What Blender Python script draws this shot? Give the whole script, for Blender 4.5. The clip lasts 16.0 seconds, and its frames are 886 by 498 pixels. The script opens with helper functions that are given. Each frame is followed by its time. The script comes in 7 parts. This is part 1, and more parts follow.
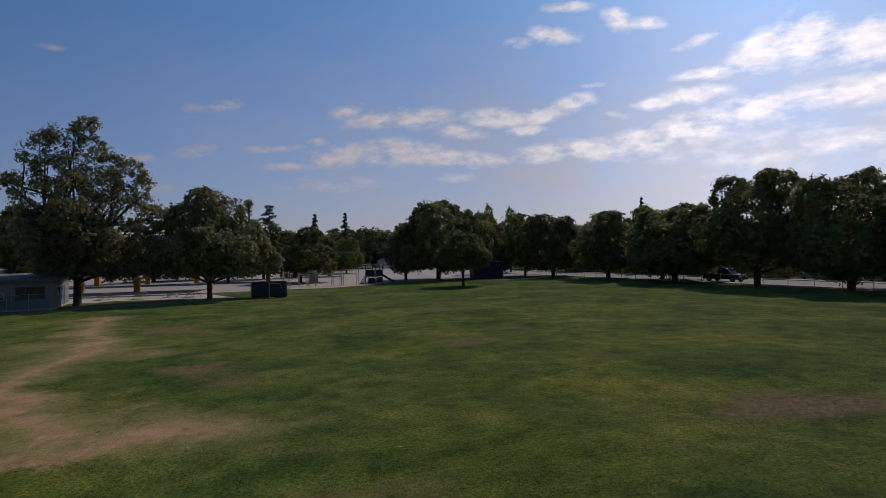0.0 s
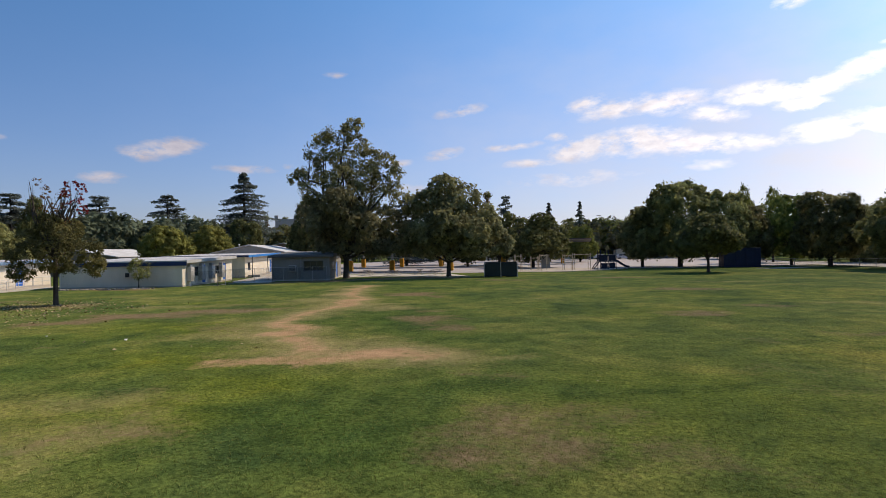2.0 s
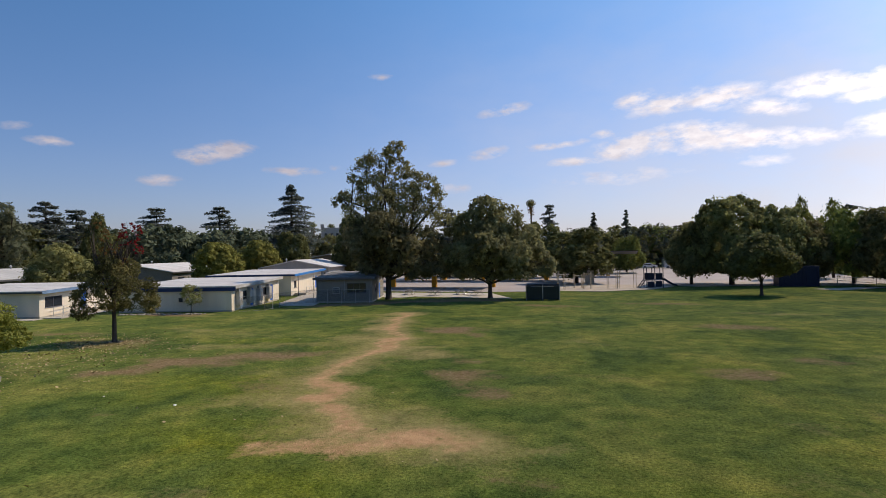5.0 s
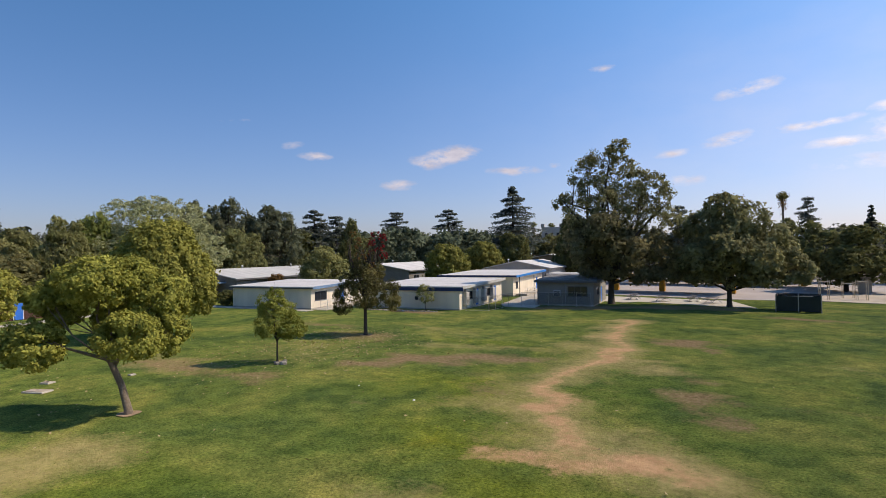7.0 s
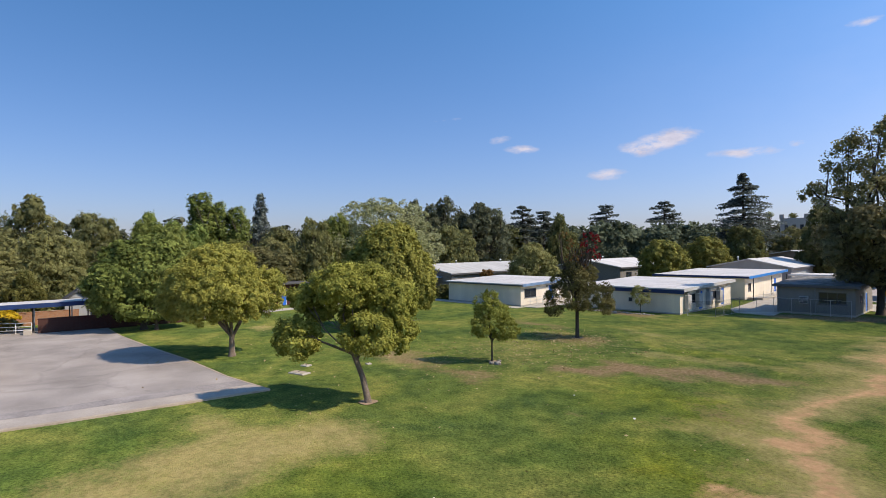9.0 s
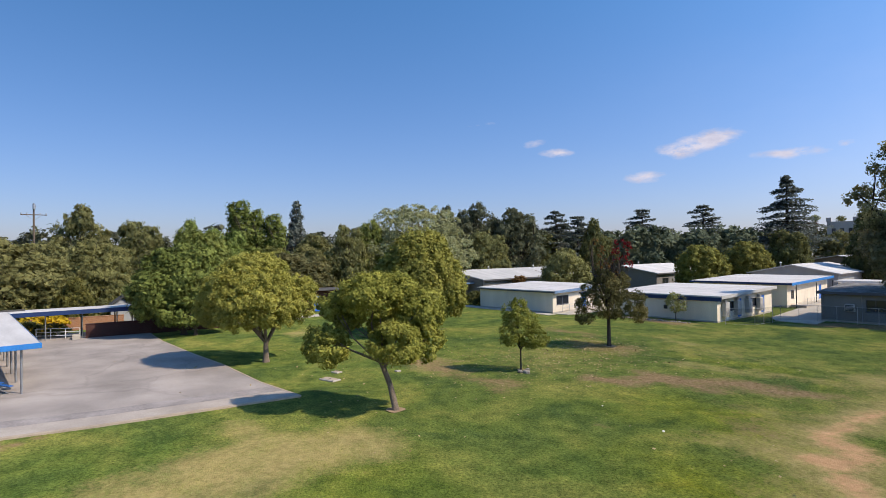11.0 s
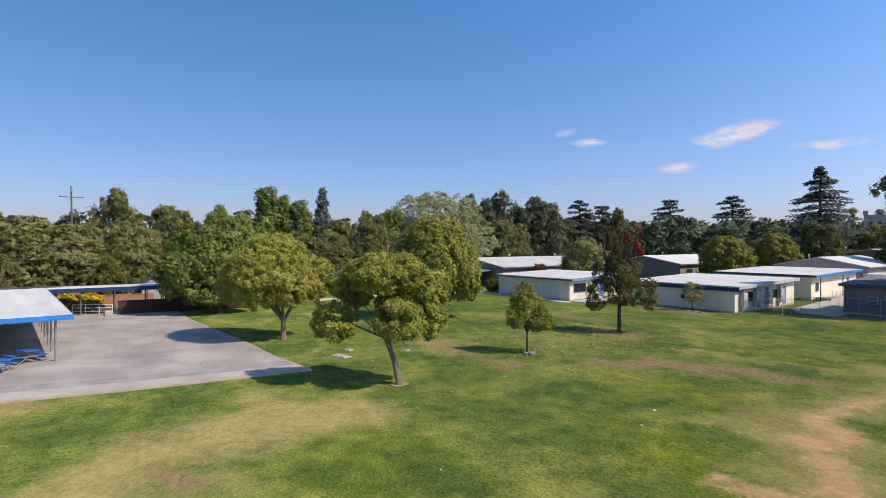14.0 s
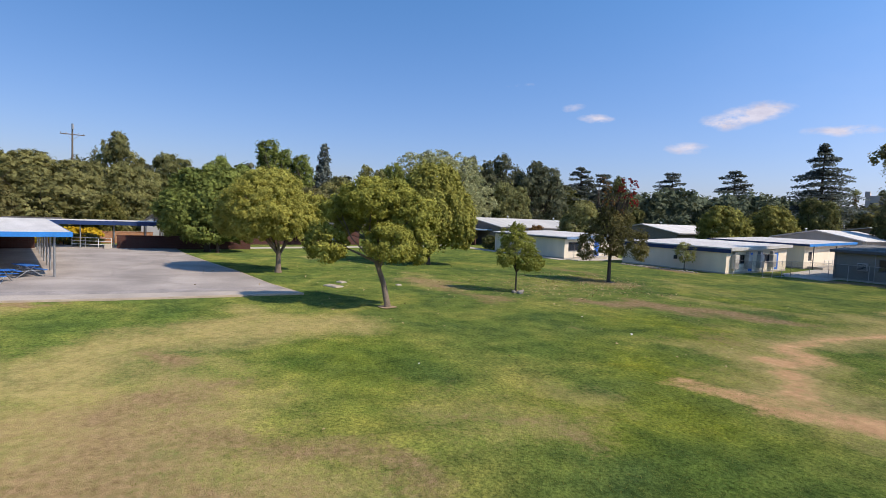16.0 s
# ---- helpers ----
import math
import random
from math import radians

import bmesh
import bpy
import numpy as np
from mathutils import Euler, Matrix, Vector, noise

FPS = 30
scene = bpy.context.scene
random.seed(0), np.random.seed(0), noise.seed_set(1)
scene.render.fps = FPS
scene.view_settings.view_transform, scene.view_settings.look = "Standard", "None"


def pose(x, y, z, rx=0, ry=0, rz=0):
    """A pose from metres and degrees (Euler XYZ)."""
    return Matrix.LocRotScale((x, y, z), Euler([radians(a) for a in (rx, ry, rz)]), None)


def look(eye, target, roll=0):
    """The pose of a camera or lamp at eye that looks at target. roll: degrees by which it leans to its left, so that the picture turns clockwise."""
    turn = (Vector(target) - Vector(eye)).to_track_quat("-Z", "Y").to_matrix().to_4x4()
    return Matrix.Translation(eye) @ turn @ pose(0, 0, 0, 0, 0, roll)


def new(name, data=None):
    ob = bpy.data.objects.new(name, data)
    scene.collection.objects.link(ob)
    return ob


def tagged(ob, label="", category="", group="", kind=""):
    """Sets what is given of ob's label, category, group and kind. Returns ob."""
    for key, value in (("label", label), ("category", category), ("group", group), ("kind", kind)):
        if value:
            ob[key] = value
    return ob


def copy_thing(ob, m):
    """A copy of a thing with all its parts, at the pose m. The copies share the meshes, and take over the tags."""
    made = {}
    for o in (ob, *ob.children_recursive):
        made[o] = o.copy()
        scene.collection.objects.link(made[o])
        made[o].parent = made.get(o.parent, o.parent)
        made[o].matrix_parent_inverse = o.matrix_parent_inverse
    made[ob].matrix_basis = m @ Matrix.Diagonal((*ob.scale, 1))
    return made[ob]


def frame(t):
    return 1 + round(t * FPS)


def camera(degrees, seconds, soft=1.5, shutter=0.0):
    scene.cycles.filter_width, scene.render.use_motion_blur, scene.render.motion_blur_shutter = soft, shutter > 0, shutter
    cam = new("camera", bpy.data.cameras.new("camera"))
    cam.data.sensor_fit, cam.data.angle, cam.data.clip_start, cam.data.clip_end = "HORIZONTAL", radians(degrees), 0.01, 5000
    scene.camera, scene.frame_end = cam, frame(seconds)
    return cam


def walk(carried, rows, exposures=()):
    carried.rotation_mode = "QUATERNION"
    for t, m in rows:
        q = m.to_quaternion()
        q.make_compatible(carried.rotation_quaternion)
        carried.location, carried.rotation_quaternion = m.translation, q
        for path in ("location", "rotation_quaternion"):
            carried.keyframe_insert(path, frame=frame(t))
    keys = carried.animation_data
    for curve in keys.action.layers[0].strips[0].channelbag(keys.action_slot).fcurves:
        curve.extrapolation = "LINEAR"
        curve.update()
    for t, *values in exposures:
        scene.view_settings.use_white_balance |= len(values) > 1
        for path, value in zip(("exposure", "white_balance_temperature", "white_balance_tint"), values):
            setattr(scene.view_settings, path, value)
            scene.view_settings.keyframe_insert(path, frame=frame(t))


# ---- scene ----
cam = camera(77.6, 16.0, 0.85)
PATH = [
    (0, (-1.545, 0.052, 5.068), (-1.191, 2.02, 5.078), -1.3),
    (0.5, (-1.389, 0.058, 4.809), (-1.29, 2.055, 4.804), -1.5),
    (1, (-1.124, 0.031, 4.212), (-1.292, 2.024, 4.194), -1.4),
    (1.5, (-0.824, -0.043, 3.613), (-1.244, 1.913, 3.599), -1.4),
    (2, (-0.548, 0.058, 3.362), (-1.037, 1.997, 3.37), -1.0),
    (2.5, (-0.487, 0.254, 3.405), (-1.011, 2.183, 3.477), 1.7),
    (3, (-0.222, 0.143, 3.889), (-0.785, 2.062, 3.897), -1.3),
    (3.2, (-0.215, 0.104, 3.897), (-0.79, 2.019, 3.91), -1.2),
    (5.3, (-0.062, 0.034, 6.664), (-0.728, 1.92, 6.672), -1.1),
    (5.5, (0.12, -0.08, 6.828), (-0.575, 1.795, 6.835), -1.1),
    (6, (0.094, -0.087, 6.88), (-0.816, 1.694, 6.889), -1.0),
    (6.5, (-0.021, -0.121, 6.941), (-1.142, 1.535, 6.952), -0.9),
    (7, (-0.043, -0.228, 6.94), (-1.363, 1.274, 6.954), -0.9),
    (7.5, (-0.239, -0.296, 6.997), (-1.739, 1.026, 7.015), -0.8),
    (8, (-0.396, -0.348, 7.209), (-2.055, 0.77, 7.227), -0.8),
    (8.5, (-0.509, -0.414, 7.478), (-2.263, 0.546, 7.492), -0.7),
    (9, (-0.487, -0.462, 7.728), (-2.26, 0.462, 7.723), -0.7),
    (9.5, (-0.392, -0.444, 7.939), (-2.185, 0.444, 7.939), -0.6),
    (12, (0.296, 0.085, 7.982), (-1.557, 0.839, 7.969), 0.2),
    (12.5, (0.6, 0.247, 8.005), (-1.256, 0.987, 7.914), 3.7),
    (13, (0.808, 0.426, 7.812), (-1.054, 1.157, 7.811), 0.6),
    (13.5, (1.023, 0.53, 7.634), (-0.84, 1.256, 7.641), 0.4),
    (14, (1.267, 0.578, 7.555), (-0.599, 1.297, 7.531), -0.0),
    (14.5, (1.485, 0.657, 7.083), (-0.381, 1.373, 7.025), 0.6),
    (15, (1.739, 0.707, 6.487), (-0.127, 1.421, 6.403), 2.2),
    (15.5, (1.959, 0.749, 5.867), (0.093, 1.463, 5.766), 2.2),
    (16, (2.084, 0.908, 5.263), (0.221, 1.624, 5.133), 2.5),
]
# seconds, stops, kelvin, tint
EXPOSURES = [(0, -1.42, 6650, 13), (0.5, -1.04, 6900, 12), (1.0, -0.70, 7080, 11), (1.5, -0.47, 7150, 11), (2.5, -0.31, 7150, 11), (3.5, -0.36, 7100, 11),
             (5.5, -0.42, 7150, 12), (6.5, -0.31, 7150, 12), (7.5, -0.05, 7050, 12), (9.0, -0.01, 6800, 11), (14, 0.03, 6750, 11), (16, 0.05, 6750, 11)]


def glide(rows):
    return [(t, look(e, g, r)) for t, e, g, r in rows]


walk(cam, glide(PATH), EXPOSURES)

# ---- sky and sun ----
SUN_AZ, SUN_EL = 42.5, 45.0          # degrees: to the right of +y, above the horizon
world = bpy.data.worlds.new("sky")
scene.world = world
world.use_nodes = True


def sky_nodes():
    nt = world.node_tree
    N, L = nt.nodes, nt.links
    N.clear()

    def math_(op, a, b=None, c=None, clamp=False):
        n = N.new("ShaderNodeMath")
        n.operation, n.use_clamp = op, clamp
        for i, v in enumerate((a, b, c)):
            if v is None:
                continue
            if isinstance(v, (int, float)):
                n.inputs[i].default_value = v
            else:
                L.new(v, n.inputs[i])
        return n.outputs[0]

    out, bg = N.new("ShaderNodeOutputWorld"), N.new("ShaderNodeBackground")
    sky = N.new("ShaderNodeTexSky")
    sky.sky_type, sky.sun_disc = "NISHITA", False
    sky.sun_elevation, sky.sun_rotation = radians(SUN_EL), radians(SUN_AZ)
    sky.altitude, sky.air_density, sky.dust_density, sky.ozone_density = 100, 1.0, 0.8, 2.0
    co = N.new("ShaderNodeTexCoord")
    sep = N.new("ShaderNodeSeparateXYZ")
    L.new(co.outputs["Generated"], sep.inputs[0])
    az = math_("MULTIPLY", math_("ARCTAN2", sep.outputs[0], sep.outputs[1]), 180 / math.pi)
    el = math_("MULTIPLY", math_("ARCSINE", sep.outputs[2]), 180 / math.pi)
    # ragged edges: the bearings are disturbed by noise
    comb = N.new("ShaderNodeCombineXYZ")
    L.new(math_("MULTIPLY", az, 0.36), comb.inputs[0])
    L.new(math_("MULTIPLY", el, 0.75), comb.inputs[1])
    nz = N.new("ShaderNodeTexNoise")
    nz.inputs["Scale"].default_value, nz.inputs["Detail"].default_value, nz.inputs["Roughness"].default_value = 1.0, 8, 0.6
    L.new(comb.outputs[0], nz.inputs["Vector"])
    nz2 = N.new("ShaderNodeTexNoise")
    nz2.inputs["Scale"].default_value, nz2.inputs["Detail"].default_value, nz2.inputs["Roughness"].default_value = 0.28, 5, 0.55
    L.new(comb.outputs[0], nz2.inputs["Vector"])
    total = None
    for a0, e0, a1, e1, h, k in CLOUDS:
        w = math.hypot(a1 - a0, e1 - e0) / 2
        c, n = (a1 - a0) / (2 * w), (e1 - e0) / (2 * w)
        w = w * 1.05 + h * 0.45
        am, em = (a0 + a1) / 2, (e0 + e1) / 2
        # along the streak and across it
        dx = math_("MULTIPLY_ADD", az, c / w, math_("MULTIPLY_ADD", el, n / w, -(am * c + em * n) / w))
        dy = math_("MULTIPLY_ADD", az, -n / h, math_("MULTIPLY_ADD", el, c / h, (am * n - em * c) / h))
        r2 = math_("MULTIPLY_ADD", dx, dx, math_("MULTIPLY", dy, dy))
        g = math_("MULTIPLY", math_("EXPONENT", math_("MULTIPLY", r2, -0.8)), k)
        total = g if total is None else math_("MAXIMUM", total, g)
    # thin veil low in the sky on the sunny side
    side = math_("MULTIPLY", math_("ADD", az, -38.0), 1 / 46.0)
    low = math_("MULTIPLY", math_("ADD", el, -7.0), 1 / 14.0)
    veil = math_("EXPONENT", math_("MULTIPLY", math_("MULTIPLY_ADD", side, side, math_("MULTIPLY", low, low)), -1.0))
    veil = math_("MULTIPLY", veil, math_("MULTIPLY_ADD", nz2.outputs["Fac"], 1.5, 0.1))
    body = math_("MULTIPLY", total, math_("MULTIPLY_ADD", nz.outputs["Fac"], 3.5, -0.88))
    mask = math_("MULTIPLY", math_("ADD", body, -0.22), 1.7, clamp=True)
    mask = math_("MULTIPLY", mask, 0.9)
    near_sun = math_("POWER", math_("MAXIMUM", math_("COSINE", math_("MULTIPLY", math_("ADD", az, -SUN_AZ), math.pi / 180)), 0.0), 3.0)
    glare = math_("POWER", near_sun, 7.0)
    white = N.new("ShaderNodeMix")
    white.data_type = "RGBA"
    white.inputs[6].default_value = CLOUD_FAR
    white.inputs[7].default_value = CLOUD_SUN
    L.new(near_sun, white.inputs[0])
    bright = N.new("ShaderNodeMix")
    bright.data_type = "RGBA"
    L.new(glare, bright.inputs[0])
    L.new(white.outputs[2], bright.inputs[6])
    bright.inputs[7].default_value = (22.0, 21.6, 22.6, 1)
    # lumps: lit tops and greyer hollows
    lump = N.new("ShaderNodeTexNoise")
    lump.inputs["Scale"].default_value, lump.inputs["Detail"].default_value, lump.inputs["Roughness"].default_value = 1.3, 6, 0.6
    L.new(comb.outputs[0], lump.inputs["Vector"])
    shade = N.new("ShaderNodeMix")
    shade.data_type, shade.blend_type = "RGBA", "MULTIPLY"
    shade.inputs[0].default_value = 1.0
    tone = N.new("ShaderNodeValToRGB")
    tone.color_ramp.elements[0].position, tone.color_ramp.elements[1].position = 0.32, 0.62
    tone.color_ramp.elements[0].color, tone.color_ramp.elements[1].color = (0.80, 0.80, 0.86, 1), (1.06, 1.05, 1.06, 1)
    L.new(lump.outputs["Fac"], tone.inputs[0])
    L.new(bright.outputs[2], shade.inputs[6])
    L.new(tone.outputs[0], shade.inputs[7])
    mix = N.new("ShaderNodeMix")
    mix.data_type = "RGBA"
    L.new(mask, mix.inputs[0])
    tint = N.new("ShaderNodeMix")
    tint.data_type, tint.blend_type = "RGBA", "MULTIPLY"
    tint.inputs[0].default_value = 1.0
    tint.inputs[7].default_value = SKY_TINT
    L.new(sky.outputs[0], tint.inputs[6])
    haze = N.new("ShaderNodeValToRGB")
    haze.color_ramp.elements[0].position, haze.color_ramp.elements[1].position = 0.0, 0.42
    haze.color_ramp.elements[0].color, haze.color_ramp.elements[1].color = (1.20, 0.80, 0.86, 1), (0.88, 1.07, 1.12, 1)
    L.new(sep.outputs[2], haze.inputs[0])
    dim = N.new("ShaderNodeMix")
    dim.data_type, dim.blend_type = "RGBA", "MULTIPLY"
    dim.inputs[0].default_value = 1.0
    L.new(tint.outputs[2], dim.inputs[6])
    # brighter on the sun's side, as through thin haze
    aureole = math_("MULTIPLY_ADD", math_("COSINE", math_("MULTIPLY", math_("ADD", az, -SUN_AZ), math.pi / 180)), 0.23, 1.0)
    aureole = math_("MULTIPLY_ADD", glare, 0.6, aureole)
    sunward = N.new("ShaderNodeMix")
    sunward.data_type, sunward.blend_type = "RGBA", "MULTIPLY"
    sunward.inputs[0].default_value = 1.0
    L.new(haze.outputs[0], sunward.inputs[6])
    L.new(aureole, sunward.inputs[7])
    L.new(sunward.outputs[2], dim.inputs[7])
    thin = N.new("ShaderNodeMix")
    thin.data_type = "RGBA"
    L.new(math_("MULTIPLY", veil, 0.82, clamp=True), thin.inputs[0])
    L.new(dim.outputs[2], thin.inputs[6])
    pale = N.new("ShaderNodeMix")
    pale.data_type = "RGBA"
    L.new(glare, pale.inputs[0])
    pale.inputs[6].default_value, pale.inputs[7].default_value = (7.2, 7.1, 7.8, 1), (14.0, 13.8, 15.0, 1)
    L.new(pale.outputs[2], thin.inputs[7])
    L.new(thin.outputs[2], mix.inputs[6])
    L.new(shade.outputs[2], mix.inputs[7])
    L.new(mix.outputs[2], bg.inputs["Color"])
    bg.inputs["Strength"].default_value = SKY_STRENGTH
    L.new(bg.outputs[0], out.inputs["Surface"])


# streaks of cloud: bearing and height of both ends, half thickness (degrees), density
UPPER_BANK = ((-1.0, 13.9, 2.1, 14.5, 0.71, 0.8), (0.9, 13.3, 6.2, 13.7, 0.83, 1), (5.0, 13.6, 10.9, 13.7, 0.94, 1), (10.2, 12.4, 14.3, 12.0, 0.73, 0.9),
              (13.2, 13.6, 19.0, 13.3, 0.89, 1), (17.9, 13.1, 23.0, 13.8, 0.77, 1), (21.9, 14.1, 25.3, 14.6, 0.81, 1), (17.6, 12.1, 20.7, 12.0, 0.56, 1))
LOWER_BANK = ((-7.2, 8.8, -2.6, 8.8, 0.44, 0.8), (-2.5, 9.6, 3.2, 10.4, 1.07, 1), (2.0, 10.2, 9.0, 10.4, 1.25, 1.1), (6.7, 9.8, 15.4, 9.3, 0.86, 1), (14.9, 9.2, 18.9, 9.1, 0.46, 0.7))
SUNNY_BANK = ((18.6, 9.7, 23.5, 9.9, 0.84, 1), (22.9, 10.0, 27.8, 9.5, 1.1, 1), (27.3, 9.9, 32.5, 10.3, 1.29, 0.9), (31.5, 10.7, 37.9, 11.3, 1.44, 1), (37.0, 11.9, 42.7, 12.1, 1.27, 1),
              (41.9, 12.4, 56.0, 12.5, 1.18, 1), (31.0, 8.3, 56.0, 8.5, 2.22, 0.5), (29.8, 13.6, 33.1, 13.7, 0.57, 1), (32.6, 14.1, 37.2, 14.0, 0.8, 1))
HIGH_BANK = ((33.9, 15.8, 38.9, 15.6, 0.54, 1), (38.9, 16.5, 42.9, 17.1, 1.57, 1.1), (42.0, 17.5, 45.3, 16.9, 1.88, 1.1), (44.9, 16.1, 56.0, 15.7, 1.65, 1.1), (33.7, 18.3, 37.6, 18.9, 0.57, 0.65),
             (27.4, 22.1, 29.2, 20.9, 0.87, 0.9), (29.2, 21.1, 32.3, 20.6, 0.53, 0.9), (21.6, 23.3, 25.5, 23.0, 0.48, 0.9), (17.2, 20.4, 20.4, 20.5, 0.51, 0.7), (19.8, 21.1, 24.3, 20.5, 0.76, 0.9))
PUFFS = ((24.5, 16.0, 26.9, 15.9, 0.26, 0.6), (26.9, 13.2, 29.5, 12.7, 0.48, 0.5), (-26.0, 17.5, -24.0, 17.7, 0.35, 0.65), (-14.0, 13.9, -9.9, 14.5, 0.52, 0.85), (-15.8, 9.7, -12.3, 10.2, 0.58, 0.8),
         (-10.1, 10.3, -4.5, 10.7, 0.38, 0.8), (-3.1, 11.3, -0.9, 11.3, 0.44, 0.8), (-20.2, 9.0, -17.2, 9.2, 0.38, 0.6), (-18.5, 6.6, -15.9, 6.6, 0.55, 0.65), (-7.0, 6.9, 4.8, 7.2, 0.91, 0.5), (9.5, 7.7, 13.7, 7.7, 0.64, 0.5))
FAR_PUFFS = ((-44.1, 9.3, -41.2, 9.5, 0.67, 1), (-42.2, 9.8, -38.3, 10.4, 0.75, 1.1), (-35.7, 8.3, -31.4, 8.3, 0.42, 0.9), (-47.5, 7.0, -44.3, 7.1, 0.48, 0.8), (-55.3, 9.9, -52.8, 9.8, 0.39, 0.9),
             (-57.3, 10.8, -55.1, 11.2, 0.39, 0.6), (-63.1, 12.9, -60.2, 13.0, 0.28, 0.6), (-30.3, 8.6, -28.9, 8.8, 0.33, 0.6))
CLOUDS = UPPER_BANK + LOWER_BANK + SUNNY_BANK + HIGH_BANK + PUFFS + FAR_PUFFS
CLOUD_FAR, CLOUD_SUN = (5.6, 5.5, 6.4, 1), (14.0, 13.8, 14.2, 1)
SKY_TINT, SKY_STRENGTH = (0.67, 1.0, 1.335, 1), 0.126
sky_nodes()

sun_data = bpy.data.lights.new("sun", "SUN")
sun_data.energy, sun_data.angle, sun_data.color = 5.2, radians(0.53), (1.0, 0.875, 0.72)
sun = new("sun", sun_data)
sun.matrix_world = look((40, 40, 60), (40 - math.sin(radians(SUN_AZ)), 40 - math.cos(radians(SUN_AZ)), 60 - math.tan(radians(SUN_EL))))


# ---- materials ----
def material(name, color, rough=0.85, metal=0.0, vary=0.25, scale=1.5, fine=18.0, bump=0.2, second=None, spec=0.3, per_object=0.0, streak=None):
    """A surface with two scales of noise in its colour and fine relief."""
    m = bpy.data.materials.new(name)
    m.use_nodes = True
    nt = m.node_tree
    N, L = nt.nodes, nt.links
    b = N["Principled BSDF"]
    b.inputs["Roughness"].default_value, b.inputs["Metallic"].default_value = rough, metal
    b.inputs["Specular IOR Level"].default_value = spec
    co = N.new("ShaderNodeTexCoord")
    mapping = N.new("ShaderNodeMapping")
    if streak:
        mapping.inputs["Scale"].default_value = streak
    L.new(co.outputs["Object"], mapping.inputs[0])
    n1, n2 = N.new("ShaderNodeTexNoise"), N.new("ShaderNodeTexNoise")
    n1.inputs["Scale"].default_value, n1.inputs["Detail"].default_value = scale, 5
    n2.inputs["Scale"].default_value, n2.inputs["Detail"].default_value = fine, 3
    L.new(mapping.outputs[0], n1.inputs["Vector"])
    L.new(co.outputs["Object"], n2.inputs["Vector"])
    c2 = second or tuple(c * (1 - vary) for c in color)
    r1 = N.new("ShaderNodeValToRGB")
    r1.color_ramp.elements[0].position, r1.color_ramp.elements[1].position = 0.35, 0.68
    r1.color_ramp.elements[0].color, r1.color_ramp.elements[1].color = (*c2, 1), (*color, 1)
    L.new(n1.outputs["Fac"], r1.inputs[0])
    mx = N.new("ShaderNodeMix")
    mx.data_type, mx.blend_type = "RGBA", "MULTIPLY"
    mx.inputs[0].default_value = 1.0
    r2 = N.new("ShaderNodeMapRange")
    r2.inputs["From Min"].default_value, r2.inputs["From Max"].default_value = 0.25, 0.75
    r2.inputs["To Min"].default_value, r2.inputs["To Max"].default_value = 1 - vary * 0.8, 1.0 + vary * 0.3
    L.new(n2.outputs["Fac"], r2.inputs[0])
    L.new(r1.outputs[0], mx.inputs[6])
    L.new(r2.outputs[0], mx.inputs[7])
    last = mx.outputs[2]
    if per_object:
        oi = N.new("ShaderNodeObjectInfo")
        hsv = N.new("ShaderNodeHueSaturation")
        mr = N.new("ShaderNodeMapRange")
        mr.inputs["To Min"].default_value, mr.inputs["To Max"].default_value = 1 - per_object, 1 + per_object
        L.new(oi.outputs["Random"], mr.inputs[0])
        L.new(mr.outputs[0], hsv.inputs["Value"])
        L.new(last, hsv.inputs["Color"])
        last = hsv.outputs[0]
    L.new(last, b.inputs["Base Color"])
    if bump:
        bp = N.new("ShaderNodeBump")
        bp.inputs["Strength"].default_value, bp.inputs["Distance"].default_value = bump, 0.02
        L.new(n2.outputs["Fac"], bp.inputs["Height"])
        L.new(bp.outputs[0], b.inputs["Normal"])
    return m


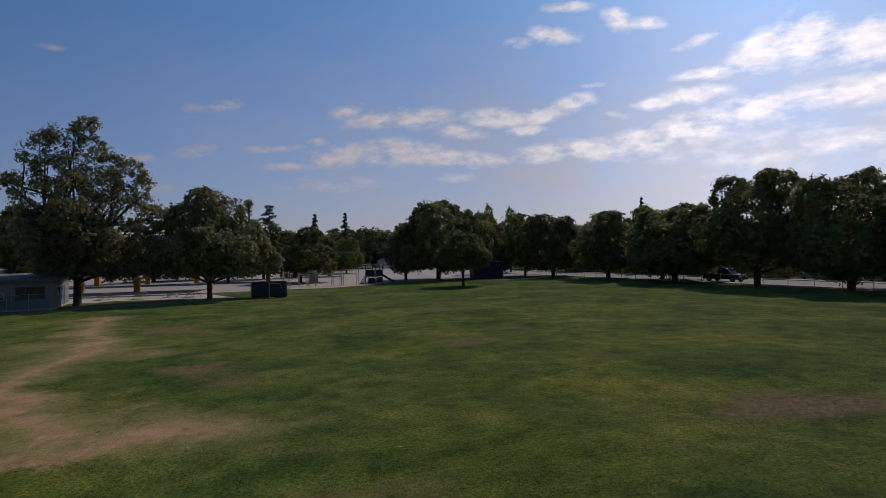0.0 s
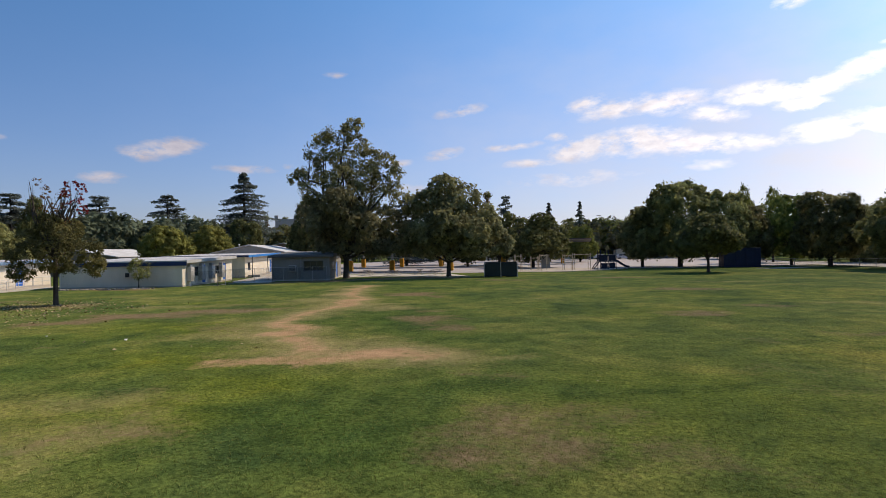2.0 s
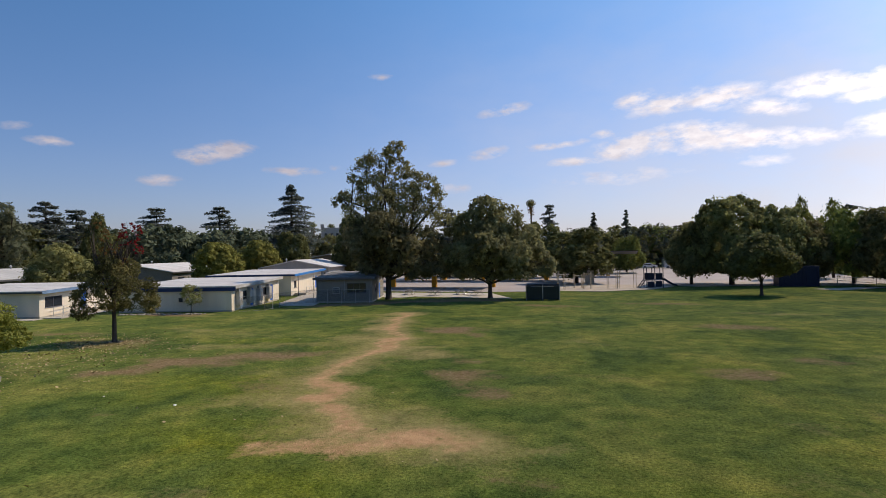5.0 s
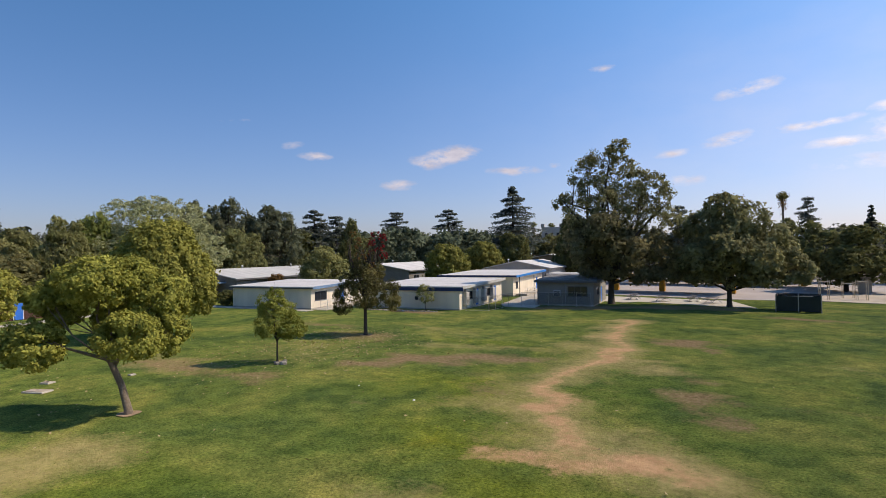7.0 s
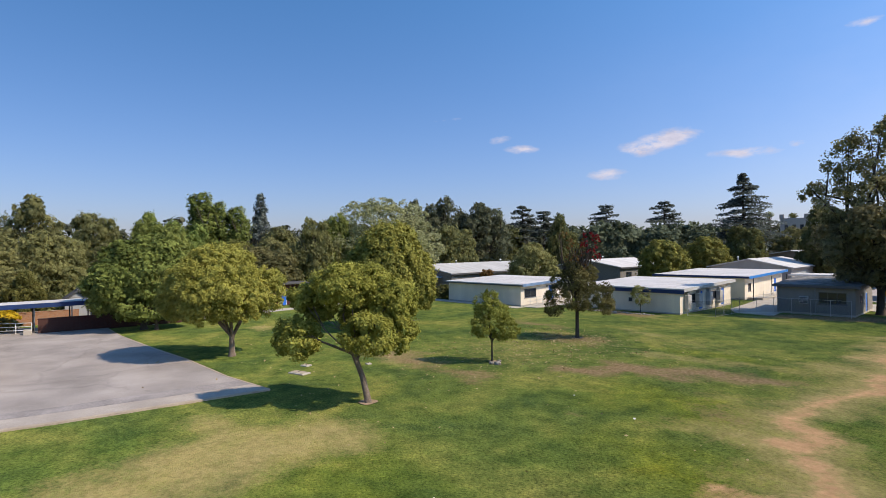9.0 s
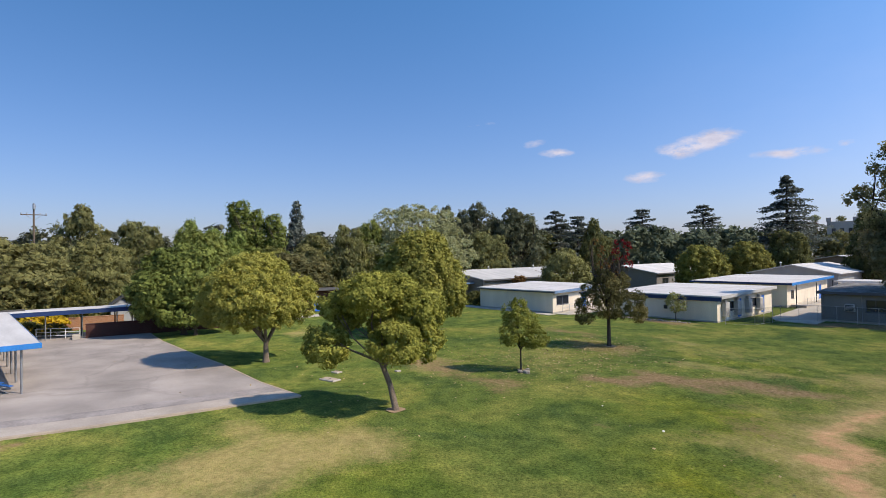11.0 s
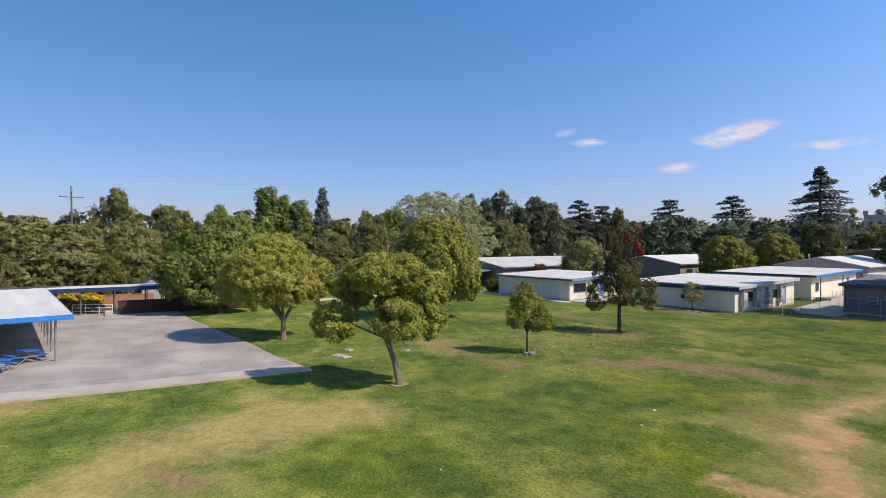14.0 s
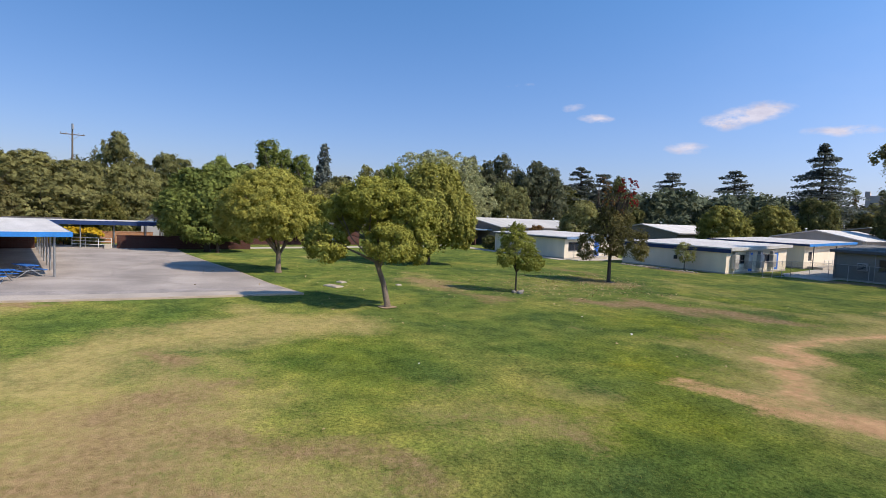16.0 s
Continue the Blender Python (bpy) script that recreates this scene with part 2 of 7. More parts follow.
def leaf_material(name, dark, light, translucent=0.42, hue=0.03, value=0.25, lump=0.55, cut=0.0, keep=0.5):
    """Foliage: colour varies from leaf to leaf and from tree to tree, and some light comes through.
    cut: sprays are broken into leaflets of about 1 / cut metres, of which keep is the share that stays."""
    m = bpy.data.materials.new(name)
    m.use_nodes = True
    nt = m.node_tree
    N, L = nt.nodes, nt.links
    b, out = N["Principled BSDF"], N["Material Output"]
    geo, oi = N.new("ShaderNodeNewGeometry"), N.new("ShaderNodeObjectInfo")
    ramp = N.new("ShaderNodeValToRGB")
    ramp.color_ramp.elements[0].color, ramp.color_ramp.elements[1].color = (*dark, 1), (*light, 1)
    # bunches differ from each other more than the leaves within one do
    bunch, fac = N.new("ShaderNodeTexNoise"), N.new("ShaderNodeMix")
    bunch.inputs["Scale"].default_value, bunch.inputs["Detail"].default_value = lump, 2
    L.new(geo.outputs["Position"], bunch.inputs["Vector"])
    wide = N.new("ShaderNodeMapRange")
    wide.inputs["From Min"].default_value, wide.inputs["From Max"].default_value = 0.3, 0.7
    L.new(bunch.outputs["Fac"], wide.inputs[0])
    fac.inputs[0].default_value = 0.6
    L.new(geo.outputs["Random Per Island"], fac.inputs[2])
    L.new(wide.outputs[0], fac.inputs[3])
    L.new(fac.outputs[0], ramp.inputs[0])
    hsv = N.new("ShaderNodeHueSaturation")
    mr, mh = N.new("ShaderNodeMapRange"), N.new("ShaderNodeMapRange")
    mr.inputs["To Min"].default_value, mr.inputs["To Max"].default_value = 1 - value, 1 + value
    mh.inputs["To Min"].default_value, mh.inputs["To Max"].default_value = 0.5 - hue, 0.5 + hue
    L.new(oi.outputs["Random"], mr.inputs[0])
    L.new(oi.outputs["Random"], mh.inputs[0])
    L.new(mr.outputs[0], hsv.inputs["Value"])
    L.new(mh.outputs[0], hsv.inputs["Hue"])
    L.new(ramp.outputs[0], hsv.inputs["Color"])
    L.new(hsv.outputs[0], b.inputs["Base Color"])
    b.inputs["Roughness"].default_value, b.inputs["Specular IOR Level"].default_value = 0.7, 0.1
    tr, mx = N.new("ShaderNodeBsdfTranslucent"), N.new("ShaderNodeMixShader")
    mx.inputs[0].default_value = translucent
    L.new(hsv.outputs[0], tr.inputs["Color"])
    L.new(b.outputs[0], mx.inputs[1])
    L.new(tr.outputs[0], mx.inputs[2])
    last = mx.outputs[0]
    if cut:
        nz, st, gap, mg = N.new("ShaderNodeTexNoise"), N.new("ShaderNodeMath"), N.new("ShaderNodeBsdfTransparent"), N.new("ShaderNodeMixShader")
        nz.inputs["Scale"].default_value, nz.inputs["Detail"].default_value = cut, 1
        st.operation, st.inputs[1].default_value = "GREATER_THAN", 0.5 + (0.5 - keep) * 0.5
        L.new(geo.outputs["Position"], nz.inputs["Vector"])
        L.new(nz.outputs["Fac"], st.inputs[0])
        L.new(st.outputs[0], mg.inputs[0])
        L.new(gap.outputs[0], mg.inputs[1])
        L.new(last, mg.inputs[2])
        last = mg.outputs[0]
    L.new(last, out.inputs["Surface"])
    return m


def glass_material(name, color, rough=0.08):
    m = material(name, color, rough=rough, vary=0.15, scale=0.6, bump=0, spec=0.6)
    return m


def siding_material(name, color, pitch=0.3):
    """Painted grooved siding: vertical grooves, rain marks."""
    m = material(name, color, rough=0.8, vary=0.14, scale=0.7, fine=9, bump=0, streak=(1, 1, 0.25))
    nt = m.node_tree
    N, L = nt.nodes, nt.links
    co = N.new("ShaderNodeTexCoord")
    sep = N.new("ShaderNodeSeparateXYZ")
    L.new(co.outputs["Object"], sep.inputs[0])
    add = N.new("ShaderNodeMath")
    add.operation = "ADD"
    L.new(sep.outputs[0], add.inputs[0])
    L.new(sep.outputs[1], add.inputs[1])
    mul = N.new("ShaderNodeMath")
    mul.operation = "MULTIPLY"
    mul.inputs[1].default_value = 1 / pitch
    L.new(add.outputs[0], mul.inputs[0])
    fr = N.new("ShaderNodeMath")
    fr.operation = "FRACT"
    L.new(mul.outputs[0], fr.inputs[0])
    gt = N.new("ShaderNodeMath")
    gt.operation = "GREATER_THAN"
    gt.inputs[1].default_value = 0.06
    L.new(fr.outputs[0], gt.inputs[0])
    bp = N.new("ShaderNodeBump")
    bp.inputs["Strength"].default_value, bp.inputs["Distance"].default_value = 0.6, 0.015
    L.new(gt.outputs[0], bp.inputs["Height"])
    L.new(bp.outputs[0], N["Principled BSDF"].inputs["Normal"])
    return m


def brick_material(name, color, mortar):
    m = material(name, color, vary=0.3, scale=2, fine=20, bump=0.2)
    nt = m.node_tree
    N, L = nt.nodes, nt.links
    co = N.new("ShaderNodeTexCoord")
    sep, comb = N.new("ShaderNodeSeparateXYZ"), N.new("ShaderNodeCombineXYZ")
    L.new(co.outputs["Object"], sep.inputs[0])
    ad = N.new("ShaderNodeMath")
    L.new(sep.outputs[0], ad.inputs[0])
    L.new(sep.outputs[1], ad.inputs[1])
    L.new(ad.outputs[0], comb.inputs[0])
    L.new(sep.outputs[2], comb.inputs[1])
    br = N.new("ShaderNodeTexBrick")
    br.inputs["Color1"].default_value = (*color, 1)
    br.inputs["Color2"].default_value = (*[c * 0.7 for c in color], 1)
    br.inputs["Mortar"].default_value = (*mortar, 1)
    br.inputs["Scale"].default_value = 1.0
    br.inputs["Brick Width"].default_value, br.inputs["Row Height"].default_value = 0.22, 0.075
    br.inputs["Mortar Size"].default_value = 0.01
    L.new(comb.outputs[0], br.inputs["Vector"])
    L.new(br.outputs["Color"], N["Principled BSDF"].inputs["Base Color"])
    return m


def fence_material(name, color, cover):
    """Woven wire seen from afar: part wire, part gap."""
    m = material(name, color, rough=0.5, metal=0.6, bump=0)
    nt = m.node_tree
    N, L = nt.nodes, nt.links
    tr, mx = N.new("ShaderNodeBsdfTransparent"), N.new("ShaderNodeMixShader")
    mx.inputs[0].default_value = cover
    L.new(tr.outputs[0], mx.inputs[1])
    L.new(N["Principled BSDF"].outputs[0], mx.inputs[2])
    L.new(mx.outputs[0], N["Material Output"].inputs["Surface"])
    return m


def ground_material():
    """Mown grass, thin and dry in patches, bare earth along the worn path."""
    m = bpy.data.materials.new("grass_ground")
    m.use_nodes = True
    nt = m.node_tree
    N, L = nt.nodes, nt.links
    b = N["Principled BSDF"]
    b.inputs["Roughness"].default_value, b.inputs["Specular IOR Level"].default_value = 0.75, 0.012
    b.inputs["Specular Tint"].default_value = (0.75, 0.95, 0.25, 1)
    b.inputs["Diffuse Roughness"].default_value = 0.5
    co = N.new("ShaderNodeTexCoord")

    def noise_(scale, detail=4, rough=0.55, dist=0.0, stretch=None):
        n = N.new("ShaderNodeTexNoise")
        n.inputs["Scale"].default_value, n.inputs["Detail"].default_value = scale, detail
        n.inputs["Roughness"].default_value, n.inputs["Distortion"].default_value = rough, dist
        if stretch:
            mp = N.new("ShaderNodeMapping")
            mp.inputs["Scale"].default_value = stretch
            L.new(co.outputs["Object"], mp.inputs[0])
            L.new(mp.outputs[0], n.inputs["Vector"])
        else:
            L.new(co.outputs["Object"], n.inputs["Vector"])
        return n.outputs["Fac"]

    def ramp_(fac, stops):
        r = N.new("ShaderNodeValToRGB")
        while len(r.color_ramp.elements) < len(stops):
            r.color_ramp.elements.new(0.5)
        for e, (p, c) in zip(r.color_ramp.elements, stops):
            e.position, e.color = p, (*c, 1)
        L.new(fac, r.inputs[0])
        return r.outputs[0]

    def mix_(fac, a, c, blend="MIX"):
        n = N.new("ShaderNodeMix")
        n.data_type, n.blend_type = "RGBA", blend
        for s, v in ((0, fac), (6, a), (7, c)):
            if isinstance(v, (int, float)):
                n.inputs[s].default_value = v
            elif isinstance(v, tuple):
                n.inputs[s].default_value = (*v, 1)
            else:
                L.new(v, n.inputs[s])
        return n.outputs[2]

    def m_(op, a, c, clamp=False):
        n = N.new("ShaderNodeMath")
        n.operation, n.use_clamp = op, clamp
        for i, v in enumerate((a, c)):
            if isinstance(v, (int, float)):
                n.inputs[i].default_value = v
            else:
                L.new(v, n.inputs[i])
        return n.outputs[0]

    green = ramp_(noise_(0.17, 8, 0.66, 0.4), ((0.36, GRASS_DARK), (0.50, GRASS_MID), (0.66, GRASS_LIGHT)))
    mid = ramp_(noise_(0.9, 5, 0.65), ((0.3, (0.58, 0.64, 0.62)), (0.7, (1.45, 1.35, 1.25))))
    green = mix_(1.0, green, mid, "MULTIPLY")
    tuft = ramp_(noise_(9.0, 4, 0.75), ((0.32, (0.36, 0.40, 0.38)), (0.68, (1.65, 1.58, 1.45))))
    green = mix_(0.9, green, tuft, "MULTIPLY")
    straw = ramp_(noise_(2.6, 6, 0.7), ((0.3, STRAW_DARK), (0.7, STRAW)))
    earth = ramp_(noise_(1.3, 6, 0.65), ((0.3, EARTH_DARK), (0.75, EARTH)))
    dry = N.new("ShaderNodeAttribute")
    dry.attribute_name = "dry"
    bare = N.new("ShaderNodeAttribute")
    bare.attribute_name = "bare"
    lush = N.new("ShaderNodeAttribute")
    lush.attribute_name = "lush"
    brown = N.new("ShaderNodeAttribute")
    brown.attribute_name = "brown"
    n_edge = noise_(0.75, 7, 0.72)
    n_fine = noise_(5.0, 5, 0.7)
    rough_edge = m_("ADD", m_("MULTIPLY", n_edge, 0.8), m_("MULTIPLY", n_fine, 0.65))
    f_dry = m_("MULTIPLY", m_("SUBTRACT", m_("ADD", dry.outputs["Fac"], rough_edge), 0.99), 2.2, True)
    f_bare = m_("MULTIPLY", m_("SUBTRACT", m_("ADD", bare.outputs["Fac"], rough_edge), 1.22), 2.6, True)
    f_brown = m_("MULTIPLY", m_("SUBTRACT", m_("ADD", brown.outputs["Fac"], rough_edge), 1.08), 2.4, True)
    litter_ = ramp_(noise_(4.0, 6, 0.75), ((0.32, BROWN_DARK), (0.7, BROWN_LIGHT)))
    # darker clumps of clover and coarse grass
    clump = m_("MULTIPLY", m_("SUBTRACT", noise_(1.5, 8, 0.72, 0.4), 0.555), 9.0, True)
    green = mix_(m_("MULTIPLY", clump, 0.68), green, mix_(1.0, green, (0.62, 0.72, 0.62), "MULTIPLY"))
    lushc = mix_(1.0, green, LUSH, "MULTIPLY")
    green = mix_(lush.outputs["Fac"], green, lushc)
    # yellow tint for thin grass and, on the right field, painted backlight glow
    olive = N.new("ShaderNodeAttribute")
    olive.attribute_name = "olive"
    yellowed = m_("MULTIPLY", olive.outputs["Fac"], m_("ADD", m_("MULTIPLY", rough_edge, 1.6), -0.35), True)
    green = mix_(yellowed, green, mix_(1.0, green, OLIVE, "MULTIPLY"))
    col = mix_(m_("MULTIPLY", f_dry, 0.75), green, straw)
    col = mix_(m_("MULTIPLY", f_brown, 0.95), col, litter_)
    col = mix_(m_("MULTIPLY", f_bare, 0.92), col, earth)
    L.new(col, b.inputs["Base Color"])
    bp = N.new("ShaderNodeBump")
    bp.inputs["Strength"].default_value, bp.inputs["Distance"].default_value = 0.9, 0.06
    L.new(noise_(14.0, 4, 0.8), bp.inputs["Height"])
    L.new(bp.outputs[0], b.inputs["Normal"])
    return m


GRASS_DARK, GRASS_MID, GRASS_LIGHT = (0.064, 0.101, 0.034), (0.118, 0.155, 0.041), (0.212, 0.214, 0.064)
BROWN_DARK, BROWN_LIGHT = (0.13, 0.085, 0.042), (0.37, 0.255, 0.14)
LUSH = (0.63, 0.78, 0.68)
OLIVE = (1.55, 1.34, 0.62)
STRAW, STRAW_DARK = (0.50, 0.385, 0.165), (0.29, 0.22, 0.092)
EARTH, EARTH_DARK = (0.71, 0.425, 0.225), (0.43, 0.245, 0.125)
M_GRASS = ground_material()
M_ASPHALT = material("worn_asphalt", (0.43, 0.375, 0.335), vary=0.34, scale=0.3, fine=22, bump=0.3)


def crack_lines(m, scale, width, dark):
    """Adds a net of thin dark cracks and tar seams to a paving material."""
    nt = m.node_tree
    N, L = nt.nodes, nt.links
    b = N["Principled BSDF"]
    was = b.inputs["Base Color"].links[0].from_socket
    co = N.new("ShaderNodeTexCoord")
    wob = N.new("ShaderNodeTexNoise")
    wob.inputs["Scale"].default_value, wob.inputs["Detail"].default_value = 0.5, 5
    L.new(co.outputs["Object"], wob.inputs["Vector"])
    add = N.new("ShaderNodeVectorMath")
    add.operation = "MULTIPLY_ADD"
    add.inputs[1].default_value = (3.0, 3.0, 0)
    L.new(wob.outputs["Color"], add.inputs[0])
    L.new(co.outputs["Object"], add.inputs[2])
    vo = N.new("ShaderNodeTexVoronoi")
    vo.feature = "DISTANCE_TO_EDGE"
    vo.inputs["Scale"].default_value = scale
    L.new(add.outputs[0], vo.inputs["Vector"])
    mr = N.new("ShaderNodeMapRange")
    mr.inputs["From Min"].default_value, mr.inputs["From Max"].default_value = 0.0, width
    mr.inputs["To Min"].default_value, mr.inputs["To Max"].default_value = dark, 1.0
    L.new(vo.outputs["Distance"], mr.inputs[0])
    mx = N.new("ShaderNodeMix")
    mx.data_type, mx.blend_type = "RGBA", "MULTIPLY"
    mx.inputs[0].default_value = 1.0
    L.new(was, mx.inputs[6])
    L.new(mr.outputs[0], mx.inputs[7])
    L.new(mx.outputs[2], b.inputs["Base Color"])


crack_lines(M_ASPHALT, 0.11, 0.014, 0.84)
M_PLAYCOURT = material("pale_asphalt", (0.42, 0.36, 0.325), vary=0.2, scale=0.12, fine=14, bump=0.2)
M_STREET = material("street_asphalt", (0.32, 0.285, 0.26), vary=0.2, scale=0.3, fine=14, bump=0.2)
M_SAND = material("play_sand", (0.46, 0.38, 0.29), vary=0.2, scale=0.5, fine=25, bump=0.4)
M_CONCRETE = material("concrete", (0.50, 0.445, 0.37), vary=0.18, scale=0.6, fine=16, bump=0.2)
M_KERB = material("tan_kerb", (0.50, 0.40, 0.30), vary=0.25, scale=0.8, fine=16, bump=0.2)
M_SOIL = material("bare_soil", (0.40, 0.28, 0.17), vary=0.35, scale=2, fine=20, bump=0.4)
M_CREAM = siding_material("cream_siding", (0.80, 0.70, 0.56))
M_GREYWALL = siding_material("grey_siding", (0.40, 0.40, 0.39))
# tan darkened with the shade on the street's house fronts; one wing shares it
M_TAN = siding_material("shade_tan_siding", (0.20, 0.16, 0.125))
M_ROOF = material("white_roofing", (0.63, 0.605, 0.58), vary=0.2, scale=0.5, fine=7, bump=0.15, streak=(0.25, 1.6, 1))
M_ROOFGREY = material("grey_roofing", (0.50, 0.49, 0.47), vary=0.2, scale=0.6, fine=9, bump=0.15, streak=(0.3, 1.6, 1))
M_SHINGLE = material("dark_shingle", (0.11, 0.105, 0.10), vary=0.35, scale=1.0, fine=9, bump=0.4)
M_BLUE = material("blue_paint", (0.030, 0.21, 0.58), rough=0.5, vary=0.2, scale=0.8, fine=9, bump=0.05)
M_PALEBLUE = material("weathered_blue_paint", (0.22, 0.34, 0.52), rough=0.6, vary=0.45, scale=1.6, fine=9, bump=0.05, second=None)
# navy made darker, so the play structure's backlit side is painted in
M_PLAYNAVY = material("backlit_navy_plastic", (0.010, 0.018, 0.045), rough=0.5, vary=0.25, scale=0.8, fine=9, bump=0.05)
M_NAVY = material("navy_paint", (0.018, 0.045, 0.14), rough=0.5, vary=0.25, scale=0.8, fine=9, bump=0.05)
M_DOORBLUE = material("door_blue", (0.03, 0.16, 0.60), rough=0.45, vary=0.12, scale=0.8, bump=0.05)
M_WINDOW = glass_material("window_glass", (0.02, 0.025, 0.035))
M_FRAME = material("window_frame", (0.10, 0.10, 0.11), rough=0.5, vary=0.15, bump=0.05)
M_WHITE = material("white_paint", (0.78, 0.77, 0.74), rough=0.6, vary=0.12, scale=1.2, bump=0.05)
M_STEEL = material("galvanised_steel", (0.42, 0.43, 0.44), rough=0.45, metal=0.7, vary=0.2, bump=0.05)
M_RAIL = material("pale_painted_steel", (0.66, 0.63, 0.58), rough=0.5, vary=0.2, bump=0.05)
M_DARKSTEEL = material("dark_steel", (0.05, 0.05, 0.055), rough=0.5, metal=0.3, vary=0.3, bump=0.05)
M_YELLOW = material("yellow_pad", (0.62, 0.30, 0.02), rough=0.6, vary=0.2, scale=2, bump=0.1)
# red brick lowered in tone: tree shade over the yard wall is in the colour
M_BRICK = brick_material("shaded_red_brick", (0.080, 0.024, 0.017), (0.075, 0.052, 0.044))
# lit copy of the brick: sunshine on the garden wall painted as orange
M_SUNBRICK = brick_material("sunlit_orange_brick", (0.40, 0.17, 0.075), (0.34, 0.24, 0.17))
# navy paint darkened: the trees' shade on the container is in the colour
M_STORE = material("shaded_blue_container", (0.012, 0.022, 0.060), rough=0.5, vary=0.25, scale=0.8, fine=9, bump=0.05)
M_UNIT = material("dull_grey_casing", (0.52, 0.49, 0.45), rough=0.6, metal=0.0, vary=0.25, bump=0.05)
M_PIPE = material("tan_pipe", (0.62, 0.50, 0.35), rough=0.5, vary=0.2, bump=0.05)
M_HUTROOF = material("dark_littered_roofing", (0.30, 0.285, 0.265), vary=0.6, scale=1.2, fine=6, bump=0.3)
# near-black: the deep shade under the lunch shelter, put into the colour
M_SHADEWALL = material("shade_dark_wall", (0.030, 0.032, 0.040), vary=0.3, scale=0.8, bump=0.05)
M_TAR = material("dark_asphalt_strip", (0.38, 0.335, 0.31), vary=0.35, scale=0.6, fine=12, bump=0.2)
M_GUTTER = material("pale_gutter_concrete", (0.47, 0.405, 0.345), vary=0.25, scale=0.5, fine=16, bump=0.2)
M_GREYBRICK = brick_material("grey_brick", (0.20, 0.18, 0.165), (0.24, 0.23, 0.22))
M_BARK = material("bark", (0.15, 0.105, 0.07), vary=0.5, scale=3, fine=14, bump=0.9, streak=(1, 1, 0.25))
M_LAWNBARK = material("grey_tan_bark", (0.27, 0.205, 0.15), vary=0.45, scale=3, fine=14, bump=0.9, streak=(1, 1, 0.25))
M_DARKBARK = material("dark_bark", (0.10, 0.078, 0.060), vary=0.5, scale=3, fine=14, bump=0.9, streak=(1, 1, 0.25))
M_POLEWOOD = material("pole_wood", (0.17, 0.13, 0.10), vary=0.4, scale=3, fine=20, bump=0.4, streak=(1, 1, 0.1))
M_ROCK = material("pale_rock", (0.42, 0.37, 0.31), vary=0.4, scale=4, fine=14, bump=0.6, per_object=0.25)
M_GREENPANEL = material("dark_green_panel", (0.016, 0.027, 0.026), rough=0.6, vary=0.3, scale=0.8, fine=10, bump=0.1)
M_RUBBER = material("rubber", (0.02, 0.02, 0.02), rough=0.8, vary=0.3, bump=0.1)
M_TRUCK = material("charcoal_car_paint", (0.045, 0.047, 0.05), rough=0.3, metal=0.3, vary=0.1, bump=0, spec=0.6)
M_CARWHITE = material("white_car_paint", (0.75, 0.75, 0.74), rough=0.3, vary=0.08, bump=0, spec=0.6)
M_CARGREY = material("grey_car_paint", (0.16, 0.17, 0.19), rough=0.3, metal=0.3, vary=0.1, bump=0, spec=0.6)
# grey set darker, to carry the shade that lies on the hut
M_HUT = siding_material("shaded_grey_siding", (0.26, 0.235, 0.205))
M_WOODTABLE = material("weathered_table", (0.11, 0.095, 0.088), vary=0.3, scale=3, fine=20, bump=0.2)
M_TABLEBLUE = material("blue_table", (0.03, 0.15, 0.48), rough=0.5, vary=0.2, scale=2, bump=0.05)
M_MESH = fence_material("chain_link", (0.16, 0.16, 0.16), 0.09)
M_LITTER = material("paper_litter", (0.80, 0.79, 0.75), vary=0.15, scale=6, bump=0.1)
# pale blue stands for the haze before the hills
M_HILL = material("hazed_hill", (0.20, 0.25, 0.30), vary=0.25, scale=0.01, fine=0.05, bump=0)
M_TOWER = material("far_concrete", (0.52, 0.45, 0.40), vary=0.2, scale=0.3, bump=0)
M_SOLAR = material("solar_panel", (0.012, 0.016, 0.035), rough=0.25, vary=0.2, bump=0, spec=0.5)

LEAF_T1 = leaf_material("yellow_green_leaf", (0.13, 0.14, 0.022), (0.45, 0.435, 0.095), translucent=0.32, hue=0.0, value=0.0, lump=1.1, cut=12.0, keep=0.8)
LEAF_T6 = leaf_material("ochre_green_leaf", (0.22, 0.22, 0.045), (0.53, 0.495, 0.12), translucent=0.4, hue=0.0, value=0.0, lump=0.8, cut=13.0, keep=0.7)
LEAF_OLIVE = leaf_material("olive_leaf", (0.095, 0.095, 0.036), (0.32, 0.295, 0.115), translucent=0.34, hue=0.02, value=0.25, cut=7.0, keep=0.58)
LEAF_WEEP = leaf_material("drooping_olive_leaf", (0.12, 0.128, 0.028), (0.40, 0.375, 0.085), translucent=0.26, hue=0.0, value=0.0, cut=9.0, keep=0.72)
LEAF_GUM = leaf_material("gum_leaf", (0.085, 0.082, 0.043), (0.39, 0.36, 0.175), translucent=0.48, hue=0.01, value=0.1, cut=6.5, keep=0.72)
LEAF_GREEN = leaf_material("green_leaf", (0.075, 0.094, 0.027), (0.32, 0.335, 0.088), translucent=0.42, cut=6.0, keep=0.58)
LEAF_DARK = leaf_material("dark_green_leaf", (0.075, 0.080, 0.033), (0.38, 0.37, 0.15), translucent=0.52, hue=0.015, value=0.18, cut=5.0, keep=0.6)
LEAF_PINE = leaf_material("pine_needles", (0.064, 0.076, 0.046), (0.20, 0.205, 0.115), translucent=0.36, hue=0.015, value=0.15, cut=5.0, keep=0.58)
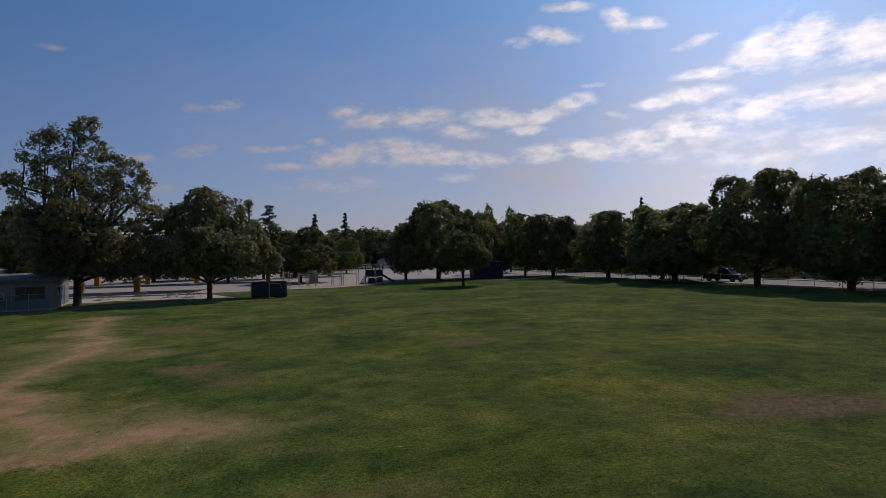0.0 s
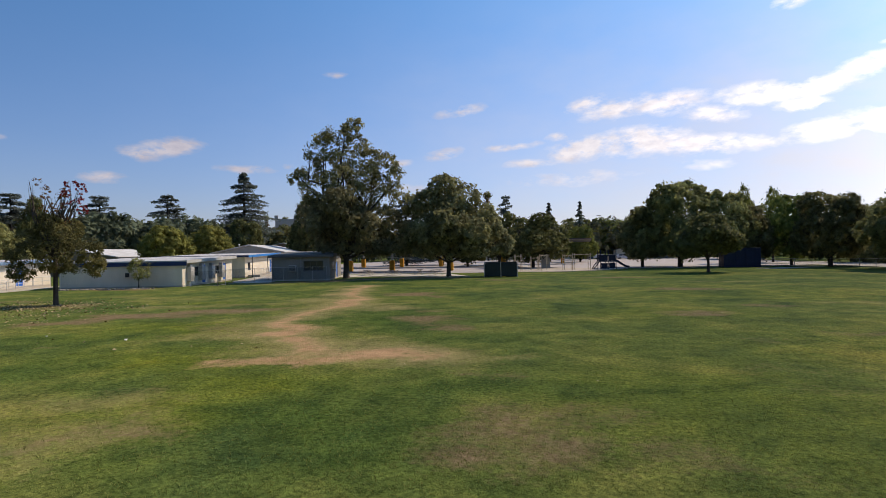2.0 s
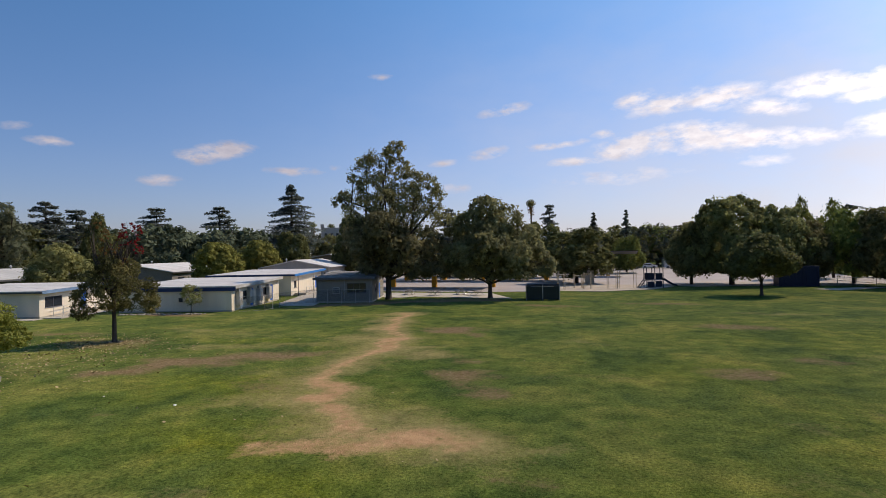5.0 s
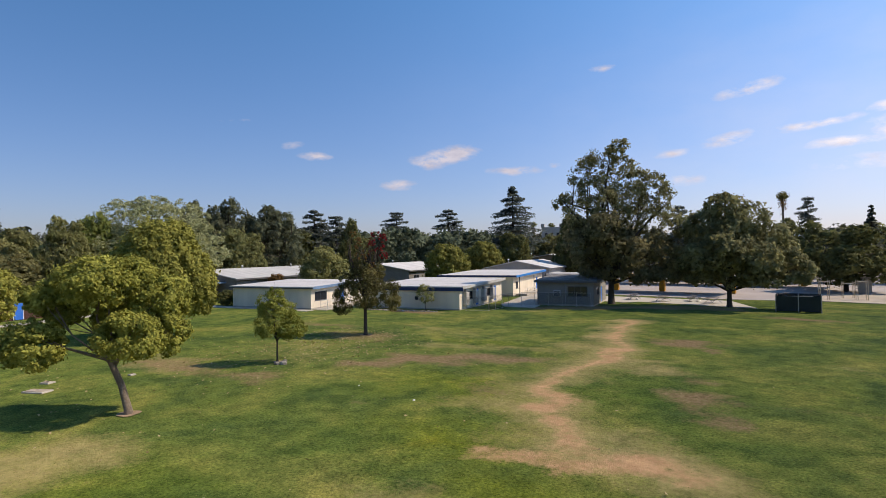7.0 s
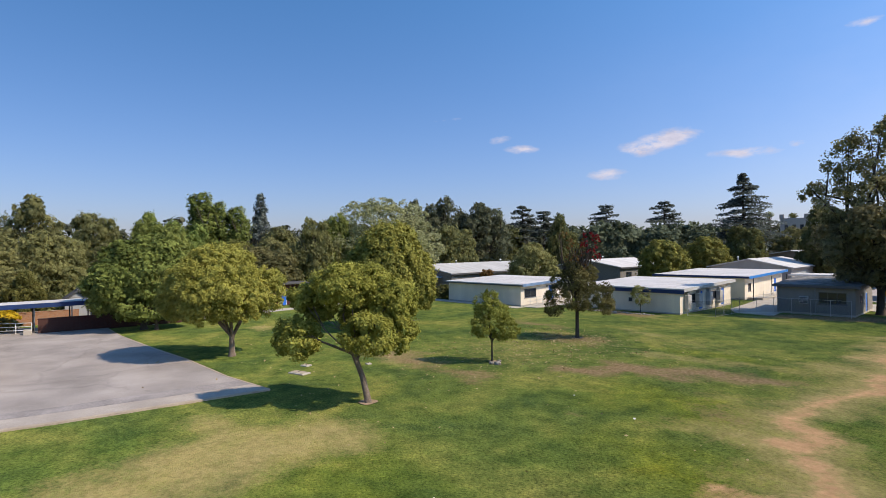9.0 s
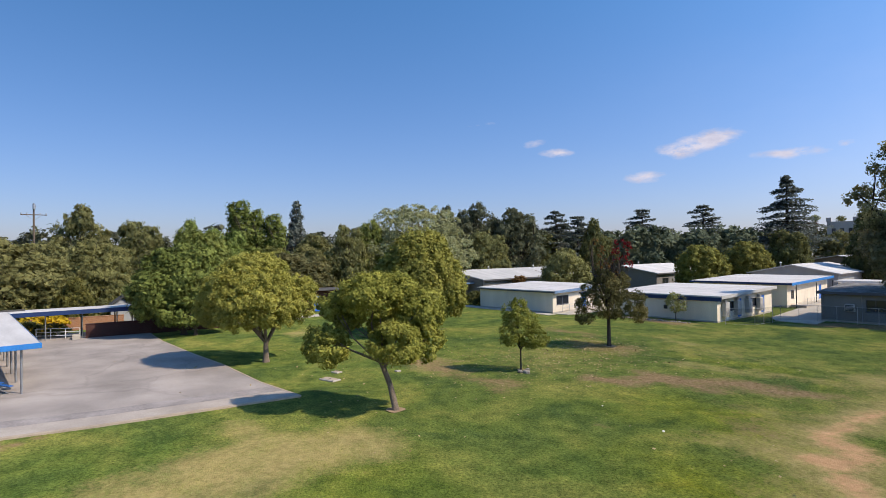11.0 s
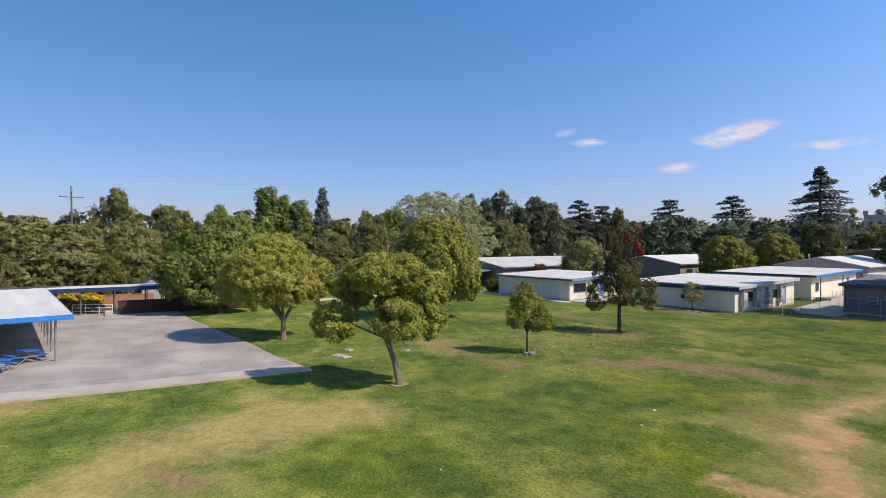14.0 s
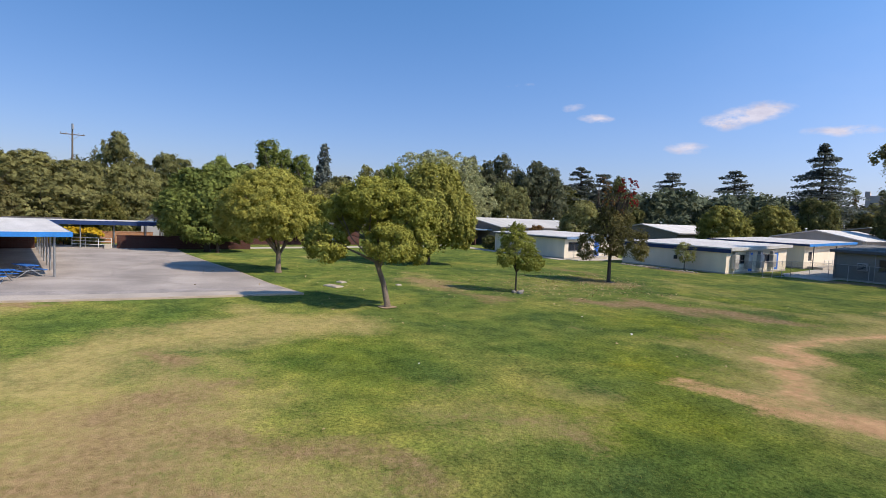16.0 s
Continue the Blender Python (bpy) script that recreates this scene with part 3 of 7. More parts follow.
LEAF_CEDAR = leaf_material("cedar_needles", (0.075, 0.094, 0.088), (0.23, 0.255, 0.215), translucent=0.36, hue=0.01, value=0.1)
LEAF_PALE = leaf_material("pale_grey_green_leaf", (0.20, 0.215, 0.10), (0.52, 0.53, 0.28), translucent=0.4, hue=0.01, value=0.1, cut=6.0, keep=0.52)
LEAF_T3 = leaf_material("bronze_green_leaf", (0.055, 0.056, 0.022), (0.25, 0.22, 0.085), hue=0.0, value=0.0, cut=9.0, keep=0.72)
LEAF_T2 = leaf_material("young_green_leaf", (0.13, 0.15, 0.028), (0.40, 0.40, 0.09), hue=0.0, value=0.0)
# greyer leaf for the far belts, distance haze put into the green
LEAF_FAR = leaf_material("hazed_town_leaf", (0.042, 0.052, 0.032), (0.16, 0.17, 0.10), translucent=0.3, cut=1.6, keep=0.6)
LEAF_BRIGHT = leaf_material("bright_green_leaf", (0.050, 0.072, 0.018), (0.27, 0.31, 0.075), translucent=0.22, hue=0.0, value=0.0, cut=8.0, keep=0.62)
LEAF_ROUND = leaf_material("clipped_olive_leaf", (0.075, 0.085, 0.024), (0.37, 0.35, 0.085), translucent=0.3, hue=0.01, value=0.1, cut=7.0, keep=0.62)
# needles paled and greyed: skyline haze mixed into the colour
LEAF_FIR = leaf_material("hazed_fir_needles", (0.10, 0.12, 0.092), (0.26, 0.285, 0.22), translucent=0.5)
# darker leaf copy: shade of backlit crowns in the colour; dark shrubs share it
LEAF_SHADE = leaf_material("shade_green_leaf", (0.050, 0.057, 0.022), (0.23, 0.23, 0.084), translucent=0.42, hue=0.0, value=0.0, cut=6.0, keep=0.62)
LEAF_RED = leaf_material("red_leaf", (0.16, 0.025, 0.016), (0.36, 0.07, 0.035))
LEAF_RUST = leaf_material("rust_leaf", (0.12, 0.06, 0.022), (0.26, 0.14, 0.05))
LEAF_YELLOW = leaf_material("yellow_blossom", (0.30, 0.22, 0.02), (0.80, 0.56, 0.04), hue=0.0, value=0.0)
LEAF_FALLEN = leaf_material("fallen_leaf", (0.22, 0.16, 0.07), (0.52, 0.42, 0.22), translucent=0.0)
LEAF_BLADE = leaf_material("grass_blade", (0.13, 0.18, 0.040), (0.30, 0.33, 0.09), translucent=0.5)


# ---- mesh helpers ----
def thing(name, m, label, category, group="", kind=""):
    ob = new(name)
    ob.empty_display_size = 0.3
    ob.matrix_world = m
    return tagged(ob, label, category, group, kind)


def part(name, data, mat, parent, label="", kind=""):
    """Links a bmesh or a mesh as one object under its thing."""
    if isinstance(data, bmesh.types.BMesh):
        me = bpy.data.meshes.new(name)
        data.to_mesh(me)
        data.free()
    else:
        me = data
    if not me.materials:
        me.materials.append(mat)
    ob = new(name, me)
    if parent is not None:
        ob.parent = parent
    return tagged(ob, label, kind=kind)


def whole(name, data, mat, label, category, group="", kind="", m=None):
    ob = part(name, data, mat, None)
    if m is not None:
        ob.matrix_world = m
    return tagged(ob, label, category, group, kind)


def arrays(verts, faces, name="mesh"):
    """A mesh from numpy arrays of corners and of faces with one number of sides."""
    me = bpy.data.meshes.new(name)
    verts, faces = np.asarray(verts, np.float32), np.asarray(faces, np.int32)
    n, k = faces.shape
    me.vertices.add(len(verts))
    me.vertices.foreach_set("co", verts.ravel())
    me.loops.add(n * k)
    me.loops.foreach_set("vertex_index", faces.ravel())
    me.polygons.add(n)
    me.polygons.foreach_set("loop_start", np.arange(0, n * k, k, dtype=np.int32))
    me.update(calc_edges=True)
    return me


def box(bm, x0, y0, z0, x1, y1, z1, bevel=0.0):
    got = bmesh.ops.create_cube(bm, size=1.0, matrix=Matrix.Translation(((x0 + x1) / 2, (y0 + y1) / 2, (z0 + z1) / 2)) @ Matrix.Diagonal((x1 - x0, y1 - y0, z1 - z0, 1)))
    if bevel:
        edges = list({e for v in got["verts"] for e in v.link_edges})
        bmesh.ops.bevel(bm, geom=edges, offset=bevel, segments=1, affect="EDGES")
    return bm


def boxes(*rows, bevel=0.0):
    bm = bmesh.new()
    for r in rows:
        box(bm, *r, bevel=bevel)
    return bm


def rod(bm, a, b, r0, r1=None, sides=8):
    """A round bar from a to b."""
    a, b = Vector(a), Vector(b)
    r1 = r0 if r1 is None else r1
    q = (b - a).to_track_quat("Z", "Y").to_matrix().to_4x4()
    bmesh.ops.create_cone(bm, cap_ends=True, segments=sides, radius1=r0, radius2=r1, depth=(b - a).length,
                          matrix=Matrix.Translation((a + b) / 2) @ q)
    return bm


def rods(*rows, sides=8):
    bm = bmesh.new()
    for r in rows:
        rod(bm, *r, sides=sides)
    return bm


def prism(outline, z0, z1):
    """An upright slab over a flat outline."""
    bm = bmesh.new()
    lo = [bm.verts.new((x, y, z0)) for x, y in outline]
    hi = [bm.verts.new((x, y, z1)) for x, y in outline]
    bm.faces.new(hi)
    bm.faces.new(lo[::-1])
    n = len(outline)
    for i in range(n):
        bm.faces.new((lo[i], lo[(i + 1) % n], hi[(i + 1) % n], hi[i]))
    bmesh.ops.recalc_face_normals(bm, faces=bm.faces)
    return bm


def profile(points, x0, x1):
    """A solid whose outline in y and z is pushed along x."""
    bm = bmesh.new()
    a = [bm.verts.new((x0, y, z)) for y, z in points]
    b = [bm.verts.new((x1, y, z)) for y, z in points]
    bm.faces.new(a)
    bm.faces.new(b[::-1])
    n = len(points)
    for i in range(n):
        bm.faces.new((a[i], b[i], b[(i + 1) % n], a[(i + 1) % n]))
    bmesh.ops.recalc_face_normals(bm, faces=bm.faces)
    return bm


def wall(length, height, openings, thick=0.16, bm=None, place=None):
    """A wall along +x from the origin, its outer face at y = 0, with holes (x0, x1, z0, z1) right through it."""
    bm = bm or bmesh.new()
    place = place or Matrix()
    xs = sorted({0, length, *[v for o in openings for v in o[:2]]})
    zs = sorted({0, height, *[v for o in openings for v in o[2:]]})
    for i in range(len(xs) - 1):
        for j in range(len(zs) - 1):
            cx, cz = (xs[i] + xs[i + 1]) / 2, (zs[j] + zs[j + 1]) / 2
            if any(o[0] < cx < o[1] and o[2] < cz < o[3] for o in openings):
                continue
            m = place @ Matrix.Translation((cx, thick / 2, cz)) @ Matrix.Diagonal((xs[i + 1] - xs[i], thick, zs[j + 1] - zs[j], 1))
            bmesh.ops.create_cube(bm, size=1.0, matrix=m)
    bmesh.ops.remove_doubles(bm, verts=bm.verts, dist=0.0005)
    twins = {}
    for f in bm.faces:
        twins.setdefault(tuple(round(c, 3) for c in f.calc_center_median()), []).append(f)
    bmesh.ops.delete(bm, geom=[f for fs in twins.values() if len(fs) > 1 for f in fs], context="FACES_ONLY")
    return bm


def tube(points, radii, sides=7):
    """Corners and quads of a bent, tapering branch."""
    pts = np.array(points, float)
    d = np.gradient(pts, axis=0)
    d /= np.linalg.norm(d, axis=1)[:, None] + 1e-9
    ref = np.where(np.abs(d[:, 2:3]) > 0.9, np.array([[1.0, 0, 0]]), np.array([[0, 0, 1.0]]))
    s = np.cross(d, ref)
    s /= np.linalg.norm(s, axis=1)[:, None] + 1e-9
    t = np.cross(d, s)
    ang = np.linspace(0, 2 * np.pi, sides, endpoint=False)
    ring = np.cos(ang)[None, :, None] * s[:, None, :] + np.sin(ang)[None, :, None] * t[:, None, :]
    v = (pts[:, None, :] + ring * np.array(radii)[:, None, None]).reshape(-1, 3)
    f = []
    for i in range(len(pts) - 1):
        for j in range(sides):
            k = (j + 1) % sides
            f.append((i * sides + j, i * sides + k, (i + 1) * sides + k, (i + 1) * sides + j))
    return v, np.array(f)


def joined(pieces):
    vs, fs, n = [], [], 0
    for v, f in pieces:
        vs.append(v)
        fs.append(f + n)
        n += len(v)
    return np.concatenate(vs), np.concatenate(fs)


def leaves(centres, normals, size, rng, aspect=0.55):
    """One pointed, slightly folded leaf at each centre: corners and quads."""
    n = len(centres)
    nr = normals / (np.linalg.norm(normals, axis=1)[:, None] + 1e-9)
    a = rng.normal(size=(n, 3))
    a -= (a * nr).sum(1)[:, None] * nr
    a /= np.linalg.norm(a, axis=1)[:, None] + 1e-9
    b = np.cross(nr, a)
    s = (np.asarray(size) * rng.uniform(0.65, 1.3, n))[:, None]
    v = np.stack([centres - a * s, centres - b * s * aspect + nr * s * 0.12, centres + a * s, centres + b * s * aspect + nr * s * 0.12], 1).reshape(-1, 3)
    return v, np.arange(4 * n).reshape(-1, 4)


def crown(lobes, bunches, per, rng, puff=0.30, cover=1.25, ragged=0.6, up=0.25, core=16, stray=0.12, low=-0.85, aspect=0.6, flat=0.85):
    """Foliage over egg-shaped lobes (x, y, z, rx, ry, rz): rounded bunches on the skin of each lobe, leaves on the
    outer side of each bunch, and a few large inner leaves that keep the light out of the middle."""
    lobes = np.array(lobes, float)
    mean = lobes[:, 3:].prod(1) ** (1 / 3)
    area = mean ** 1.7
    m = bunches * 4
    pick = rng.choice(len(lobes), m, p=area / area.sum())
    d = rng.normal(size=(m, 3))
    d /= np.linalg.norm(d, axis=1)[:, None]
    lo = lobes[pick]
    typical = (mean * area).sum() / area.sum()
    rad = puff * (0.5 * mean[pick] + 0.5 * typical) * rng.uniform(0.4, 1.5, m)
    rad = np.minimum(rad, mean[pick] * 0.8)
    cen = lo[:, :3] + d * lo[:, 3:] * (np.maximum(0.25, 1 - 0.62 * rad / mean[pick]) * rng.uniform(0.82, 1.14, m))[:, None]
    # bunches buried in another lobe are left out
    inside = np.zeros(m, bool)
    for k, q in enumerate(lobes):
        inside |= ((((cen - q[:3]) / (q[3:] * 0.80)) ** 2).sum(1) < 1) & (pick != k)
    keep = np.where(~inside & (d[:, 2] > low + rng.normal(size=m) * 0.15))[0][:bunches]
    d, lo, rad, cen = d[keep], lo[keep], rad[keep], cen[keep]
    n = len(keep)
    out = d / lo[:, 3:]
    out /= np.linalg.norm(out, axis=1)[:, None]
    g = rng.normal(size=(n, per, 3))
    g /= np.linalg.norm(g, axis=2)[:, :, None]
    g = g + out[:, None, :] * 0.6 + np.array([0, 0, 0.2])
    g /= np.linalg.norm(g, axis=2)[:, :, None]
    far = rng.uniform(0.55, 1.08, (n, per, 1))
    far = np.where(rng.random((n, per, 1)) < stray, rng.uniform(1.05, 1.5, (n, per, 1)), far)
    pos = cen[:, None, :] + g * far * rad[:, None, None] * np.array([1, 1, flat])
    nor = g + out[:, None, :] * 0.25 + rng.normal(size=g.shape) * ragged + np.array([0, 0, up])
    size = math.sqrt(cover * (2 * math.pi * rad ** 2).sum() / (2 * aspect * n * per))
    made = [leaves(pos.reshape(-1, 3), nor.reshape(-1, 3), size, rng, aspect)]
    if core:
        c = rng.normal(size=(len(lobes), core, 3))
        c /= np.linalg.norm(c, axis=2)[:, :, None]
        p = lobes[:, None, :3] + c * lobes[:, None, 3:] * rng.uniform(0.1, 0.62, (len(lobes), core, 1))
        s = np.repeat(mean * 0.26, core)
        made.append(leaves(p.reshape(-1, 3), rng.normal(size=(len(s), 3)), s, rng, 0.9))
    return joined(made)


def limbs(height, trunk_h, r, lobes, rng, lean=(0, 0), count=2, sides=8):
    """A trunk that leans and forks into limbs, one or more for each lobe."""
    fork = np.array([lean[0], lean[1], trunk_h])
    mid = fork * np.array([0.35, 0.35, 0.5])
    low = np.array([0, 0, -0.12])
    flare = np.array([lean[0] * 0.03, lean[1] * 0.03, 0.22])
    parts_ = [tube([low, flare, mid, fork], [r * 1.55, r * 1.1, r * 0.92, r * 0.82], sides)]
    for lo in lobes:
        c, ax = np.array(lo[:3]), np.array(lo[3:])
        for k in range(count):
            tip = c + rng.normal(size=3) * ax * 0.42
            tip[2] = max(tip[2], trunk_h + 0.3)
            start = fork + (fork - mid) * rng.uniform(-0.45, 0.0)
            b = start + (tip - start) * 0.45 + np.array([0, 0, 0.10 * np.linalg.norm(tip - start)]) + rng.normal(size=3) * 0.08 * np.linalg.norm(tip - start)
            rr = r * rng.uniform(0.34, 0.55)
            parts_.append(tube([start, (start + b) / 2, b, tip], [rr, rr * 0.85, rr * 0.6, rr * 0.18], 6))
            for q in range(2):
                e = tip + rng.normal(size=3) * ax * 0.4
                parts_.append(tube([b, (b + e) / 2 + rng.normal(size=3) * 0.06, e], [rr * 0.42, rr * 0.28, rr * 0.08], 5))
    return joined(parts_)


def tree(name, m, label, category, lobes, trunk_h, r, leaf, bark, bunches, per, seed, lean=(0, 0), group="", extra=None, count=2, **kw):
    rng = np.random.default_rng(seed)
    top = max(lo[2] + lo[5] for lo in lobes)
    ob = thing(name, m, label, category, group)
    part("trunk", arrays(*limbs(top, trunk_h, r, list(lobes) + [lo for e in extra or () for lo in e[1]], rng, lean, count), "trunk"), bark, ob)
    part("crown", arrays(*crown(lobes, bunches, per, rng, **kw), "crown"), leaf, ob)
    for mat, lobes2, b2, p2, text, kw2 in extra or ():
        part("crown", arrays(*crown(lobes2, b2, p2, rng, **kw2), "crown"), mat, ob, text)
    return ob


def swung(rows, turn):
    """Lobes given as across, away, up, turned about the trunk."""
    c, q = math.cos(radians(turn)), math.sin(radians(turn))
    return [(u * c - w * q, u * q + w * c, z, a, b, h) for u, w, z, a, b, h in rows]


# ---- the ground ----
def sheet_lines(lo, hi, step, far):
    mid = list(np.arange(lo, hi + step / 2, step))
    out, d = [], 6.0
    a, b = lo, hi
    left, right = [], []
    while b < far:
        a, b = a - d, b + d
        left.append(a)
        right.append(b)
        d *= 1.6
    return np.array(left[::-1] + mid + right)


def seg_distance(px, py, line):
    best = np.full(px.shape, 1e9)
    for (x0, y0), (x1, y1) in zip(line[:-1], line[1:]):
        dx, dy = x1 - x0, y1 - y0
        t = np.clip(((px - x0) * dx + (py - y0) * dy) / (dx * dx + dy * dy), 0, 1)
        best = np.minimum(best, np.hypot(px - x0 - t * dx, py - y0 - t * dy))
    return best


WORN_PATH = [(-22.4, 52.5), (-21.8, 50.0), (-20.1, 43.4), (-16.9, 37.7), (-15.6, 31.4), (-15.5, 28.0), (-15.1, 24.6), (-12.9, 21.0), (-10.5, 18.9), (-8.0, 17.6), (-6.6, 17.2)]
WORN_BRANCH = [(-12.3, 14.9), (-10.2, 15.5), (-8.3, 16.2), (-6.3, 16.8)]
# winding streaks: line, half width, strength
STRAW_STREAKS = [([(-15.7, -5.0), (-18.5, -4.2), (-21.1, -1.7), (-22.9, 2.6), (-23.1, 4.8)], 3.0, 0.68), ([(-15.6, 30.2), (-14.3, 32.5), (-12.5, 34.3)], 1.0, 0.66), ([(-28.9, 30.3), (-24.1, 32.3), (-19.9, 33.4)], 0.9, 0.52), ([(-15.4, 20.2), (-12.8, 19.5)], 1.1, 0.6), ([(-27.8, 0.9), (-25.4, 2.5), (-22.5, 4.7)], 1.0, 0.6)]
GREEN_STREAKS = [([(-20.1, -6.4), (-23.5, -5.9), (-24.8, -3.9), (-27.1, -1.5)], 1.5, 0.7), ([(-12.1, 24.4), (-9.5, 25.1)], 1.6, 0.85)]
BROWN_STREAKS = [([(-35.5, 59.0), (-28.5, 64.5), (-23.0, 67.0), (-17.5, 69.0)], 2.2, 0.9), ([(-27.3, 21.7), (-25.6, 24.9), (-23.6, 28.0), (-20.0, 29.5)], 0.9, 0.85), ([(-30.0, -9.2), (-30.0, -7.3), (-30.3, -5.7)], 0.5, 0.8), ([(-14.0, -1.7), (-14.6, -0.6), (-14.8, 1.0)], 0.8, 0.72), ([(-11.2, -2.5), (-10.6, 0.7), (-9.9, 3.5)], 1.2, 0.68),
                 ([(-14.9, 41.2), (-12.5, 41.1), (-10.9, 40.0)], 0.9, 0.8), ([(-8.8, 27.1), (-6.6, 23.5)], 0.9, 0.62), ([(-10.3, 8.3), (-10.0, 6.3)], 0.5, 0.62)]
# x, y, radius along x, radius along y, strength
DRY = [(-18.6, 36.5, 2.6, 4.5, 0.62), (-15.6, 20.6, 2.6, 2.4, 0.62), (-12.6, 24.0, 2.0, 2.6, 0.5), (-21, -2, 5.5, 2.8, 0.54), (-17, -5, 6, 3.0, 0.6), (-17.6, -0.4, 3.6, 2.0, 0.5), (-9.8, 8.0, 2.4, 2.4, 0.5), (-11.4, 10.4, 2.6, 1.4, 0.5), (-12.0, -2.0, 6.5, 4.5, 0.74), (-8.0, 0.5, 4.0, 3.5, 0.6), (-12.0, 6.5, 4.0, 3.0, 0.36), (-24.0, 2.6, 3.6, 1.6, 0.62),
       (-10.4, 16.6, 2.4, 1.3, 0.7), (-6.2, 15.4, 2.0, 0.9, 0.5), (-12.4, 31.6, 2.2, 1.4, 0.7), (-17.0, 31.0, 2.6, 3.0, 0.55), (-20.5, 45.5, 2.6, 5.0, 0.55), (-18.5, 24.5, 2.6, 2.2, 0.45), (-4.2, 17.3, 2.2, 0.8, 0.6), (-57.3, 8.8, 2.4, 1.4, 0.7), (-24.5, 32.0, 4.0, 1.4, 0.5), (-35.5, 37.4, 5.0, 1.2, 0.55), (-22.0, 51.5, 3.2, 1.4, 0.75), (-31.0, -9.0, 5.0, 1.0, 0.6), (-34, 23, 9, 7, 0.36), (-30, 36, 9, 3, 0.36), (6, 15, 4, 5, 0.30)]
DRY2 = [(-37.0, 14.6, 5.0, 2.6, 0.58), (-42.0, 15.6, 3.0, 2.0, 0.5), (-3, 38, 3, 1.2, 0.42), (12, 58, 6, 1.4, 0.45), (-6, 48, 5, 1.0, 0.38), (22, 30, 5, 1.6, 0.38), (0, 20, 3, 1.0, 0.34), (14, 37, 4, 1.4, 0.42), (0, 60, 5, 1.2, 0.34),
        (-45, 47, 8, 1.0, 0.5), (-36, 55, 5, 1.2, 0.5), (35, 75, 10, 6, 0.45), (-2.0, 28.0, 5, 1.0, 0.36), (5.5, 22.0, 4, 0.9, 0.36), (16, 24, 5, 1.0, 0.36)]
# thin, brownish grass
BROWN = [(-10.0, -2.0, 4.2, 2.6, 0.62), (-8.4, 4.0, 2.2, 1.2, 0.62), (-13.4, -0.6, 2.2, 1.2, 0.6), (-7.0, 0.0, 3.0, 2.0, 0.6), (-9.2, 8.6, 1.6, 0.7, 0.5), (-25.0, 26.4, 2.8, 1.3, 0.85), (-22.4, 28.6, 2.6, 1.1, 0.8), (-27.0, 22.9, 1.9, 0.8, 0.75), (-20.4, 30.0, 1.8, 0.9, 0.6), (-8.4, 26.8, 1.9, 1.1, 0.75), (-9.0, 30.0, 1.6, 0.8, 0.6), (-6.6, 23.2, 1.3, 0.6, 0.6),
         (12.4, 15.4, 2.8, 1.5, 0.85), (-1.6, 10.0, 1.3, 1.7, 0.6), (-0.6, 11.7, 1.5, 0.9, 0.5), (1.2, 9.0, 1.6, 1.1, 0.5), (5.0, 30.6, 2.4, 1.1, 0.65), (7.6, 48.0, 3.2, 1.8, 0.65), (9.6, 34.6, 2.0, 1.3, 0.6),
         (-13.2, 42.2, 2.2, 1.3, 0.8), (-9.3, 62.4, 3.4, 1.5, 0.8), (2.9, 66.4, 4.0, 1.4, 0.65), (9.7, 24.3, 2.2, 0.9, 0.55), (-29.8, 16.4, 2.6, 1.6, 0.62), (-35.5, 15.4, 3.2, 1.5, 0.66), (-36.6, 30.2, 4.0, 2.4, 0.62), (-45, 33.2, 4.5, 1.3, 0.6),
         (-38.5, 14.4, 2.0, 1.1, 0.6), (-20.6, 16.3, 1.2, 0.8, 0.5), (-21.5, 16.9, 0.9, 0.5, 0.6), (-3.2, 15.2, 1.6, 0.6, 0.5), (-15.0, 6.0, 1.0, 0.6, 0.4), (-18.2, -0.8, 1.6, 0.8, 0.7), (-14.4, 42.8, 1.6, 0.8, 0.6), (-17.5, 22.6, 2.2, 1.2, 0.5), (-48.2, 46.4, 5.0, 0.9, 0.95)]
GREENER = [(-16.2, 2.8, 1.6, 0.8, 1.0), (-10.8, 26.2, 3.0, 3.2, 0.8), (-19, 6.5, 4, 2.5, 0.7), (-6, 21.4, 4, 1.6, 0.6), (-24, 18, 5, 3, 0.35), (-3.8, 13.6, 3.6, 1.4, 0.7), (-5.6, 10.2, 2.8, 2.4, 0.9), (-45, 10, 9, 7, 0.3), (-55, 25, 10, 8, 0.3), (-26.0, -4.2, 2.2, 2.0, 0.8), (-17.0, 12.5, 3.0, 2.0, 0.6), (1.0, 9.4, 1.0, 0.5, 0.9), (-8.4, 22.0, 2.6, 1.2, 0.6), (0.5, 14.0, 4.0, 1.2, 0.5), (-23.4, 12.3, 3.0, 2.0, 0.5)]

# thin yellow-green grass; on the right field, glow of backlit blades painted yellow
THIN_OR_BACKLIT = [(-13.0, 15.6, 3.6, 2.2, 0.9), (-9.4, 12.6, 2.8, 1.8, 0.9), (-9.8, 9.8, 2.2, 2.0, 0.8), (-18.0, 22.0, 4.5, 3.0, 0.8), (-13.6, 20.4, 2.4, 1.6, 0.7), (-24, 33.6, 6.0, 1.8, 0.6), (3.0, 13.0, 4.5, 4.0, 0.55), (9.0, 20.0, 7.0, 6.0, 0.5), (3.0, 31.0, 6.0, 4.0, 0.5), (14.0, 43.0, 12.0, 8.0, 0.45), (16, 27, 6, 4, 0.5), (-16, 5, 6, 2.5, 0.5)]


def blobs(px, py, rows, fall=0.9):
    out = np.zeros(px.shape)
    for x, y, a, b, k in rows:
        out = np.maximum(out, k * np.exp(-(((px - x) / a) ** 2 + ((py - y) / b) ** 2) * fall))
    return out


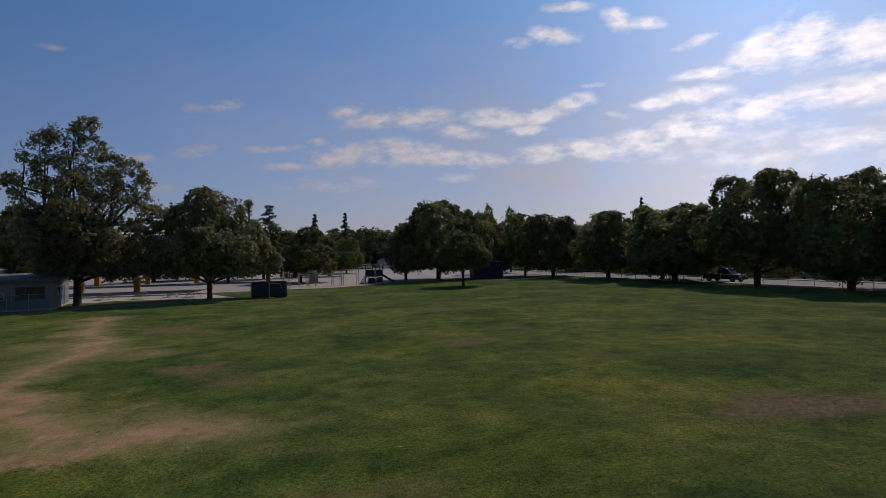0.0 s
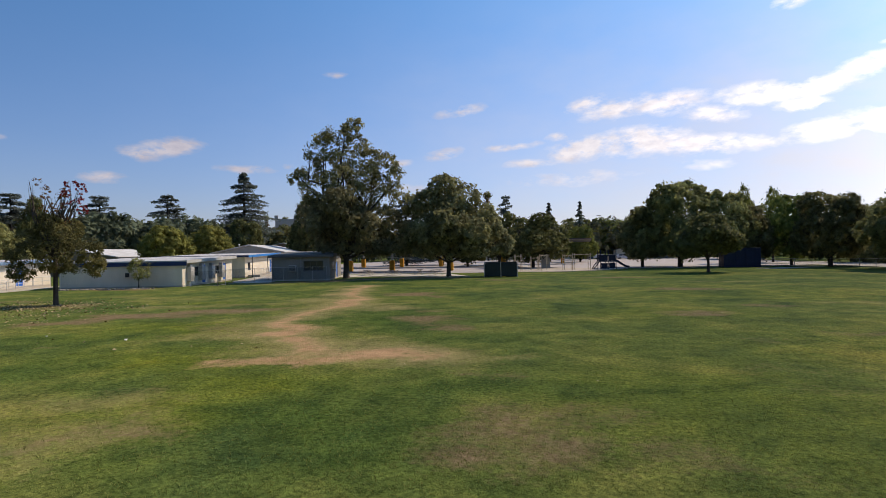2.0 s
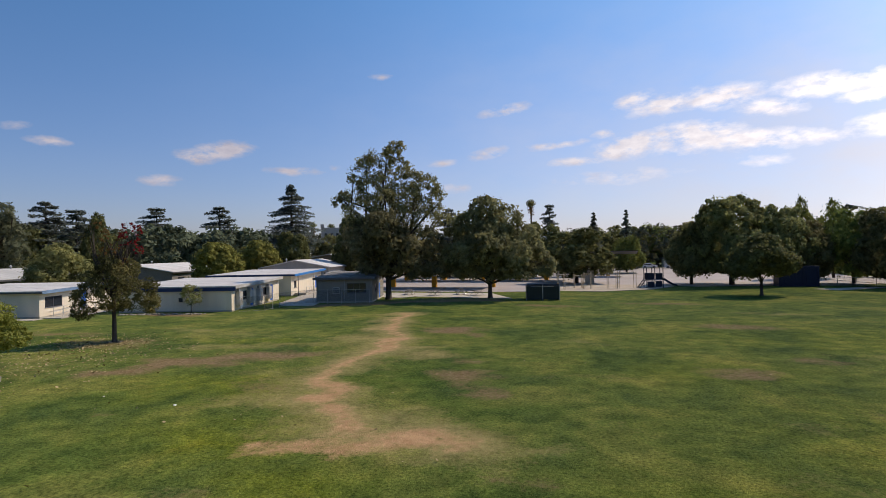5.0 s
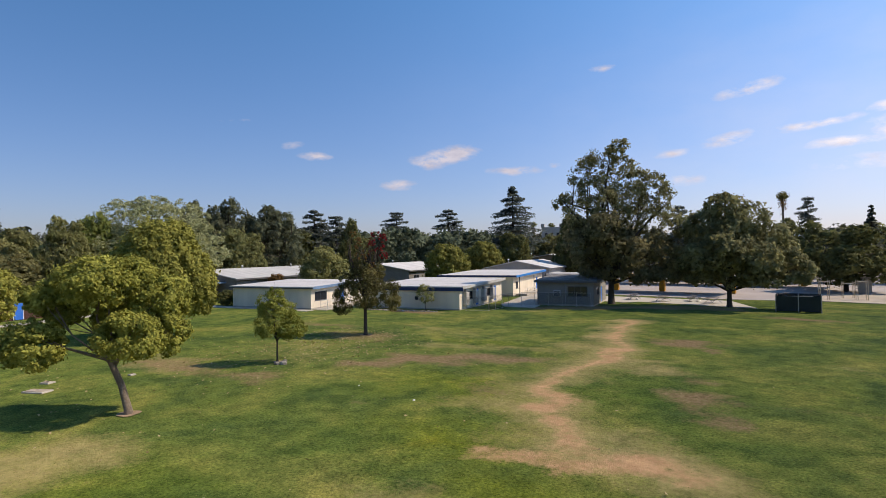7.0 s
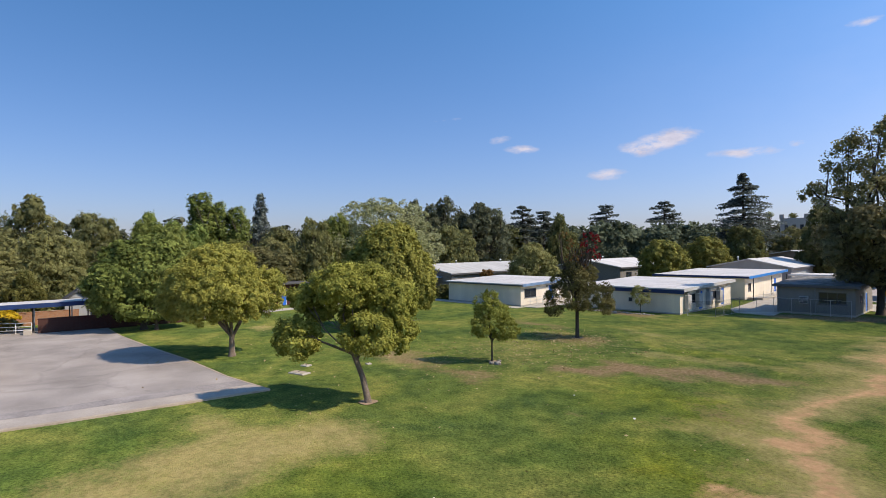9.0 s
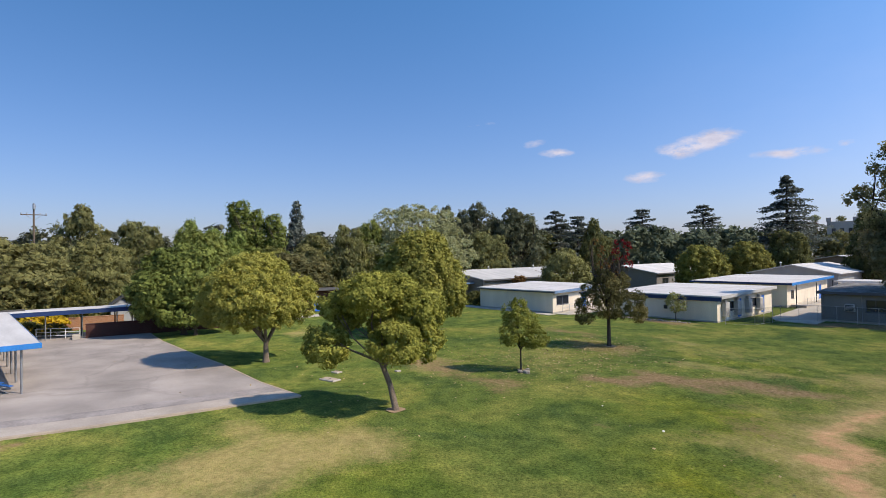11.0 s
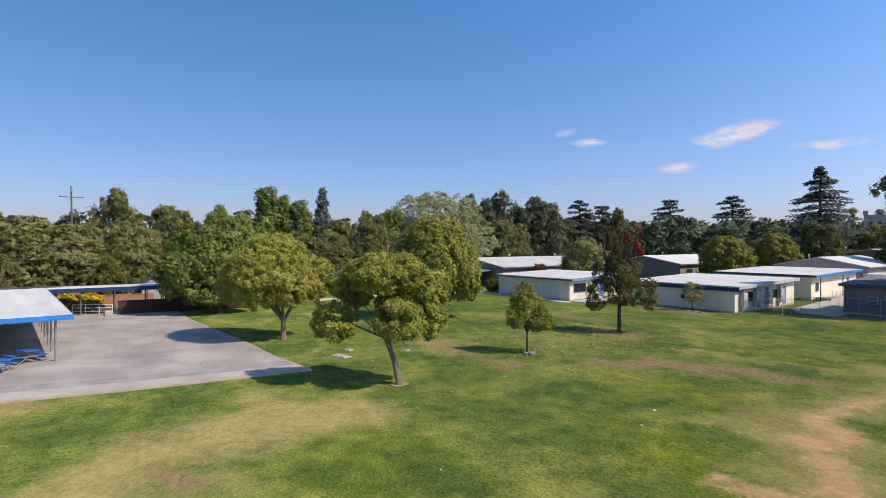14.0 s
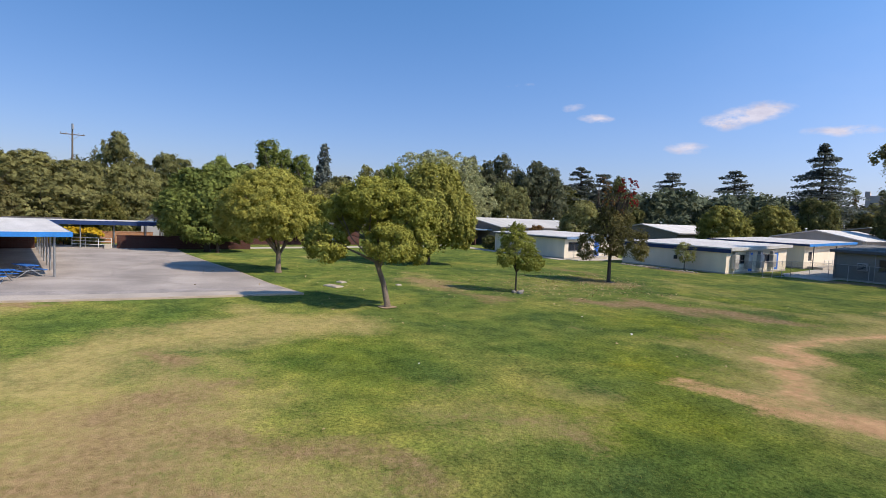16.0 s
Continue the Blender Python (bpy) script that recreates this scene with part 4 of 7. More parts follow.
def streaks(px, py, rows):
    out = np.zeros(px.shape)
    for line, width, k in rows:
        out = np.maximum(out, k * np.exp(-(seg_distance(px, py, line) / width) ** 2 * 0.7))
    return out


def build_ground():
    xs, ys = sheet_lines(-78, 62, 0.6, 2600), sheet_lines(-14, 84, 0.6, 2600)
    X, Y = np.meshgrid(xs, ys)
    px, py = X.ravel(), Y.ravel()
    inside = np.clip(np.minimum.reduce([(px + 70) / 8, (55 - px) / 8, (py + 14) / 4, (70 - py) / 8]), 0, 1)
    z = np.array([noise.noise((x * 0.09, y * 0.09, 0)) * 0.05 + noise.noise((x * 0.6, y * 0.6, 3)) * 0.012 for x, y in zip(px, py)]) * inside
    z -= 0.02
    nx, ny = len(xs), len(ys)
    i = np.arange(nx * ny).reshape(ny, nx)
    f = np.stack([i[:-1, :-1].ravel(), i[:-1, 1:].ravel(), i[1:, 1:].ravel(), i[1:, :-1].ravel()], 1)
    me = arrays(np.stack([px, py, z], 1), f, "ground")
    # ragged edges: the plan of the patches is pushed about by two sizes of noise
    wob = np.array([noise.noise_vector((x * 0.33, y * 0.33, 7)) * 1.5 + noise.noise_vector((x * 1.1, y * 1.1, 9)) * 0.7 for x, y in zip(px, py)])
    px, py = px + wob[:, 0], py + wob[:, 1]
    d = seg_distance(px, py, WORN_PATH)
    width = np.interp(py, [14, 18, 22, 30, 40, 56], [0.95, 1.05, 1.0, 0.95, 0.85, 0.8])
    bare = np.clip(0.9 * np.exp(-(d / width) ** 2 * 0.7), 0, 1)
    d2 = seg_distance(px, py, WORN_BRANCH)
    bare = np.maximum(bare, 0.84 * np.exp(-(d2 / 0.95) ** 2))
    dry = np.maximum(np.maximum(blobs(px, py, DRY), blobs(px, py, DRY2)), 0.8 * np.exp(-(d / (width * 2.5)) ** 2))
    dry = np.maximum(dry, streaks(px, py, STRAW_STREAKS))
    green = streaks(px, py, GREEN_STREAKS)
    dry *= 1 - 0.6 * green
    lush = np.maximum(blobs(px, py, GREENER), green)
    brown = np.clip(np.maximum(blobs(px, py, BROWN, 0.55) * 1.12, streaks(px, py, BROWN_STREAKS)), 0, 0.95)
    for key, val in (("brown", brown), ("bare", bare), ("dry", dry), ("lush", lush), ("olive", blobs(px, py, THIN_OR_BACKLIT))):
        at = me.attributes.new(key, "FLOAT", "POINT")
        at.data.foreach_set("value", val.astype(np.float32))
    for p in me.polygons:
        p.use_smooth = True
    return whole("ground", me, M_GRASS, "mown school field with worn dirt path and dry patches", "grass field", kind="structure")


build_ground()

# the school's axes: x along the fronts of the classrooms, y away behind them
TURN = 15.7
UX, UY = math.cos(radians(TURN)), math.sin(radians(TURN))


def on_plan(x, y, z=0.0, turn=TURN):
    return pose(x, y, z, 0, 0, turn)


def slab(name, outline, top, mat, label, category):
    return whole(name, prism(outline, -0.12, top), mat, label, category, kind="structure")


slab("blacktop_apron", [(-31.9, 5.0), (-33.5, 4.5), (-36.4, 3.3), (-43.6, 1.4), (-49.5, -0.6), (-58.4, -3.3), (-64, -4.6), (-68.0, -5.0), (-71.5, -17), (-78, -42), (-31, -42), (-30.3, -12), (-30.7, -4.6), (-31.3, 0.0)],
     0.035, M_ASPHALT, "worn pale grey asphalt yard beside the grass", "asphalt")


def kerb(name, line, width, height, mat, label):
    """A low kerb that follows a line."""
    pts = [Vector(p) for p in line]
    left, right = [], []
    for i, p in enumerate(pts):
        a, b = pts[max(0, i - 1)], pts[min(len(pts) - 1, i + 1)]
        d = (b - a).normalized() * (width / 2)
        left.append((p.x - d.y, p.y + d.x))
        right.append((p.x + d.y, p.y - d.x))
    return whole(name, prism(right + left[::-1], -0.1, height), mat, label, "kerb", kind="structure")


slab("gutter_strip", [(-31.95, 4.9), (-33.6, 4.35), (-33.0, 0.0), (-32.5, -4.6), (-32.1, -12), (-32.8, -40), (-31.16, -40), (-30.46, -12), (-30.86, -4.6), (-31.46, 0.0)], 0.041, M_GUTTER, "pale concrete gutter strip along the asphalt's edge", "gutter")
slab("patched_strip", [(-33.62, 4.3), (-34.9, 3.8), (-34.5, 0.0), (-33.7, -4.6), (-33.5, -12), (-34.0, -40), (-32.82, -40), (-32.12, -12), (-32.52, -4.6), (-33.02, 0.0)], 0.0385, M_TAR, "darker patched asphalt strip beside the gutter", "asphalt")
kerb("apron_kerb", [(-31.9, 5.0), (-31.3, 0.0), (-30.7, -4.6), (-30.3, -12), (-31, -40)], 0.28, 0.06, M_KERB, "low tan concrete kerb along the asphalt edge")
kerb("apron_edge", [(-31.9, 5.0), (-36.4, 3.3), (-43.6, 1.4), (-49.5, -0.6), (-58.4, -3.3), (-64, -4.6)], 0.12, 0.05, M_KERB, "thin concrete edging between asphalt and grass")
slab("concrete_walk", [(-57.6, 39.6), (-58.0, 41.0), (-74.5, 37.2), (-82, 36.5), (-87, 38), (-88, 36), (-82, 34.2), (-73, 35.6)], 0.03, M_CONCRETE, "pale concrete walk along the classroom wall", "walkway")
slab("garden_walk", [(-66.0, -0.8), (-67.6, 2.6), (-71.2, 12), (-76, 25), (-82.5, 36), (-84, 35), (-77.6, 24), (-73, 11), (-69.4, 2), (-67.4, -1.6)], 0.03, M_CONCRETE, "narrow pale concrete path across the lawn", "walkway")
slab("ramp_landing", [(-58.4, 41.2), (-56.6, 41.8), (-58.4, 51.5), (-61.4, 51)], 0.06, M_CONCRETE, "pale concrete landing below the ramp", "walkway")
slab("court_walk", [(-40.5, 57.5), (-36.6, 58.2), (-38.2, 63.0), (-44, 84), (-50.5, 84), (-47.2, 71.6), (-42.8, 60)], 0.03, M_CONCRETE, "sunlit concrete court between the classrooms", "walkway")
slab("lunch_pad", [(-14.8, 71.0), (-19.6, 79.3), (-38, 78.6), (-42.5, 72), (-30.4, 70.2), (-29, 72.2), (-17.5, 71.0)], 0.03, M_CONCRETE, "pale concrete picnic pad below the shade trees", "concrete pad")
slab("play_court", [(-70, 81.6), (-20.5, 81.6), (-12, 84), (-12, 100), (4, 100), (10, 96), (40, 104), (44, 186), (-70, 186)], 0.02, M_PLAYCOURT, "wide pale asphalt playground beyond the field", "playground")
slab("play_sand", [(-12, 84.4), (-4, 84.0), (3, 89), (6.5, 96), (4, 99.8), (-11.8, 99.8)], 0.035, M_SAND, "tan sand bed below the play equipment", "sand")
slab("front_walk", [(24.5, 91), (33, 96), (35, 95), (27, 89)], 0.03, M_CONCRETE, "pale concrete slab below the trees", "walkway")

# ---- classrooms ----
def window_into(parent, x, z0, z1, w, y=0.0, panes=2, mat=M_FRAME, place=None):
    """A window in a wall that faces -y: frame, panes, sill. Its left foot is at (x, y)."""
    place = place or Matrix()
    bm = boxes((0, 0.02, z0, w, 0.10, z0 + 0.06), (0, 0.02, z1 - 0.06, w, 0.10, z1), (0, 0.02, z0 + 0.06, 0.06, 0.10, z1 - 0.06), (w - 0.06, 0.02, z0 + 0.06, w, 0.10, z1 - 0.06),
               *[(w * k / panes - 0.025, 0.025, z0 + 0.06, w * k / panes + 0.025, 0.095, z1 - 0.06) for k in range(1, panes)])
    win = part("window", bm, mat, parent)
    win.matrix_local = place @ Matrix.Translation((x, y, 0))
    for k in range(panes):
        part("pane", boxes((w * k / panes + 0.03, 0.05, z0 + 0.06, w * (k + 1) / panes - 0.03, 0.062, z1 - 0.06)), M_WINDOW, win)
    part("sill", boxes((-0.06, -0.05, z0 - 0.06, w + 0.06, 0.04, z0 - 0.002), bevel=0.01), mat, win)
    return win


def door_into(parent, x, z0, w=0.95, h=2.08, y=0.0, mat=M_DOORBLUE, place=None):
    place = place or Matrix()
    door = part("door", boxes((0, 0.03, z0, w, 0.08, z0 + h), bevel=0.006), mat, parent, "blue steel door")
    door.matrix_local = place @ Matrix.Translation((x, y, 0))
    part("door_frame", boxes((-0.06, 0.0, z0, -0.002, 0.14, z0 + h + 0.06), (w + 0.002, 0.0, z0, w + 0.06, 0.14, z0 + h + 0.06), (-0.002, 0.0, z0 + h + 0.004, w + 0.002, 0.14, z0 + h + 0.06)), M_WHITE, door)
    part("handle", rods(((w - 0.12, -0.02, z0 + 1.0), (w - 0.24, -0.02, z0 + 1.0), 0.015), ((w - 0.12, 0.035, z0 + 1.0), (w - 0.12, -0.025, z0 + 1.0), 0.015)), M_STEEL, door)
    return door


def handrail(parent, a, b, za, zb, posts=5):
    """A painted ramp rail with two bars."""
    a, b = Vector((*a, za)), Vector((*b, zb))
    rail = part("handrail", rods((a + Vector((0, 0, 0.92)), b + Vector((0, 0, 0.92)), 0.032), (a + Vector((0, 0, 0.5)), b + Vector((0, 0, 0.5)), 0.028), sides=6), M_RAIL, parent)
    for k in range(posts):
        p = a.lerp(b, k / (posts - 1))
        part("post", rods((p, p + Vector((0, 0, 0.91)), 0.032), sides=6), M_RAIL, rail)
    return rail


RIGHT = Matrix.Translation((0, 0, 0)) @ Matrix.Rotation(radians(90), 4, "Z")   # a wall that faces +x


def classroom(x, y, length, depth, height, label, front, side, roofmat=M_ROOF, fascia_front=M_WHITE, fascia_side=M_BLUE, wallmat=M_CREAM, over=(0.35, 1.1), rise=0.35, band=0.0, lip=0.19, seams=7):
    """A flat-roofed classroom. Its front right corner is at (x, y); it reaches back and to the other side.
    front, side: openings as ('window', at, width, sill, head) or ('door', at, width, foot)."""
    ob = thing("classroom", on_plan(x, y), label, "building", "flat-roofed classrooms")

    def holes(rows):
        return [(o[1], o[1] + o[2], o[3], o[4]) if o[0] == "window" else (o[1], o[1] + o[2], o[3], o[3] + 2.1) for o in rows]

    t = 0.16
    wf = part("wall", wall(length, height, holes(front)), wallmat, ob)
    wf.matrix_local = Matrix.Translation((-length, 0, 0))
    ws = part("wall", wall(depth - 2 * t, height, holes(side)), wallmat, ob)
    ws.matrix_local = Matrix.Translation((0, t, 0)) @ RIGHT
    part("wall", boxes((-length, depth - t, 0, 0, depth, height)), wallmat, ob)
    part("wall", boxes((-length, t, 0, -length + t, depth - t, height)), wallmat, ob)
    part("floor_slab", boxes((-length + t + 0.01, t + 0.01, -0.1, -t - 0.01, depth - t - 0.01, 0.02)), M_CONCRETE, ob)
    part("plinth", boxes((-length - 0.02, -0.02, -0.15, 0.02, -0.003, 0.16), (0.003, -0.003, -0.15, 0.02, depth, 0.16)), M_CONCRETE, ob)
    of, osd = over
    # the roof slab rises a little towards the back
    bm = profile([(-of, height), (depth + 0.3, height + rise), (depth + 0.3, height + rise + 0.16), (-of, height + 0.16)], -length - 0.3, osd)
    roof = part("roof", bm, roofmat, ob)
    k = rise / (depth + 0.3 + of)
    sm = bmesh.new()
    for i in range(1, seams):
        q = -of + (depth + 0.3 + of) * i / seams
        box(sm, -length - 0.28, q - 0.03, height + 0.150 + k * (q + of), osd - 0.02, q + 0.03, height + 0.168 + k * (q + of))
    part("roof_seam", sm, roofmat, roof)
    part("fascia", boxes((-length - 0.32, -of - 0.045, height - 0.10 - band, osd + 0.04, -of - 0.003, height + lip), bevel=0.008), fascia_front, roof)
    f = part("fascia", profile([(-of, height - 0.16), (depth + 0.3, height + rise - 0.16), (depth + 0.3, height + rise + 0.19), (-of, height + 0.19)], osd + 0.003, osd + 0.045), fascia_side, roof, "blue painted fascia")
    part("gutter_pipe", rods(((-length + 0.15, -0.06, 0.1), (-length + 0.15, -0.06, height - 0.05), 0.045)), wallmat, ob)
    for o in front:
        if o[0] == "window":
            window_into(ob, -length + o[1], o[3], o[4], o[2], 0.0, o[5] if len(o) > 5 else 2)
        else:
            door_into(ob, -length + o[1], o[3], o[2])
    for o in side:
        if o[0] == "window":
            window_into(ob, o[1], o[3], o[4], o[2], 0.0, o[5] if len(o) > 5 else 2, place=Matrix.Translation((0, t, 0)) @ RIGHT)
        else:
            door_into(ob, o[1], o[3], o[2], place=Matrix.Translation((0, t, 0)) @ RIGHT)
    return ob


room_a = classroom(-58.9, 41.2, 13.4, 11.5, 2.72, "cream flat-roofed portable classroom with blue door and ramp", [], [("window", 0.6, 2.5, 1.05, 2.2, 2), ("door", 5.9, 1.0, 0.35)], over=(0.3, 0.55), fascia_front=M_FRAME, fascia_side=M_PALEBLUE, lip=0.04)
part("ramp", profile([(1.4, 0.0), (6.2, 0.33), (9.2, 0.33), (9.2, -0.05), (1.4, -0.05)], 0.15, 1.6), M_CONCRETE, room_a)
handrail(room_a, (1.65, 1.2), (1.65, 6.2), 0.02, 0.33)
handrail(room_a, (1.65, 6.3), (1.65, 9.1), 0.33, 0.33, 3)
handrail(room_a, (0.35, 1.5), (0.35, 5.9), 0.02, 0.33, 4)
part("wall_lamp", boxes((0.0, 5.5, 2.25, 0.14, 5.7, 2.42), bevel=0.02), M_DARKSTEEL, room_a)

room_b = classroom(-42.3, 50.7, 13.0, 15.0, 2.7, "cream flat-roofed portable classroom with navy band and wall air units", [], [("window", 2.2, 1.8, 1.1, 2.1, 2), ("door", 5.0, 1.0, 0.2), ("window", 8.4, 1.8, 1.1, 2.1, 2), ("door", 11.6, 1.0, 0.2)],
                   fascia_front=M_NAVY, fascia_side=M_ROOFGREY, over=(0.12, 0.5), band=0.30, lip=0.02)


def wall_unit(parent, y, z):
    """A wall-hung air conditioner with a louvred face."""
    u = part("air_unit", boxes((0.02, y, z, 0.5, y + 0.95, z + 1.55), bevel=0.03), M_UNIT, parent, "grey wall air conditioner")
    for k in range(6):
        part("louvre", boxes((0.5, y + 0.1, z + 0.16 + k * 0.1, 0.53, y + 0.85, z + 0.2 + k * 0.1)), M_STEEL, u)
    part("duct", boxes((0.02, y + 0.2, z + 1.56, 0.36, y + 0.75, z + 1.9), bevel=0.02), M_STEEL, u)


for q in (1.0, 4.05, 7.0, 10.2):
    wall_unit(room_b, q, 0.55)
part("meter_box", boxes((-6.0, -0.16, 1.15, -5.6, -0.02, 1.6), bevel=0.01), M_DARKSTEEL, room_b)

room_c = classroom(-48.6, 71.4, 12.6, 16.5, 3.1, "cream flat-roofed classroom with bright blue fascia and ramp", [], [("window", 1.2, 1.2, 1.1, 2.2, 1), ("door", 12.6, 1.0, 0.35)],
                   fascia_front=M_NAVY, over=(0.6, 0.75))
part("ramp", boxes((0.2, 0.8, 0.0, 2.0, 15.0, 0.33)), M_CONCRETE, room_c)
handrail(room_c, (2.05, 1.0), (2.05, 8.0), 0.33, 0.33, 6)
handrail(room_c, (2.05, 8.4), (2.05, 14.8), 0.33, 0.33, 6)
for q in (0.4, 8.2, 15.4):
    part("post", rods(((1.25, q - 0.9, -0.1), (1.25, q - 0.9, 3.05), 0.06)), M_DARKSTEEL, room_c)

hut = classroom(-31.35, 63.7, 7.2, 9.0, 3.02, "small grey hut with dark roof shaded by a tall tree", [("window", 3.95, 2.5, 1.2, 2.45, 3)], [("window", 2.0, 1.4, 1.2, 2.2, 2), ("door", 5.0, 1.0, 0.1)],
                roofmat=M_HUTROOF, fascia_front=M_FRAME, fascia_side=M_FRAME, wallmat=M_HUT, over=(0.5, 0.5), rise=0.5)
hut_unit = part("air_unit", boxes((-5.0, -0.42, 1.15, -4.1, -0.02, 1.95), bevel=0.03), M_UNIT, hut, "grey window air conditioner")
for k in range(5):
    part("louvre", boxes((-4.92, -0.445, 1.25 + k * 0.13, -4.18, -0.421, 1.31 + k * 0.13)), M_DARKSTEEL, hut_unit)
part("conduit", rods(((-3.55, -0.03, 0.1), (-3.55, -0.03, 2.9), 0.03)), M_STEEL, hut)


def gabled(name, m, half, depth, eave, ridge, label, wallmat, roofmat, category="building", windows=(), door=None, over=0.5, group=""):
    """A gabled building: ridge along +y, gable at y = 0, centred on x = 0."""
    ob = thing(name, m, label, category, group)
    part("wall", profile_y([(-half, 0), (half, 0), (half, eave), (0, ridge), (-half, eave)], 0.0, 0.2), wallmat, ob)
    part("wall", profile_y([(-half, 0), (half, 0), (half, eave), (0, ridge), (-half, eave)], depth - 0.2, depth), wallmat, ob)
    holes = [(w[0], w[0] + w[1], w[2], w[3]) for w in windows]
    ws = part("wall", wall(depth - 0.4, eave, holes), wallmat, ob)
    ws.matrix_local = Matrix.Translation((half, 0.2, 0)) @ RIGHT
    part("wall", boxes((-half, 0.2, 0, -half + 0.2, depth - 0.2, eave)), wallmat, ob)
    k = (ridge - eave) / half
    t = 0.16
    x1 = half + over
    for s in (1, -1):
        pts = [(0, ridge + 0.02), (s * x1, eave - k * over + 0.02), (s * x1, eave - k * over + 0.02 + t), (0, ridge + 0.02 + t)]
        r = part("roof", profile_y(pts, -over, depth + over), roofmat, ob)
        part("fascia", boxes((min(s * x1, s * (x1 + 0.03)), -over, eave - k * over - 0.12, max(s * x1, s * (x1 + 0.03)), depth + over, eave - k * over + 0.12)), M_FRAME, r)
    part("ridge_cap", boxes((-0.14, -over, ridge + t - 0.02, 0.14, depth + over, ridge + t + 0.05), bevel=0.02), roofmat, ob)
    for w in windows:
        window_into(ob, w[0], w[2], w[3], w[1], 0.0, 2, place=Matrix.Translation((half, 0.2, 0)) @ RIGHT)
    return ob


def profile_y(points, y0, y1):
    """A solid whose outline in x and z is pushed along y."""
    bm = bmesh.new()
    a = [bm.verts.new((x, y0, z)) for x, z in points]
    b = [bm.verts.new((x, y1, z)) for x, z in points]
    bm.faces.new(a)
    bm.faces.new(b[::-1])
    n = len(points)
    for i in range(n):
        bm.faces.new((a[i], b[i], b[(i + 1) % n], a[(i + 1) % n]))
    bmesh.ops.recalc_face_normals(bm, faces=bm.faces)
    return bm


SIDE_WINDOWS = ((2.0, 2.4, 1.0, 2.3), (7.0, 2.4, 1.0, 2.3), (12.0, 2.4, 1.0, 2.3))
gabled("school_wing", on_plan(-89.8, 41.6), 7.8, 26, 3.3, 4.6, "long grey gabled school wing with pale roof", M_GREYBRICK, M_ROOFGREY, windows=SIDE_WINDOWS)
gabled("school_wing", on_plan(-89.4, 79.8), 7.8, 20, 3.3, 4.7, "grey gabled school wing with bright white roof", M_GREYBRICK, M_ROOF, windows=SIDE_WINDOWS)
gabled("school_wing", on_plan(-60.3, 90.0), 6.4, 19, 3.7, 5.0, "grey gabled school wing with bright white roof", M_GREYWALL, M_ROOF, windows=SIDE_WINDOWS)
gabled("school_wing", on_plan(-74.2, 126), 7.5, 24, 4.7, 6.0, "tan gabled school wing with grey roof", M_TAN, M_ROOFGREY, windows=SIDE_WINDOWS)


def roof_vent(x, y, z):
    ob = thing("roof_vent", on_plan(x, y, z), "small pale metal vent on a classroom roof", "vent", "roof vents")
    part("pipe", rods(((0, 0, -0.15), (0, 0, 0.4), 0.12)), M_STEEL, ob)
    part("cap", rods(((0, 0, 0.4), (0, 0, 0.55), 0.24, 0.05)), M_WHITE, ob)


court_canopy = thing("court_canopy", on_plan(-53.6, 91.5), "low flat canopy before a brown wall beside the court", "canopy")
part("roof", boxes((0.1, -3.4, 2.7, 6.2, 2.2, 2.86), bevel=0.02), M_ROOF, court_canopy)
part("fascia", boxes((0.05, -3.45, 2.6, 6.25, -3.405, 2.88)), M_WHITE, court_canopy)
part("wall", boxes((0.3, 1.9, -0.1, 6.0, 2.1, 2.7)), M_SUNBRICK, court_canopy)
for px_ in (0.4, 3.0, 5.8):
    part("post", rods(((px_, -3.1, -0.1), (px_, -3.1, 2.71), 0.07)), M_PALEBLUE, court_canopy)

# ---- porch before the grey wing ----
porch = thing("porch_canopy", on_plan(-83.6, 39.8), "low porch canopy with blue edge on steel posts", "canopy")
part("roof", boxes((-9, -2.6, 2.62, 0, 3.4, 2.8), bevel=0.02), M_ROOFGREY, porch)
part("fascia", boxes((-9.05, -2.65, 2.6, 0.05, -2.605, 2.83)), M_PALEBLUE, porch)
part("fascia", boxes((0.005, -2.6, 2.6, 0.05, 3.4, 2.83)), M_PALEBLUE, porch)
for px_ in (-8.6, -4.4, -0.3):
    part("post", rods(((px_, -2.3, -0.1), (px_, -2.3, 2.64), 0.06)), M_DARKSTEEL, porch)
part("brick_wall", boxes((-9.5, 0.6, -0.1, -1.0, 0.8, 2.6)), M_BRICK, porch)

# ---- lunch shelter ----
shelter = thing("lunch_shelter", on_plan(-39.9, -8.8, 0.24, 17.8), "open lunch shelter with pale flat roof and blue fascia", "shelter")
part("roof", profile([(-16, 2.72), (0.0, 2.58), (0.0, 2.70), (-16, 2.86)], -26, 0), M_ROOF, shelter)
part("fascia", boxes((0.003, -16, 2.42, 0.05, 0.05, 2.74), bevel=0.008), M_BLUE, shelter, "bright blue fascia")
part("fascia", boxes((-26, 0.003, 2.46, 0.0, 0.05, 2.72), bevel=0.008), M_PALEBLUE, shelter, "bright blue fascia")
for px_ in (-0.5, -4.4, -7.9, -11.4, -14.9, -18.4, -21.9):
    for py_ in (-0.9, -5.4, -9.9, -14.6):
        part("post", rods(((px_, py_, -0.3), (px_, py_, 2.6 - py_ * 0.008), 0.065)), M_STEEL, shelter)
for py_ in (-0.9, -5.4, -9.9, -14.6):
    part("beam", boxes((-24.5, py_ - 0.06, 2.38, -0.3, py_ + 0.06, 2.575 - py_ * 0.0085)), M_NAVY, shelter)
part("back_wall", boxes((-25.0, -16.0, -0.3, -24.8, -1, 2.6)), M_BRICK, shelter)
